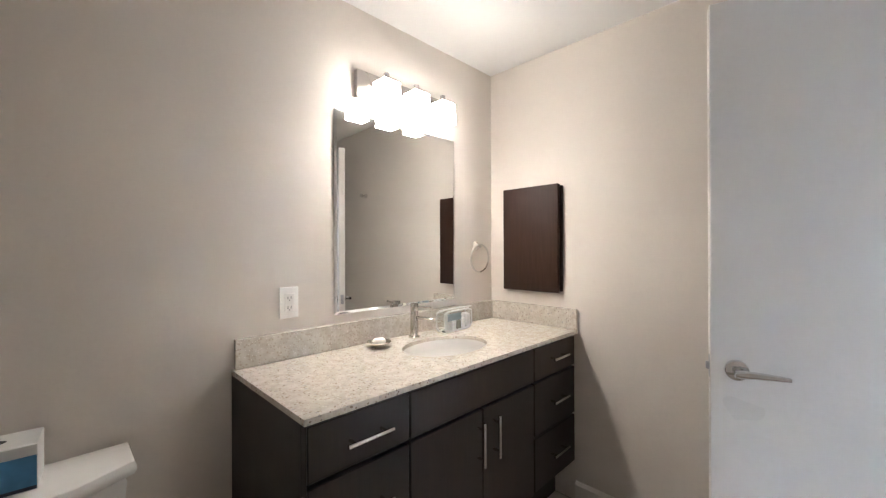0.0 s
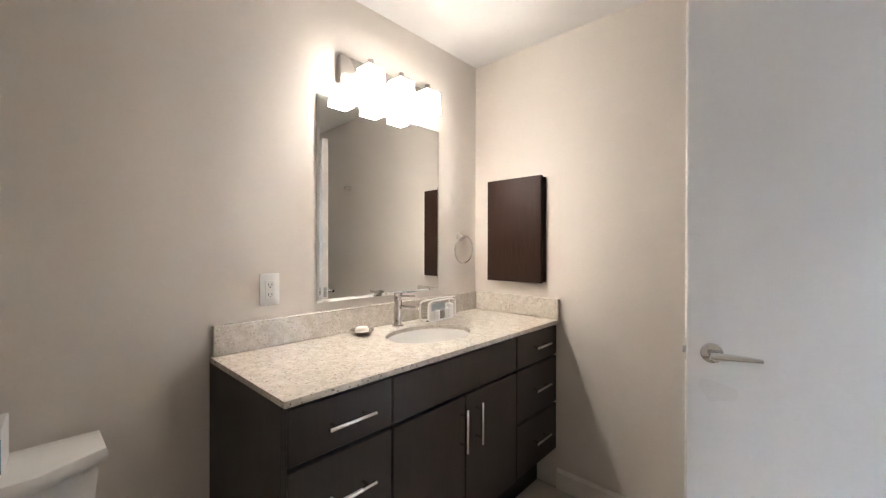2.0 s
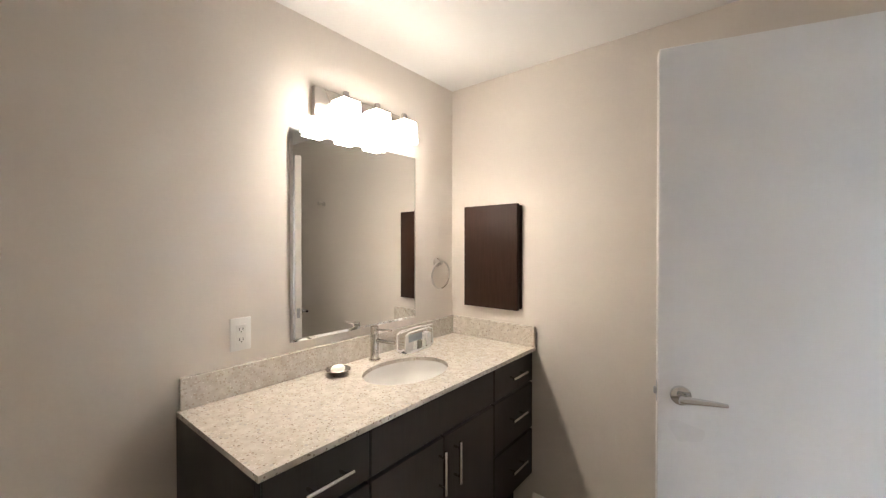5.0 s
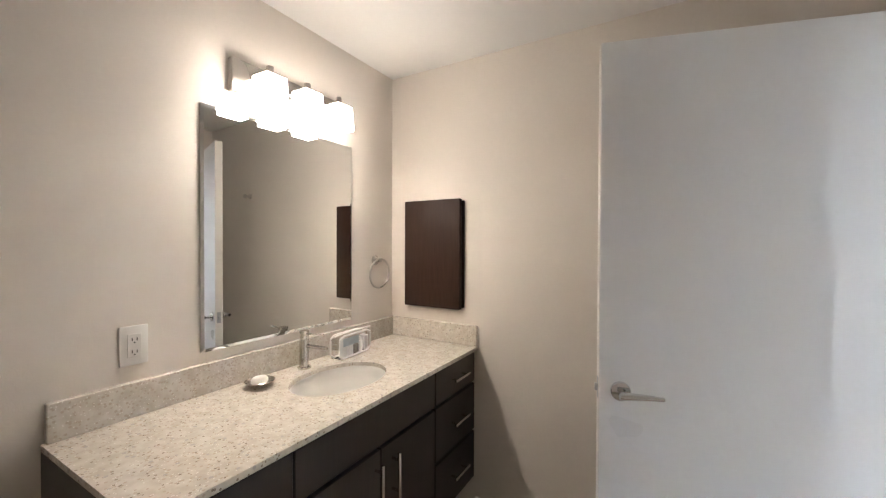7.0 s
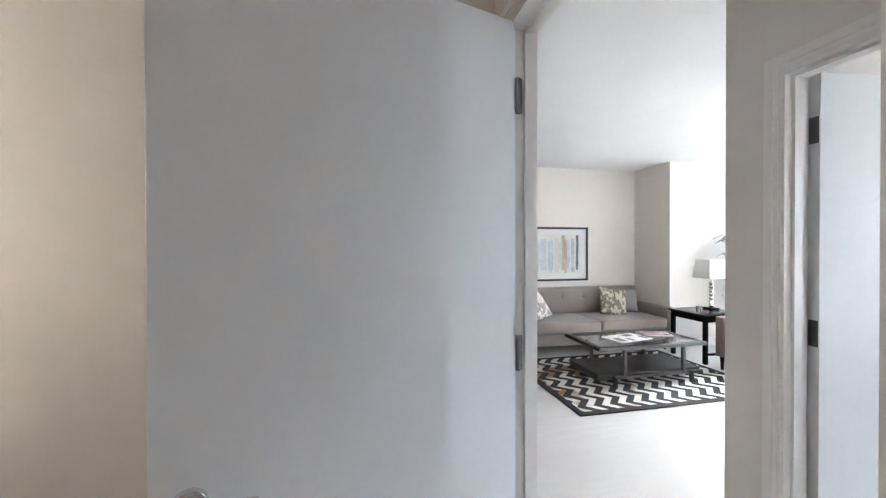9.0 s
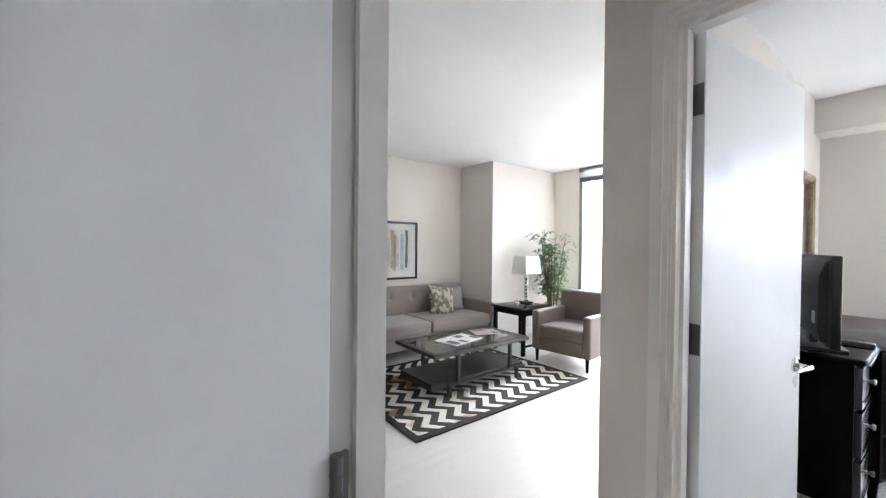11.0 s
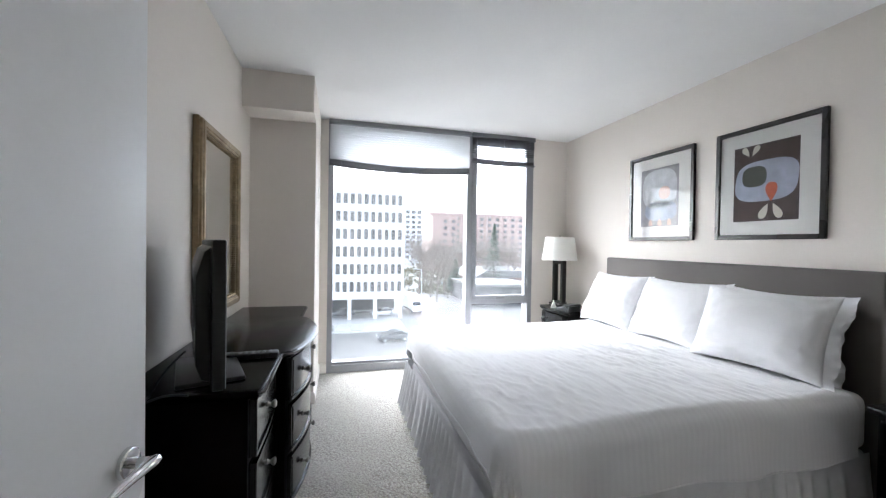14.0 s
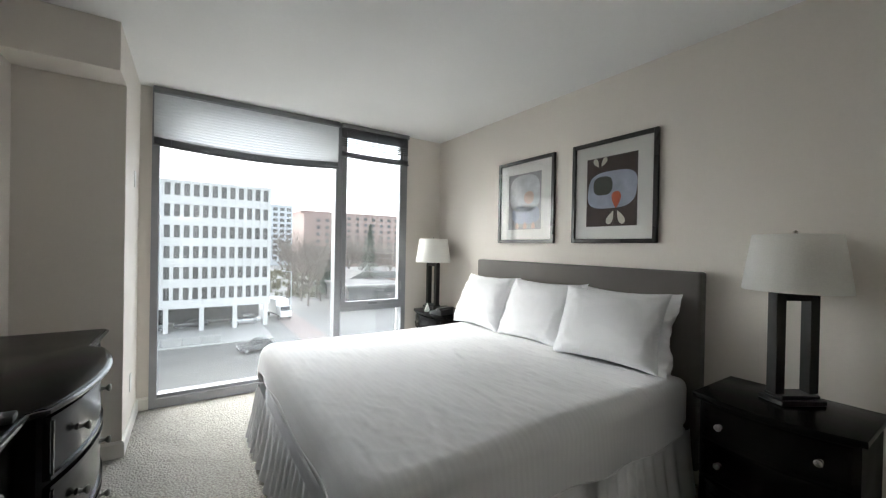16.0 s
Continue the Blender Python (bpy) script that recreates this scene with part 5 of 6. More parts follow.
def remote_control():
    root = thing("remote_control", "black remote control lying on the dresser", "remote", at=pose(3.805, 2.088, 0.853, 0, 0, 95))
    part("body", box(-0.095, -0.026, 0.0, 0.095, 0.026, 0.022, 0.006, 2), TVBLACK, root)
    for i in range(6):
        for j in range(3):
            part("button", box(-0.07 + 0.022 * i, -0.016 + 0.0125 * j, 0.0222, -0.058 + 0.022 * i, -0.009 + 0.0125 * j, 0.0242, 0.0008, 1), BLIND_G, root)
    return root


remote_control()


def dresser_mirror():
    root = thing("wall_mirror", "antique gilt framed wall mirror above the dresser", "mirror")
    x0, x1, z0, z1 = 4.19, 4.94, 0.915, 1.925
    y = TVY - 0.003
    steps = ((0.0, 0.034, 0.030), (0.008, 0.058, 0.042), (0.020, 0.046, 0.048))
    for side in range(4):
        bm = None
        for a, b, t in steps:
            if side == 0:
                q = (x0 + a, y - t, z0 + a, x0 + b, y, z1 - a)
            elif side == 1:
                q = (x1 - b, y - t, z0 + a, x1 - a, y, z1 - a)
            elif side == 2:
                q = (x0 + b, y - t + 0.0006, z0 + a, x1 - b, y, z0 + b)
            else:
                q = (x0 + b, y - t + 0.0006, z1 - b, x1 - b, y, z1 - a)
            bm = box(*q, 0.004, 1, bm=bm)
        part("frame_rail", bm, GILT, root)
    i = 0.066
    bm = None
    for xx in (x0 + i, x1 - i):
        for k in range(62):
            zz = z0 + i + (z1 - z0 - 2 * i) * k / 61
            b2 = bmesh.new()
            bmesh.ops.create_icosphere(b2, subdivisions=1, radius=0.0075, matrix=Matrix.Translation((xx, y - 0.026, zz)))
            bm = joined(bm, b2)
    for zz in (z0 + i, z1 - i):
        for k in range(50):
            xx = x0 + i + (x1 - x0 - 2 * i) * k / 49
            b2 = bmesh.new()
            bmesh.ops.create_icosphere(b2, subdivisions=1, radius=0.0075, matrix=Matrix.Translation((xx, y - 0.026, zz)))
            bm = joined(bm, b2)
    tagged(part("beading", bm, GILT, root, "gilt beaded inner edge"), kind="stuff")
    part("mirror_glass", box(x0 + 0.058, y - 0.016, z0 + 0.058, x1 - 0.058, y - 0.012, z1 - 0.058), MIRROR, root, smooth=False)
    return root


dresser_mirror()


def nightstand(x, label):
    root = thing("nightstand", label, "nightstand", "nightstands beside the bed")
    w, y0, y1, zt = 0.285, HBY + 0.018, -0.405, 0.672
    top = [(x + w, y0), (x - w, y0)] + bowed(x - w, x + w, y1, 0.055)
    part("top", prism(top, zt - 0.028, zt, 0.006), TOPLAC, root, "glossy black bowed top")
    body = [(x + w - 0.02, y0), (x - w + 0.02, y0)] + bowed(x - w + 0.02, x + w - 0.02, y1 - 0.035, 0.045)
    part("body", prism(body, 0.10, zt - 0.029), BLACKSAT, root, angle=30)
    for z0, z1 in ((0.475, 0.625), (0.300, 0.455), (0.125, 0.280)):
        f = bowed_front(root, x - w + 0.04, x + w - 0.04, y1 - 0.018, 0.045, 1, z0, z1, TOPLAC)
        for s in (-1, 1):
            drawer_knob(f, x + s * 0.165, y1 + 0.015, (z0 + z1) / 2)
    for sx in (-1, 1):
        for yy in (y0 + 0.04, y1 - 0.07):
            part("leg", rod((x + sx * (w - 0.05), yy, 0.0), (x + sx * (w - 0.05), yy, 0.101), 0.015, 0.025, n=14), BLACKSAT, root)
    return root


nightstand(5.66, "black lacquered bow-front nightstand under the window")
nightstand(2.918, "black lacquered bow-front nightstand beside the headboard")


def table_lamp(px, py, pz, turn, label):
    root = thing("table_lamp", label, "lamp", "bedside lamps", at=pose(px, py, pz, 0, 0, turn))
    x, y, z = 0.0, 0.0, 0.0
    part("base", box(x - 0.105, y - 0.06, z, x + 0.105, y + 0.06, z + 0.022, 0.003, 1), LAMPWOOD, root)
    part("base_step", box(x - 0.090, y - 0.045, z + 0.0225, x + 0.090, y + 0.045, z + 0.040, 0.003, 1), LAMPWOOD, root)
    for s in (-1, 1):
        part("post", box(x + s * 0.080 - 0.022, y - 0.024, z + 0.0405, x + s * 0.080 + 0.022, y + 0.024, z + 0.500, 0.002, 1), LAMPWOOD, root)
    part("top_bar", box(x - 0.0575, y - 0.024, z + 0.455, x + 0.0575, y + 0.024, z + 0.500), LAMPWOOD, root, smooth=False)
    part("stem", rod((x, y, z + 0.500), (x, y, z + 0.752), 0.006, n=12), NICKEL, root)
    part("shade", shade_mesh(x, y, z + 0.497, 0.188, 0.154, 0.252), SHADE, root, "white tapered drum shade")
    part("finial", lathe([(0.0, 0.0), (0.009, 0.0), (0.006, 0.006), (0.010, 0.012), (0.0, 0.018)], 14, (x, y, z + 0.752)), NICKEL, root)
    bm = None
    for k in range(3):
        a = 2 * math.pi * k / 3
        bm = rod((x, y, z + 0.735), (x + 0.154 * math.cos(a), y + 0.154 * math.sin(a), z + 0.740), 0.0022, n=6, bm=bm)
    part("spider", bm, NICKEL, root)
    return root


def shade_mesh(x, y, z, r0, r1, h, n=44):
    """An open shade with thin walls and rolled rims."""
    bm = bmesh.new()
    rings = []
    for r, zz in ((r0 - 0.002, 0.0), (r0, 0.0), (r0 + 0.0015, 0.006), (r1 + 0.0015, h - 0.006), (r1, h), (r1 - 0.002, h), (r0 - 0.002, 0.0)):
        rings.append([bm.verts.new((x + r * math.cos(2 * math.pi * k / n), y + r * math.sin(2 * math.pi * k / n), z + zz)) for k in range(n)])
    for lo, hi in zip(rings, rings[1:]):
        for k in range(n):
            bm.faces.new((lo[k], lo[(k + 1) % n], hi[(k + 1) % n], hi[k]))
    bmesh.ops.remove_doubles(bm, verts=bm.verts, dist=1e-6)
    return bm


table_lamp(5.88, -0.60, 0.6725, 0, "unlit bronze table lamp with white shade by the window")
table_lamp(2.905, -0.655, 0.6725, 60, "unlit bronze table lamp with white shade on a nightstand")


def telephone(x, y, z):
    root = thing("telephone", "black desk telephone on the nightstand", "telephone", at=pose(x, y, z, 0, 0, 12))
    part("base", prism([(-0.08, 0.0), (0.09, 0.0), (0.09, 0.03), (-0.08, 0.055)], -0.085, 0.085, 0.006, axis="y"), TVBLACK, root)
    bm = box(-0.075, -0.10, 0.058, -0.025, 0.10, 0.074, 0.006, 2)
    box(-0.078, -0.10, 0.046, -0.022, -0.055, 0.060, 0.006, 2, bm=bm)
    box(-0.078, 0.055, 0.046, -0.022, 0.10, 0.060, 0.006, 2, bm=bm)
    part("handset", bm, TVBLACK, root)
    part("keypad", prism([(-0.005, 0.0435), (0.075, 0.0335), (0.075, 0.0345), (-0.005, 0.0445)], -0.05, 0.05, axis="y"), BLIND_G, root, "grey keypad")
    return root


telephone(5.50, -0.47, 0.6725)
solo("notice_card", prism([(-0.03, 0.0), (0.03, 0.0), (0.002, 0.075), (-0.002, 0.075)], -0.045, 0.045, axis="y"), PLASTIC_W, "white folded card standing on the nightstand", "card").matrix_basis = pose(5.72, -0.44, 0.6725, 0, 0, 60)


def picture(name, label, category, x0, x1, z0, z1, y, way, fw, mat_w):
    """A framed print on a wall of constant y; way: the side that it faces."""
    root = thing(name, label, category)
    d = 0.024
    ya, yb = sorted((y, y + way * d))
    part("frame_rail", box(x0, ya, z0, x0 + fw, yb, z1, 0.003, 1), FRAME_B, root)
    part("frame_rail", box(x1 - fw, ya, z0, x1, yb, z1, 0.003, 1), FRAME_B, root)
    part("frame_rail", box(x0 + fw, ya + 0.0005, z0, x1 - fw, yb - 0.0005, z0 + fw, 0.003, 1), FRAME_B, root)
    part("frame_rail", box(x0 + fw, ya + 0.0005, z1 - fw, x1 - fw, yb - 0.0005, z1, 0.003, 1), FRAME_B, root)
    m0, m1 = sorted((y + way * 0.003, y + way * 0.008))
    part("mat_board", box(x0 + fw, m0, z0 + fw, x1 - fw, m1, z1 - fw), MATBOARD, root, "white mat board", smooth=False)
    g0, g1 = sorted((y + way * 0.0150, y + way * 0.0165))
    g = part("glazing", box(x0 + fw, g0, z0 + fw, x1 - fw, g1, z1 - fw), PICGLASS, root, "picture glass", smooth=False)
    g.visible_shadow = False
    return root


def blob(root, label, material, pts, layer, y, way):
    a, b = sorted((y + way * (0.0082 + 0.0006 * layer), y + way * (0.0086 + 0.0006 * layer)))
    return part("printed_shape", prism(pts, a, b, axis="y"), material, root, label, smooth=False)


def superoval(cx, cz, rx, rz, p=2.6, n=40, skew=0.0):
    pts = []
    for k in range(n):
        a = 2 * math.pi * k / n
        c, s = math.cos(a), math.sin(a)
        px, pzz = rx * math.copysign(abs(c) ** (2 / p), c), rz * math.copysign(abs(s) ** (2 / p), s)
        pts.append((cx + px + skew * pzz, cz + pzz))
    return pts


def drop_shape(cx, cz, r, length, turn, n=28):
    """A teardrop whose tip points along turn degrees."""
    pts = []
    for k in range(n):
        a = 2 * math.pi * k / n
        px, pzz = r * math.sin(a) * math.sin(a / 2) ** 1.3, -length * math.cos(a) / 2
        c, s = math.cos(radians(turn)), math.sin(radians(turn))
        pts.append((cx + px * c - pzz * s, cz + px * s + pzz * c))
    return pts


PY = HBY + 0.001
art = picture("framed_print", "framed abstract print with teardrops in black frame", "picture", 3.608, 4.256, 1.386, 2.120, PY, 1, 0.030, 0.1)
ax0, ax1, az0, az1 = 3.745, 4.132, 1.505, 1.998
aw, ah = ax1 - ax0, az1 - az0
blob(art, "brown printed ground", ART_BROWN, [(ax0, az0), (ax1, az0), (ax1, az1), (ax0, az1)], 0, PY, 1)
blob(art, "lilac rounded shape", ART_LILAC, superoval(ax0 + 0.49 * aw, az0 + 0.52 * ah, 0.480 * aw, 0.265 * ah, 3.2, 48, -0.10), 1, PY, 1)
blob(art, "dark green rounded shape", ART_GREEN, superoval(ax1 - 0.34 * aw, az0 + 0.585 * ah, 0.195 * aw, 0.135 * ah, 2.8), 2, PY, 1)
blob(art, "orange teardrop", ART_RED, drop_shape(ax1 - 0.61 * aw, az0 + 0.365 * ah, 0.125 * aw, 0.25 * ah, 0), 2, PY, 1)
for side in (-1, 1):
    blob(art, "cream teardrop", ART_CREAM, drop_shape(ax1 - 0.60 * aw + side * 0.095 * aw, az0 + 0.125 * ah, 0.085 * aw, 0.21 * ah, 180 + side * 26), 3, PY, 1)
    blob(art, "cream teardrop", ART_CREAM, drop_shape(ax1 - 0.28 * aw + side * 0.075 * aw, az1 - 0.075 * ah, 0.065 * aw, 0.15 * ah, -side * 32), 3, PY, 1)

art = picture("framed_print", "framed pale abstract print in black frame", "picture", 4.430, 5.095, 1.384, 2.120, PY, 1, 0.030, 0.1)
ax0, ax1 = 4.575, 4.965
blob(art, "pale lilac-grey printed ground", ART_MIST, [(ax0, az0), (ax1, az0), (ax1, az1), (ax0, az1)], 0, PY, 1)
blob(art, "pale grey rounded shape", ART_PALE, superoval(ax0 + 0.5 * aw, az0 + 0.64 * ah, 0.46 * aw, 0.33 * ah, 3.0), 1, PY, 1)
blob(art, "pale lilac rounded shape", ART_LILAC, superoval(ax0 + 0.46 * aw, az0 + 0.26 * ah, 0.42 * aw, 0.16 * ah, 3.0), 1, PY, 1)
blob(art, "pale pink dot", ART_PINK, superoval(ax0 + 0.36 * aw, az0 + 0.56 * ah, 0.15 * aw, 0.11 * ah, 2.2), 2, PY, 1)
for k in range(3):
    blob(art, "pale pink teardrop", ART_PINK, drop_shape(ax0 + (0.22 + 0.25 * k) * aw, az0 + 0.07 * ah, 0.08 * aw, 0.13 * ah, 180), 2, PY, 1)


# ---- living room ----
def leg_set(root, spots, z0, z1, r0, r1, material):
    for x, y in spots:
        part("leg", rod((x, y, z0), (x, y, z1), r0, r1, n=12), material, root)


def sofa():
    root = thing("sofa", "taupe tweed two-seat sofa with buttoned back", "sofa")
    x0, x1, y0, y1 = 2.50, 4.665, 5.52, 6.365
    part("base", box(x0 + 0.105, y0 + 0.03, 0.13, x1 - 0.105, y1 - 0.06, 0.29, 0.02, 3), SOFAC, root)
    for a, b in ((x0, x0 + 0.10), (x1 - 0.10, x1)):
        part("arm", box(a, y0, 0.12, b, y1 - 0.10, 0.575, 0.028, 4), SOFAC, root)
    mid = (x0 + x1) / 2
    for a, b in ((x0 + 0.104, mid - 0.002), (mid + 0.002, x1 - 0.104)):
        bm = box(a, y0 - 0.005, 0.292, b, y1 - 0.20, 0.435, 0.035, 4)
        for vtx in bm.verts:
            if vtx.co.z > 0.40:
                cx, cy = (vtx.co.x - (a + b) / 2) / ((b - a) / 2), (vtx.co.y - (y0 + y1 - 0.2) / 2) / 0.30
                vtx.co.z += 0.016 * max(0, 1 - cx * cx) * max(0, 1 - cy * cy)
        part("seat_cushion", bm, SOFAC, root)

    def back(u, v):
        x = x0 + 0.02 + (x1 - x0 - 0.04) * u
        prof = [(y1 - 0.205, 0.40), (y1 - 0.165, 0.58), (y1 - 0.125, 0.745), (y1 - 0.095, 0.785), (y1 - 0.05, 0.792), (y1 - 0.012, 0.77), (y1 - 0.004, 0.50), (y1 - 0.004, 0.14)]
        s = v * (len(prof) - 1)
        i = min(int(s), len(prof) - 2)
        y, z = [prof[i][q] + (prof[i + 1][q] - prof[i][q]) * (s - i) for q in (0, 1)]
        dent = 0.0
        for k in range(6):
            bx = x0 + 0.22 + (x1 - x0 - 0.44) * k / 5
            if s < 3:
                dent += 0.026 * math.exp(-((x - bx) ** 2 + (z - 0.655) ** 2) / 0.0016)
        return (x, y + dent, z)

    part("backrest", sheet(121, 36, back), SOFAC, root, angle=70)
    for a in (x0 + 0.02, x1 - 0.02):
        part("back_side", prism([(y1 - 0.205, 0.40), (y1 - 0.125, 0.745), (y1 - 0.095, 0.785), (y1 - 0.05, 0.792), (y1 - 0.012, 0.77), (y1 - 0.004, 0.14), (y1 - 0.18, 0.14)], a - 0.004, a + 0.004, axis="x"), SOFAC, root)
    for k in range(6):
        bx = x0 + 0.22 + (x1 - x0 - 0.44) * k / 5
        part("button", lathe([(0.0, 0.0), (0.012, 0.002), (0.014, 0.008), (0.008, 0.013), (0.0, 0.014)], 14), SOFAD, root).matrix_basis = Matrix.Translation((bx, y1 - 0.130, 0.655)) @ Matrix.Rotation(radians(80), 4, "X")
    leg_set(root, [(x, y) for x in (x0 + 0.09, x1 - 0.09) for y in (y0 + 0.07, y1 - 0.14)], 0.0, 0.131, 0.018, 0.028, BLACKSAT)
    return root


sofa()


def cushion(x, y, z, size, t, lean, turn, roll, material, label):
    def face(side):
        def fn(u, v):
            a, b = 2 * u - 1, 2 * v - 1
            k = (max(0.0, 1 - abs(a) ** 2.5) * max(0.0, 1 - abs(b) ** 2.5)) ** 0.6
            pin = 0.06
            return (a * size / 2 * (1 - pin * (1 - abs(b) ** 2) * abs(a)), side * t / 2 * k, b * size / 2 * (1 - pin * (1 - abs(a) ** 2) * abs(b)))
        return fn

    bm = sheet(25, 25, face(-1))
    sheet(25, 25, face(1), bm=bm)
    bmesh.ops.remove_doubles(bm, verts=bm.verts, dist=1e-4)
    ob = solo("cushion", bm, material, label, "cushion", "cushions on the sofa", angle=180)
    ob.matrix_basis = pose(x, y, z, -lean, roll, turn)
    return ob


cushion(2.82, 5.880, 0.600, 0.42, 0.16, 34, 24, -10, CUSHION_L, "pale leaf-print cushion on a sofa")
cushion(4.05, 5.960, 0.600, 0.40, 0.16, 22, -8, 9, CUSHION_P, "taupe leaf-print cushion on a sofa")
cushion(4.30, 6.030, 0.605, 0.34, 0.11, 16, -12, 0, CUSHION_B, "grey-blue cushion behind another cushion")


def armchair():
    """An armchair beside the end table that faces the coffee table (its front towards -x)."""
    root = thing("armchair", "mocha upholstered armchair with dark tapered legs", "armchair", at=pose(4.93, 4.44, 0, 0, 0, 6))
    part("seat_base", box(-0.40, -0.27, 0.145, 0.30, 0.27, 0.30, 0.015, 3), CHAIRC, root)
    part("seat_cushion", box(-0.41, -0.262, 0.302, 0.22, 0.262, 0.445, 0.035, 4), CHAIRC, root, "pale-topped seat cushion")
    for s in (-1, 1):
        part("arm", box(-0.405, min(s * 0.272, s * 0.365), 0.145, 0.33, max(s * 0.272, s * 0.365), 0.60, 0.022, 3), CHAIRC, root)
    bm = box(0.19, -0.355, 0.30, 0.375, 0.355, 0.80, 0.035, 4)
    for v in bm.verts:
        v.co.x += 0.12 * max(0, v.co.z - 0.35)
        v.co.z += 0.012 * math.cos(v.co.y * 4)
    part("backrest", bm, CHAIRC, root)
    leg_set(root, [(x, y) for x in (-0.36, 0.30) for y in (-0.31, 0.31)], 0.0, 0.146, 0.014, 0.024, BLACKSAT)
    return root


armchair()


def coffee_table():
    root = thing("coffee_table", "dark metal coffee table with smoked glass top", "coffee table")
    x0, x1, y0, y1, zt = 2.775, 3.985, 4.375, 5.02, 0.425
    t = 0.05
    part("top_rail", box(x0, y0, zt - 0.035, x1, y0 + t, zt, 0.002, 1), TABLEM, root)
    part("top_rail", box(x0, y1 - t, zt - 0.035, x1, y1, zt, 0.002, 1), TABLEM, root)
    part("top_rail", box(x0, y0 + t, zt - 0.0348, x0 + t, y1 - t, zt - 0.0002, 0.002, 1), TABLEM, root)
    part("top_rail", box(x1 - t, y0 + t, zt - 0.0348, x1, y1 - t, zt - 0.0002, 0.002, 1), TABLEM, root)
    part("glass_top", box(x0 + t, y0 + t, zt - 0.012, x1 - t, y1 - t, zt - 0.002), TABLEGLASS, root, "smoked glass top", smooth=False)
    part("lower_shelf", box(x0 + 0.02, y0 + 0.07, 0.090, x1 - 0.02, y1 - 0.07, 0.155, 0.002, 1), TABLEM, root)
    for y in (y0 + 0.045, y1 - 0.045):
        part("bottom_rail", box(x0 + 0.26, y - 0.014, 0.110, x1 - 0.20, y + 0.014, 0.135, 0.002, 1), TABLEM, root)
        for x in (x0 + 0.30, x1 - 0.24):
            part("upright", box(x - 0.016, y - 0.016, 0.1355, x + 0.016, y + 0.016, zt - 0.0355, 0.002, 1), TABLEM, root)
        for x in (x0 + 0.20, x1 - 0.14):
            part("foot", box(x - 0.016, y - 0.016, 0.0125, x + 0.016, y + 0.016, 0.1095, 0.002, 1), TABLEM, root)
            part("foot_rail", box(min(x, x + 0.10) - 0.016, y - 0.015, 0.1098, max(x, x + 0.10) + 0.016, y + 0.015, 0.134, 0.001, 1), TABLEM, root)
    return root


coffee_table()


def magazine(x, y, z, turn, w, h, material, spots, label):
    root = thing("magazine", label, "magazine", "magazines on the coffee table", at=pose(x, y, z, 0, 0, turn))
    part("pages", box(-w / 2, -h / 2, 0.0, w / 2, h / 2, 0.006, 0.001, 1), MATBOARD, root)
    part("cover", box(-w / 2 - 0.001, -h / 2 - 0.001, 0.0062, w / 2 + 0.001, h / 2 + 0.001, 0.0072), material, root, smooth=False)
    for a, b, c, d in spots:
        part("printed_block", box(a * w, b * h, 0.0074, c * w, d * h, 0.0078), PAPER_D, root, "dark printed block", smooth=False)
    return root


magazine(3.30, 4.68, 0.4255, 12, 0.42, 0.28, PAPER, ((-0.45, -0.4, -0.25, 0.1), (-0.15, -0.45, -0.02, -0.1), (0.05, 0.1, 0.3, 0.4), (0.33, -0.4, 0.46, 0.0)), "open magazine with printed pages on a coffee table")
magazine(3.74, 4.78, 0.4255, -20, 0.28, 0.22, PAPER_R, ((-0.4, 0.2, 0.1, 0.4), (0.2, -0.4, 0.42, -0.1)), "reddish magazine lying on a coffee table")


def end_table():
    root = thing("end_table", "black wooden end table with tapered legs", "end table")
    x0, x1, y0, y1, zt = 4.475, 5.06, 4.865, 5.43, 0.585
    part("top", box(x0, y0, zt - 0.026, x1, y1, zt, 0.005, 2), BLACKLAC, root)
    for a in ((x0 + 0.03, y0 + 0.035, x1 - 0.03, y0 + 0.053), (x0 + 0.03, y1 - 0.053, x1 - 0.03, y1 - 0.035), (x0 + 0.035, y0 + 0.054, x0 + 0.053, y1 - 0.054), (x1 - 0.053, y0 + 0.054, x1 - 0.035, y1 - 0.054)):
        part("apron", box(a[0], a[1], zt - 0.095, a[2], a[3], zt - 0.0265), BLACKSAT, root, smooth=False)
    for x in (x0 + 0.045, x1 - 0.045):
        for y in (y0 + 0.045, y1 - 0.045):
            part("leg", box(x - 0.022, y - 0.022, 0.0, x + 0.022, y + 0.022, zt - 0.0268, 0.003, 1), BLACKSAT, root)
    for y in (y0 + 0.045, y1 - 0.045):
        part("stretcher", box(x0 + 0.068, y - 0.011, 0.10, x1 - 0.068, y + 0.011, 0.125), BLACKSAT, root, smooth=False)
    return root


end_table()


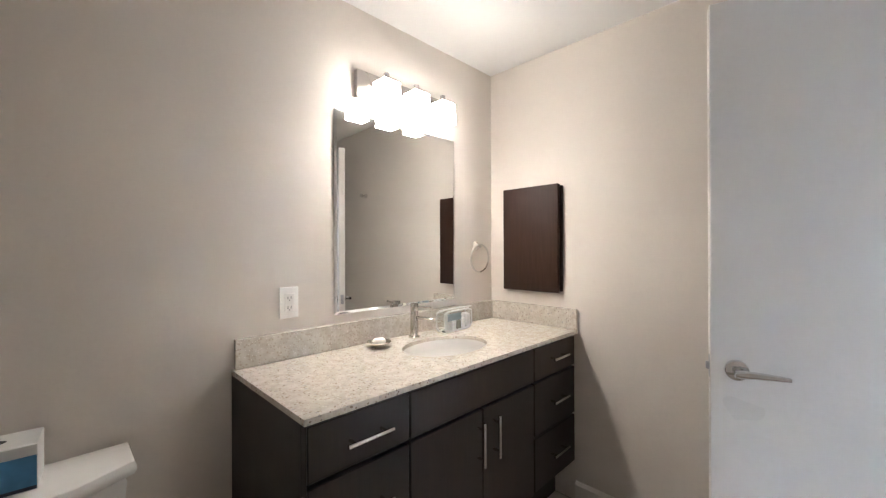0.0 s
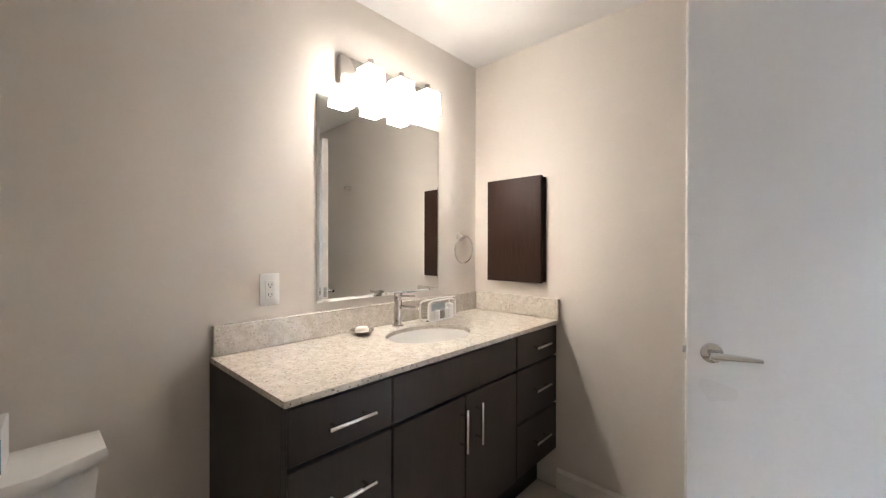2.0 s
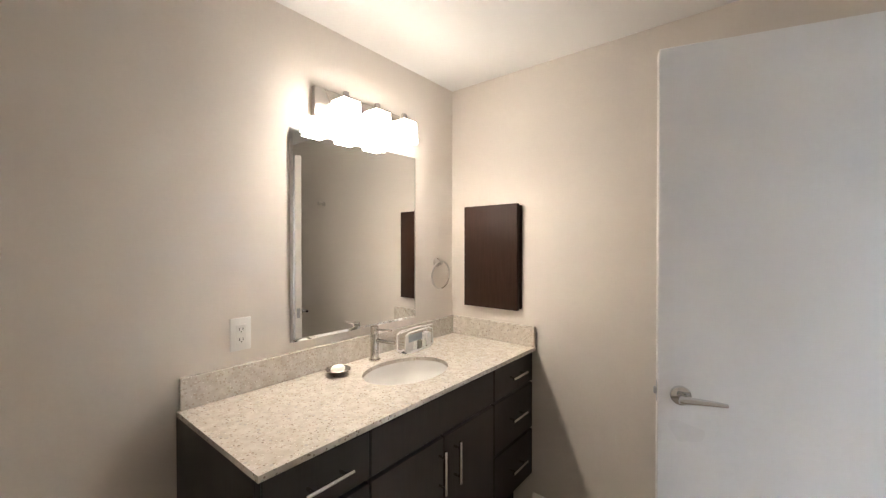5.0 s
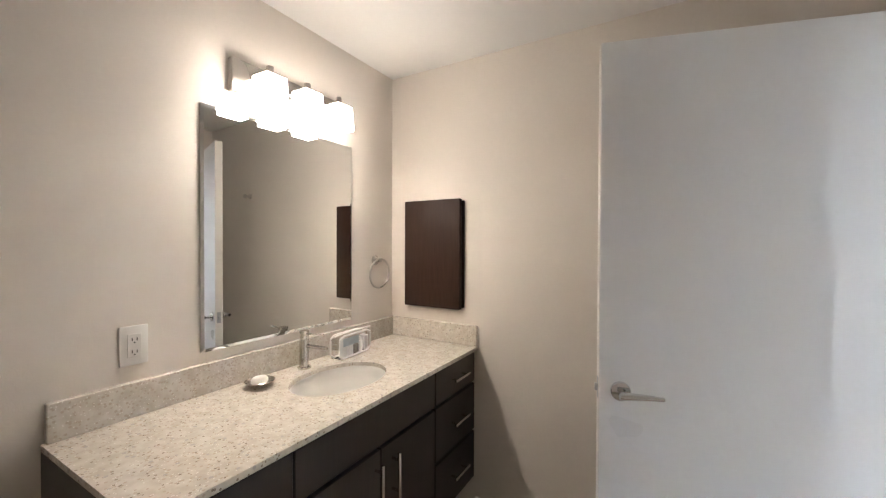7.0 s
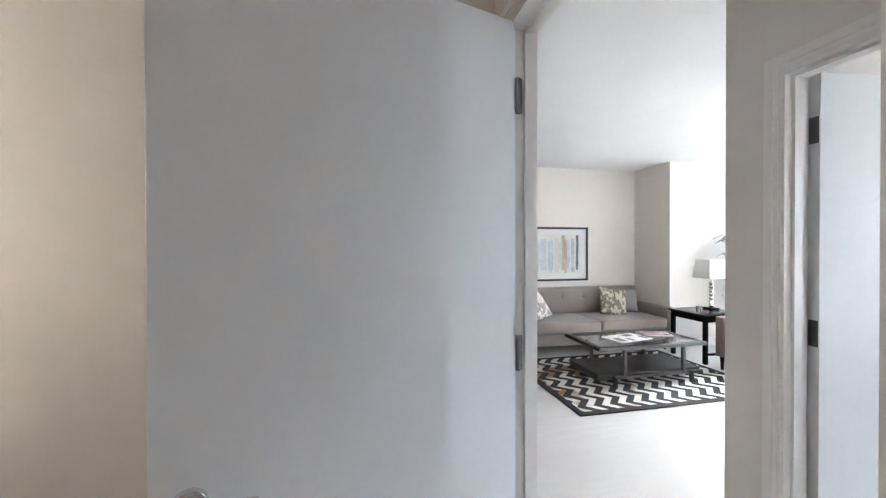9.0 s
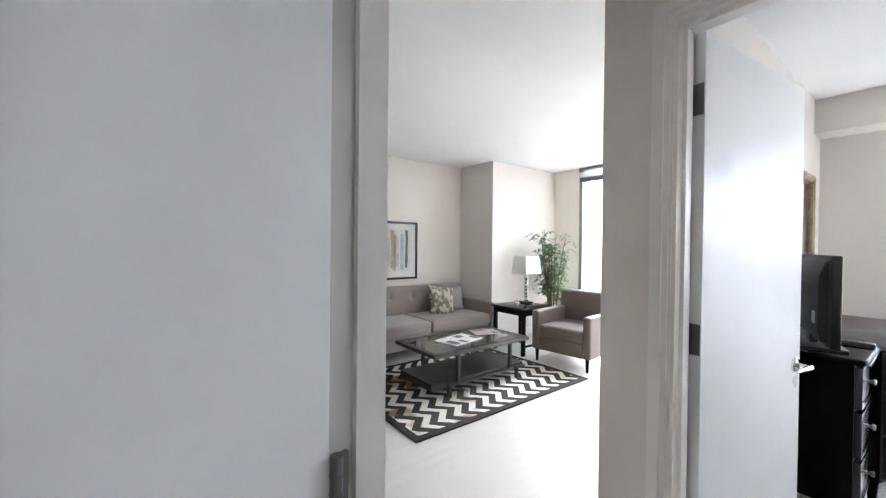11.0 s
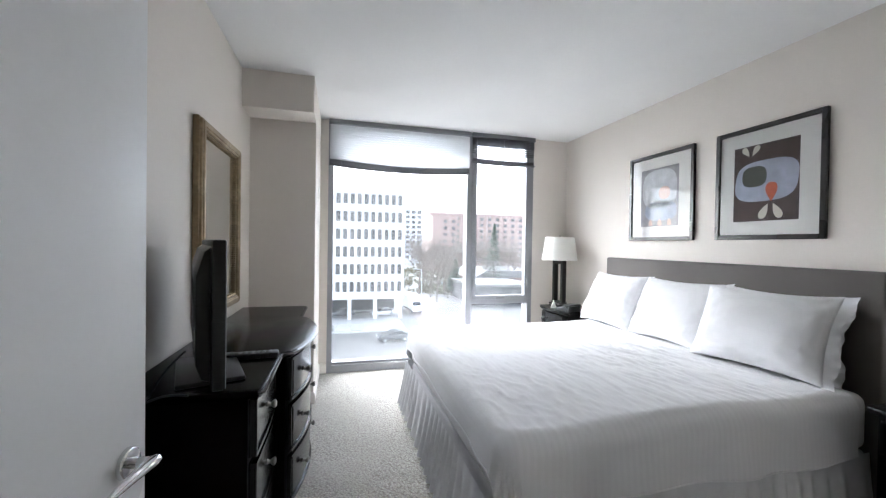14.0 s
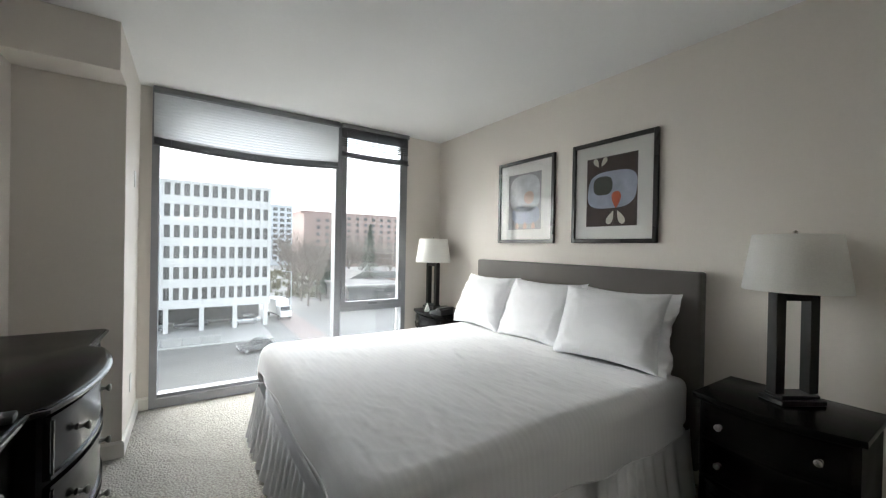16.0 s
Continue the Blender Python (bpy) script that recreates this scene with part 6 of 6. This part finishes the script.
def bead_lamp(x, y, z):
    root = thing("table_lamp", "silver beaded table lamp with white shade", "lamp")
    part("base", box(x - 0.065, y - 0.065, z, x + 0.065, y + 0.065, z + 0.022, 0.004, 1), BLACKSAT, root, "black square base")
    for k in range(7):
        r = 0.030
        zz = z + 0.0225 + k * 0.048
        part("bead", lathe([(0.0, 0.0), (0.012, 0.0), (r * 0.8, 0.008), (r, 0.024), (r * 0.8, 0.040), (0.012, 0.0475), (0.0, 0.0475)], 20, (x, y, zz)), CRYSTAL, root, "silvered glass bead")
    part("stem", rod((x, y, z + 0.358), (x, y, z + 0.64), 0.006, n=10), NICKEL, root)
    bm = bmesh.new()
    rings = []
    for hw, zz in ((0.158, 0.40), (0.160, 0.40), (0.132, 0.635), (0.130, 0.635), (0.158, 0.40)):
        rings.append([bm.verts.new((x + sx * hw, y + sy * hw * 0.8, z + zz)) for sx, sy in ((-1, -1), (1, -1), (1, 1), (-1, 1))])
    for lo, hi in zip(rings, rings[1:]):
        for k in range(4):
            bm.faces.new((lo[k], lo[(k + 1) % 4], hi[(k + 1) % 4], hi[k]))
    bmesh.ops.remove_doubles(bm, verts=bm.verts, dist=1e-6)
    part("shade", bm, SHADE, root, "white rectangular shade", smooth=False)
    return root


bead_lamp(4.93, 5.22, 0.5855)
solo("candle_holder", lathe([(0.0, 0.0), (0.030, 0.0), (0.032, 0.05), (0.029, 0.052), (0.0, 0.045)], 20, (4.72, 5.20, 0.5855)), CRYSTAL, "small silvered candle holder on the end table", "candle holder")


def potted_palm(x, y):
    """A tall leafy bamboo palm: stems with many narrow leaflets."""
    rnd = random.Random(5)
    root = thing("potted_plant", "tall green bamboo palm in a dark planter", "plant")
    part("planter", lathe([(0.0, 0.0), (0.13, 0.0), (0.17, 0.30), (0.178, 0.30), (0.178, 0.325), (0.165, 0.325), (0.155, 0.28), (0.0, 0.275)], 32, (x, y, 0.0)), POTM, root)
    stems = bmesh.new()
    leaves = bmesh.new()
    for s in range(13):
        a = rnd.uniform(0, 2 * math.pi)
        h = rnd.uniform(0.85, 1.70)
        lean = rnd.uniform(0.05, 0.26)
        bx, by = x + 0.06 * math.cos(a), y + 0.06 * math.sin(a)
        pts = []
        for k in range(9):
            u = k / 8
            pts.append(Vector((bx + lean * math.cos(a) * u ** 1.7 + 0.012 * math.sin(5 * u + s), by + lean * math.sin(a) * u ** 1.7, 0.27 + (h - 0.27) * u)))
        tube(pts, [0.009 - 0.005 * k / 8 for k in range(9)], 6, bm=stems)
        for f in range(11):
            u = 0.30 + 0.70 * (f + rnd.random()) / 11
            i = min(int(u * 8), 7)
            p = pts[i].lerp(pts[i + 1], u * 8 - i)
            fa = rnd.uniform(0, 2 * math.pi)
            ln = rnd.uniform(0.15, 0.30)
            for q in range(9):
                w = (q + 0.5) / 9
                c = p + Vector((math.cos(fa) * ln * w, math.sin(fa) * ln * w, 0.07 * math.sin(w * 2.6) - 0.06 * w * w))
                c.x, c.y = min(c.x, WINX - 0.09), min(c.y, JOGY - 0.05)
                for side in (-1, 1):
                    da = fa + side * rnd.uniform(0.5, 1.0)
                    l2 = rnd.uniform(0.08, 0.15) * (1 - 0.4 * w)
                    d = Vector((math.cos(da), math.sin(da), rnd.uniform(-0.65, 0.15))).normalized()
                    tip = c + d * l2
                    tip.x, tip.y = min(tip.x, WINX - 0.06), min(tip.y, JOGY - 0.03)
                    n = d.cross(Vector((0, 0, 1))).normalized() * l2 * 0.13
                    m = c.lerp(tip, 0.4)
                    vs = [leaves.verts.new(v) for v in (c, m + n, tip, m - n)]
                    leaves.faces.new(vs)
    part("stem_bundle", stems, STEM, root)
    tagged(part("foliage", leaves, LEAF, root, "narrow green leaves", smooth=False), kind="stuff")
    return root


potted_palm(5.62, 5.30)
rug = solo("area_rug", box(-1.06, -0.775, 0.0, 1.06, 0.775, 0.012, 0.004, 1), CHEVRON, "black and cream chevron area rug under the coffee table", "rug")
rug.matrix_basis = pose(3.37, 4.743, 0.0005, 0, 0, 0.6)

LPY = LBY - 0.001
art = picture("framed_print", "framed abstract print of vertical brush strokes", "picture", 3.017, 3.922, 0.874, 1.675, LPY, -1, 0.030, 0.1)
bx0, bx1, bz0, bz1 = 3.135, 3.805, 0.985, 1.565
blob(art, "pale printed ground", ART_WHITE, [(bx0, bz0), (bx1, bz0), (bx1, bz1), (bx0, bz1)], 0, LPY, -1)
rnd = random.Random(11)
for u0, u1, mt in ((0.02, 0.16, ART_PALE), (0.20, 0.32, ART_TEAL), (0.25, 0.29, ART_PALE), (0.36, 0.46, ART_CREAM), (0.46, 0.52, ART_PALE), (0.53, 0.60, ART_OCHRE), (0.62, 0.72, ART_PALE), (0.60, 0.66, ART_PINK), (0.76, 0.84, ART_TEAL), (0.88, 0.94, ART_SLATE)):
    z0, z1 = bz0 + rnd.uniform(0.005, 0.10), bz1 - rnd.uniform(0.005, 0.12)
    n = 12
    left = [(bx0 + (bx1 - bx0) * u0 + rnd.uniform(-0.006, 0.006), z0 + (z1 - z0) * k / n) for k in range(n + 1)]
    right = [(bx0 + (bx1 - bx0) * u1 + rnd.uniform(-0.006, 0.006), z0 + (z1 - z0) * k / n) for k in range(n + 1)]
    blob(art, "painted vertical brush stroke", mt, left + right[::-1], 1 + int(u0 * 30) % 3, LPY, -1)


def fridge():
    root = thing("refrigerator", "stainless steel top-freezer refrigerator in an alcove", "refrigerator")
    x0, x1, y0, y1 = 1.31, 2.025, 5.62, 6.33
    part("body", box(x0, y0 + 0.055, 0.02, x1, y1, 1.565, 0.006, 2), DARKGAP, root, "dark grey fridge casing")
    part("freezer_door", box(x0, y0, 1.085, x1, y0 + 0.052, 1.572, 0.008, 2), FRIDGE, root)
    part("fridge_door", box(x0, y0, 0.095, x1, y0 + 0.052, 1.075, 0.008, 2), FRIDGE, root)
    part("kick_plate", box(x0 + 0.01, y0 + 0.03, 0.0, x1 - 0.01, y0 + 0.054, 0.09), DARKGAP, root, smooth=False)
    for z0, z1 in ((1.12, 1.34), (0.70, 1.04)):
        bm = rod((x0 + 0.05, y0 - 0.035, z0), (x0 + 0.05, y0 - 0.035, z1), 0.010, n=12)
        for z in (z0 + 0.02, z1 - 0.02):
            rod((x0 + 0.05, y0 - 0.035, z), (x0 + 0.05, y0 + 0.002, z), 0.008, n=10, bm=bm)
        part("handle", bm, STEEL, root)
    part("magnet_note", box(1.86, y0 - 0.004, 1.10, 1.98, y0 - 0.0005, 1.20), TISSUE_W, root, "white note on the door", smooth=False)
    return root


fridge()
up = thing("wall_cabinet", "espresso wood wall cabinet above the refrigerator", "cabinet")
part("body", box(1.30, 5.86, 1.62, 2.0595, LBY - 0.002, 2.215), ESPRESSO, up, smooth=False)
for a, b in ((1.305, 1.678), (1.684, 2.056)):
    d = part("door", box(a, 5.838, 1.625, b, 5.8595, 2.21, 0.0015, 1), ESPRESSO, up, smooth=False)
    bar_pull(d, (1.66 if b < 1.7 else 1.72, 5.838, 1.66), (1.66 if b < 1.7 else 1.72, 5.838, 1.80), (0, -0.03, 0))

# ceiling and wall fittings
sp = thing("sprinkler_head", "small white ceiling sprinkler", "sprinkler")
part("escutcheon", lathe([(0.0, 0.0), (0.036, 0.0), (0.030, -0.010), (0.012, -0.014), (0.0, -0.014)], 24, (2.42, 2.02, CEILZ - 0.0006)), PLASTIC_W, sp)
part("deflector", lathe([(0.0, -0.0145), (0.008, -0.0145), (0.008, -0.032), (0.018, -0.034), (0.018, -0.037), (0.0, -0.037)], 18, (2.42, 2.02, CEILZ - 0.0006)), CHROME, sp, "chrome deflector")
sw = thing("wall_switch", "white cover plate on the column side", "switch plate")
part("cover_plate", box(5.70, 1.943, 0.30, 5.77, 1.949, 0.415, 0.002, 1), PLASTIC_W, sw)
sw = thing("wall_switch", "white thermostat plate on the column side", "switch plate")
part("cover_plate", box(5.82, 1.943, 1.72, 5.89, 1.949, 1.835, 0.002, 1), PLASTIC_W, sw)

# ---- outdoors ----
GZ = -12.1
solo("ground", box(WINX + 4, -900, GZ - 0.5, 1200, 900, GZ), ASPHALT, "grey worn asphalt parking lot and street", "ground", kind="structure", smooth=False)
solo("pavement", box(60.5, -8.5, GZ, 76, 60, GZ + 0.15, 0.04, 1), CONCRETE, "pale concrete pavement with a kerb", "pavement", kind="structure", smooth=False)
solo("brick_crossing", box(56, -15.5, GZ, 90, -11.6, GZ + 0.03), BRICKPAVE, "red brick paved crossing strip", "pavement", kind="structure", smooth=False)


def office_building():
    root = thing("office_building", "white precast office block with rows of windows", "building")
    x0, y0, y1, top = 70.0, -9.4, 26.0, 10.4
    cols, rows, pitch, storey = 30, 6, 1.18, 3.06
    base = GZ + 3.9
    bm = box(x0 + 0.55, y0, base, x0 + 22, y1, top - 0.2)
    for r in range(rows + 1):
        z = base + r * storey
        h = 1.25 if r < rows else top - z
        box(x0, y0, z - 0.25, x0 + 0.549, y1, z + h - 0.25 + (0.25 if r == rows else 0), bm=bm)
    for c in range(cols + 1):
        y = y0 + c * pitch
        for r in range(rows):
            z = base + r * storey
            box(x0 + 0.002, y, z + 1.0, x0 + 0.549, y + 0.46, z + storey - 0.25, bm=bm)
    part("facade", bm, PRECAST, root, smooth=False)
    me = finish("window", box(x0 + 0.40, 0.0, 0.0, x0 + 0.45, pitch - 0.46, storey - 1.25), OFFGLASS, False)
    for c in range(22):
        for r in range(rows):
            ob = new("window", me)
            ob.parent = root
            ob.matrix_basis = Matrix.Translation((0, y0 + c * pitch + 0.46, base + r * storey + 1.0))
    for c in range(8):
        y = y0 + 0.3 + c * 4.4
        part("pillar", box(x0 + 0.1, y, GZ + 0.15, x0 + 0.8, y + 0.6, base - 0.25), PRECAST, root, smooth=False)
    # Near-black colour here stands in for the shade under the building.
    part("recess_wall", box(x0 + 9, y0 + 0.4, GZ + 0.15, x0 + 9.3, y1, base), DARKWALL, root, "wall behind the pillars, darkened as shade", smooth=False)
    return root


office_building()


def far_block(name, label, x, y0, y1, z1, depth, material, pitch, storey, win_w, win_h):
    root = thing(name, label, "building")
    part("wall", box(x, y0, GZ, x + depth, y1, z1), material, root, smooth=False)
    part("roof_parapet", box(x - 0.3, y0 - 0.3, z1, x + depth, y1 + 0.3, z1 + 0.9), material, root, smooth=False)
    nr, nc = int((z1 - GZ - 2) / storey), int((y1 - y0 - 1) / pitch)
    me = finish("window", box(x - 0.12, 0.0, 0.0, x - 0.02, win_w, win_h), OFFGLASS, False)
    for r in range(nr):
        for c in range(nc):
            ob = new("window", me)
            ob.parent = root
            ob.matrix_basis = Matrix.Translation((0, y0 + 1.0 + c * pitch, z1 - 1.0 - win_h - r * storey))
    return root


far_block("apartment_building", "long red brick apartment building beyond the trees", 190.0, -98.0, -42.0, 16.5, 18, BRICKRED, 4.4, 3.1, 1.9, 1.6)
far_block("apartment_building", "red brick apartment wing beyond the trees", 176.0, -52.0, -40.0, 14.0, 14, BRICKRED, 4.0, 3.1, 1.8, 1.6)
far_block("office_tower", "distant grey glass tower paled by painted haze", 260.0, -53.0, -37.0, 25.0, 16, FARGREY, 4.0, 3.4, 2.6, 2.0)
far_block("office_tower", "distant grey tower paled by painted haze", 300.0, -50.0, -41.0, 28.0, 16, FARGREY, 4.5, 3.6, 3.0, 2.2)


def low_building():
    root = thing("low_building", "low dark shop with a flat roof", "building")
    part("wall", box(82, -42, GZ, 100, -27.0, GZ + 4.0), DARKWALL, root, smooth=False)
    part("roof", box(81.5, -42.5, GZ + 4.0, 100.5, -26.5, GZ + 4.5), ROOFDARK, root, "dark flat roof", smooth=False)
    part("roof_edge", box(81.4, -42.6, GZ + 4.5, 81.8, -26.4, GZ + 4.75), CONCRETE, root, "pale roof edge", smooth=False)
    part("roof_edge", box(81.8, -26.8, GZ + 4.5, 100.6, -26.4, GZ + 4.75), CONCRETE, root, "pale roof edge", smooth=False)
    for k in range(5):
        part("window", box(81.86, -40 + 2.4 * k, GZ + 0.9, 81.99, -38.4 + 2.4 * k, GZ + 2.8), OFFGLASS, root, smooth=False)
    return root


low_building()
r2 = thing("low_building", "low brick house with a grey hipped roof", "building")
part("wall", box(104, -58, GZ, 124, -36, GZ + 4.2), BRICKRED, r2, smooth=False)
part("roof", prism([(-60, GZ + 4.2), (-34, GZ + 4.2), (-38, GZ + 6.2), (-56, GZ + 6.2)], 102, 126, axis="x"), ROOFDARK, r2, "weathered grey roof", smooth=False)


def car(x, y, turn, paint, label):
    root = thing("car", label, "car", "parked cars", at=pose(x, y, GZ + 0.001, 0, 0, turn))
    low = [(-2.2, 0.30), (2.2, 0.30), (2.25, 0.62), (2.05, 0.86), (1.15, 0.96), (-1.7, 0.98), (-2.2, 0.88), (-2.28, 0.5)]
    part("body", prism(low, -0.88, 0.88, 0.06, axis="y"), paint, root)
    part("cabin", prism([(-1.75, 0.97), (1.05, 0.95), (0.35, 1.45), (-1.15, 1.47)], -0.76, 0.76, 0.08, axis="y"), CARGLASS, root, "dark car windows")
    part("roof", prism([(-1.12, 1.475), (0.33, 1.455), (0.15, 1.52), (-0.95, 1.53)], -0.70, 0.70, 0.02, axis="y"), paint, root)
    for wx in (-1.38, 1.38):
        for wy in (-0.80, 0.80):
            w = part("wheel", rod((wx, wy - 0.10, 0.32), (wx, wy + 0.10, 0.32), 0.32, n=20, bevel=0.03), RUBBER, root)
            part("rim", rod((wx, wy - 0.106, 0.32), (wx, wy + 0.106, 0.32), 0.19, n=16), CARP_S, w, "metal wheel rim")
    for s in (-0.6, 0.6):
        part("headlight", box(2.15, s - 0.18, 0.62, 2.26, s + 0.18, 0.76, 0.03, 1), TRUCKW, root, "clear headlight")
        part("tail_light", box(-2.27, s - 0.16, 0.66, -2.20, s + 0.16, 0.80, 0.02, 1), ART_RED, root, "red tail light")
    return root


car(55.0, -5.6, 95, CARP_D, "dark sedan parked in the lot")
car(73.5, -6.2, 95, CARP_S, "silver car parked under the office")
car(74.0, 1.3, 95, CARP_D, "dark car parked under the office")
car(73.5, 6.5, 95, CARP_S, "silver car parked under the office")
car(88.0, -13.5, 172, CARP_D, "dark car on the street")
car(125.0, -30, 20, CARP_S, "silver car on the far street")
car(132.0, -38, 20, CARP_D, "dark car on the far street")

tr = thing("box_truck", "white box truck on the street", "truck", at=pose(76.5, -12.2, GZ + 0.031, 0, 0, 192))
part("cargo_box", box(-4.2, -1.15, 0.95, 0.9, 1.15, 3.45, 0.05, 1), TRUCKW, tr)
part("cab", prism([(0.95, 0.55), (2.75, 0.55), (2.8, 1.25), (2.45, 1.55), (2.05, 2.35), (0.95, 2.40)], -1.0, 1.0, 0.06, axis="y"), TRUCKW, tr)
part("windscreen", prism([(2.46, 1.58), (2.09, 2.28), (2.13, 2.30), (2.50, 1.60)], -0.85, 0.85, axis="y"), CARGLASS, tr, "dark windscreen")
part("chassis", box(-4.0, -0.6, 0.5, 2.6, 0.6, 0.94), DARKWALL, tr, smooth=False)
for wx in (-2.9, 1.9):
    for wy in (-0.95, 0.95):
        part("wheel", rod((wx, wy - 0.14, 0.43), (wx, wy + 0.14, 0.43), 0.43, n=20, bevel=0.04), RUBBER, tr)


def bare_tree(seed, height):
    """A leafless tree: trunk, limbs and a haze of fine twigs with gaps."""
    rnd = random.Random(seed)
    trunk, twig = bmesh.new(), bmesh.new()

    def grow(p, d, ln, r, level):
        pts = [p]
        q = p
        for k in range(3):
            d = (d + Vector((rnd.uniform(-1, 1), rnd.uniform(-1, 1), rnd.uniform(-0.4, 0.7))) * 0.16).normalized()
            q = q + d * ln / 3
            pts.append(q)
        tube(pts, [r, r * 0.88, r * 0.74, r * 0.6], 6 if level < 2 else 3, bm=trunk if level < 2 else twig)
        if level >= 4:
            return
        n = (5, 5, 4, 3)[level]
        for k in range(n):
            u = rnd.uniform(0.35, 1.0)
            i = min(int(u * 3), 2)
            s = pts[i].lerp(pts[i + 1], u * 3 - i)
            a = rnd.uniform(0, 2 * math.pi)
            side = Vector((math.cos(a), math.sin(a), rnd.uniform(0.1, 0.8)))
            grow(s, (d * 0.75 + side * 0.75).normalized(), ln * rnd.uniform(0.55, 0.75), r * 0.52, level + 1)

    grow(Vector((0, 0, 0)), Vector((0, 0, 1)), height * 0.42, height * 0.013, 0)
    root = thing("bare_tree", "leafless winter tree with fine branches", "tree", "bare trees by the street")
    part("trunk", trunk, BARK, root)
    part("crown", twig, TWIGS, root, "bare branching twigs")
    return root


rnd = random.Random(21)
kinds = [bare_tree(3, 19.0), bare_tree(8, 16.0), bare_tree(14, 22.0)]
spots = [(112, -27), (120, -34), (106, -21), (132, -44), (140, -52), (118, -45), (150, -49), (160, -66), (128, -58), (146, -40), (136, -33), (168, -60), (112, -52), (155, -78), (124, -26), (130, -38), (142, -46), (116, -39), (137, -61), (149, -58), (160, -52), (126, -51), (165, -45), (102, -18.5), (96, -20.5), (108, -24), (99, -25), (112, -31), (104, -46), (109, -41), (88, -20), (94, -24.5)]
for k, (tx, ty) in enumerate(spots):
    m = pose(tx, ty, GZ, 0, 0, rnd.uniform(0, 360))
    if k < 3:
        kinds[k].matrix_basis = m
    else:
        copy_thing(kinds[k % 3], m)


def pine_tree(x, y, height):
    rnd2 = random.Random(4)
    root = thing("pine_tree", "dark green conifer beyond the street", "tree", at=pose(x, y, GZ))
    part("trunk", rod((0, 0, 0), (0, 0, height), 0.22, 0.04, n=10), BARK, root)
    bm = bmesh.new()
    for k in range(2600):
        u = rnd2.random() ** 0.8
        z = 1.5 + (height - 1.4) * u
        r = (1 - u) * height * 0.30 * rnd2.uniform(0.35, 1.0) * (0.8 + 0.3 * math.sin(z * 3.1))
        a = rnd2.uniform(0, 2 * math.pi)
        c = Vector((r * math.cos(a), r * math.sin(a), z - r * 0.25))
        d = Vector((math.cos(a), math.sin(a), -0.35)) * rnd2.uniform(0.25, 0.6)
        n = Vector((-math.sin(a), math.cos(a), rnd2.uniform(-0.3, 0.3))) * 0.14
        vs = [bm.verts.new(v) for v in (c - d * 0.4, c + n, c + d, c - n)]
        bm.faces.new(vs)
    tagged(part("crown", bm, PINE, root, "dark green needles", smooth=False), kind="stuff")
    return root


pine_tree(100.0, -39.2, 19.2)
pine_tree(106.0, -30.0, 9.5)
pine_tree(99.0, -27.0, 7.5)
bm = bmesh.new()
for k in range(900):
    hx, hy = rnd.uniform(100, 200), rnd.uniform(-110, -16)
    hz = rnd.uniform(0.3, 2.2)
    b2 = Vector((hx, hy, GZ))
    for q in range(5):
        a, e = rnd.uniform(0, 6.28), rnd.uniform(0.4, 1.6)
        vs = [bm.verts.new(b2 + Vector((e * math.cos(a + w), e * math.sin(a + w), hz * zz))) for w, zz in ((0, 0.0), (1.2, 0.3), (0.6, 1.0))]
        bm.faces.new(vs)
solo("shrubs", bm, SHRUB, "brown and green winter shrubs by the far street", "shrubs", kind="stuff", smooth=False)
for k in range(6):
    solo("concrete_barrier", box(61.4, -2.0 + 2.2 * k, GZ + 0.15, 61.8, 0.0 + 2.2 * k, GZ + 1.1, 0.03, 1), CONCRETE, "pale concrete barrier along the pavement", "barrier", "barriers along the pavement")
lp = thing("street_lamp", "grey street lamp post by the low shop", "street lamp")
part("pole", rod((82.0, -15.2, GZ), (82.0, -15.2, GZ + 8.0), 0.10, 0.06, n=10), FARGREY, lp)
part("arm", rod((82.0, -15.2, GZ + 7.9), (81.0, -13.6, GZ + 8.2), 0.05, n=8), FARGREY, lp)
part("lamp_head", box(80.7, -13.8, GZ + 8.12, 81.2, -13.2, GZ + 8.28, 0.03, 1), FARGREY, lp)
solo("lot_marking", box(30, -2.0, GZ + 0.004, 44, -1.85, GZ + 0.008), TRUCKW, "faded white parking line", "marking", kind="structure", smooth=False)

# ---- bathroom floor tiles ----
tile_mesh = finish("tile", box(0.0, 0.0, -0.0035, 0.301, 0.301, 0.0, 0.0012, 1), TILE, False)
nx, ny = 6, 7
for i in range(nx):
    for j in range(ny):
        tx, ty = BW + 0.005 + i * 0.305, 0.20 + j * 0.305
        if tx + 0.30 > BE or ty + 0.30 > BN:
            continue
        ob = new("tile", tile_mesh)
        ob.parent = bath_floor
        ob.matrix_basis = Matrix.Translation((tx, ty, 0.0))
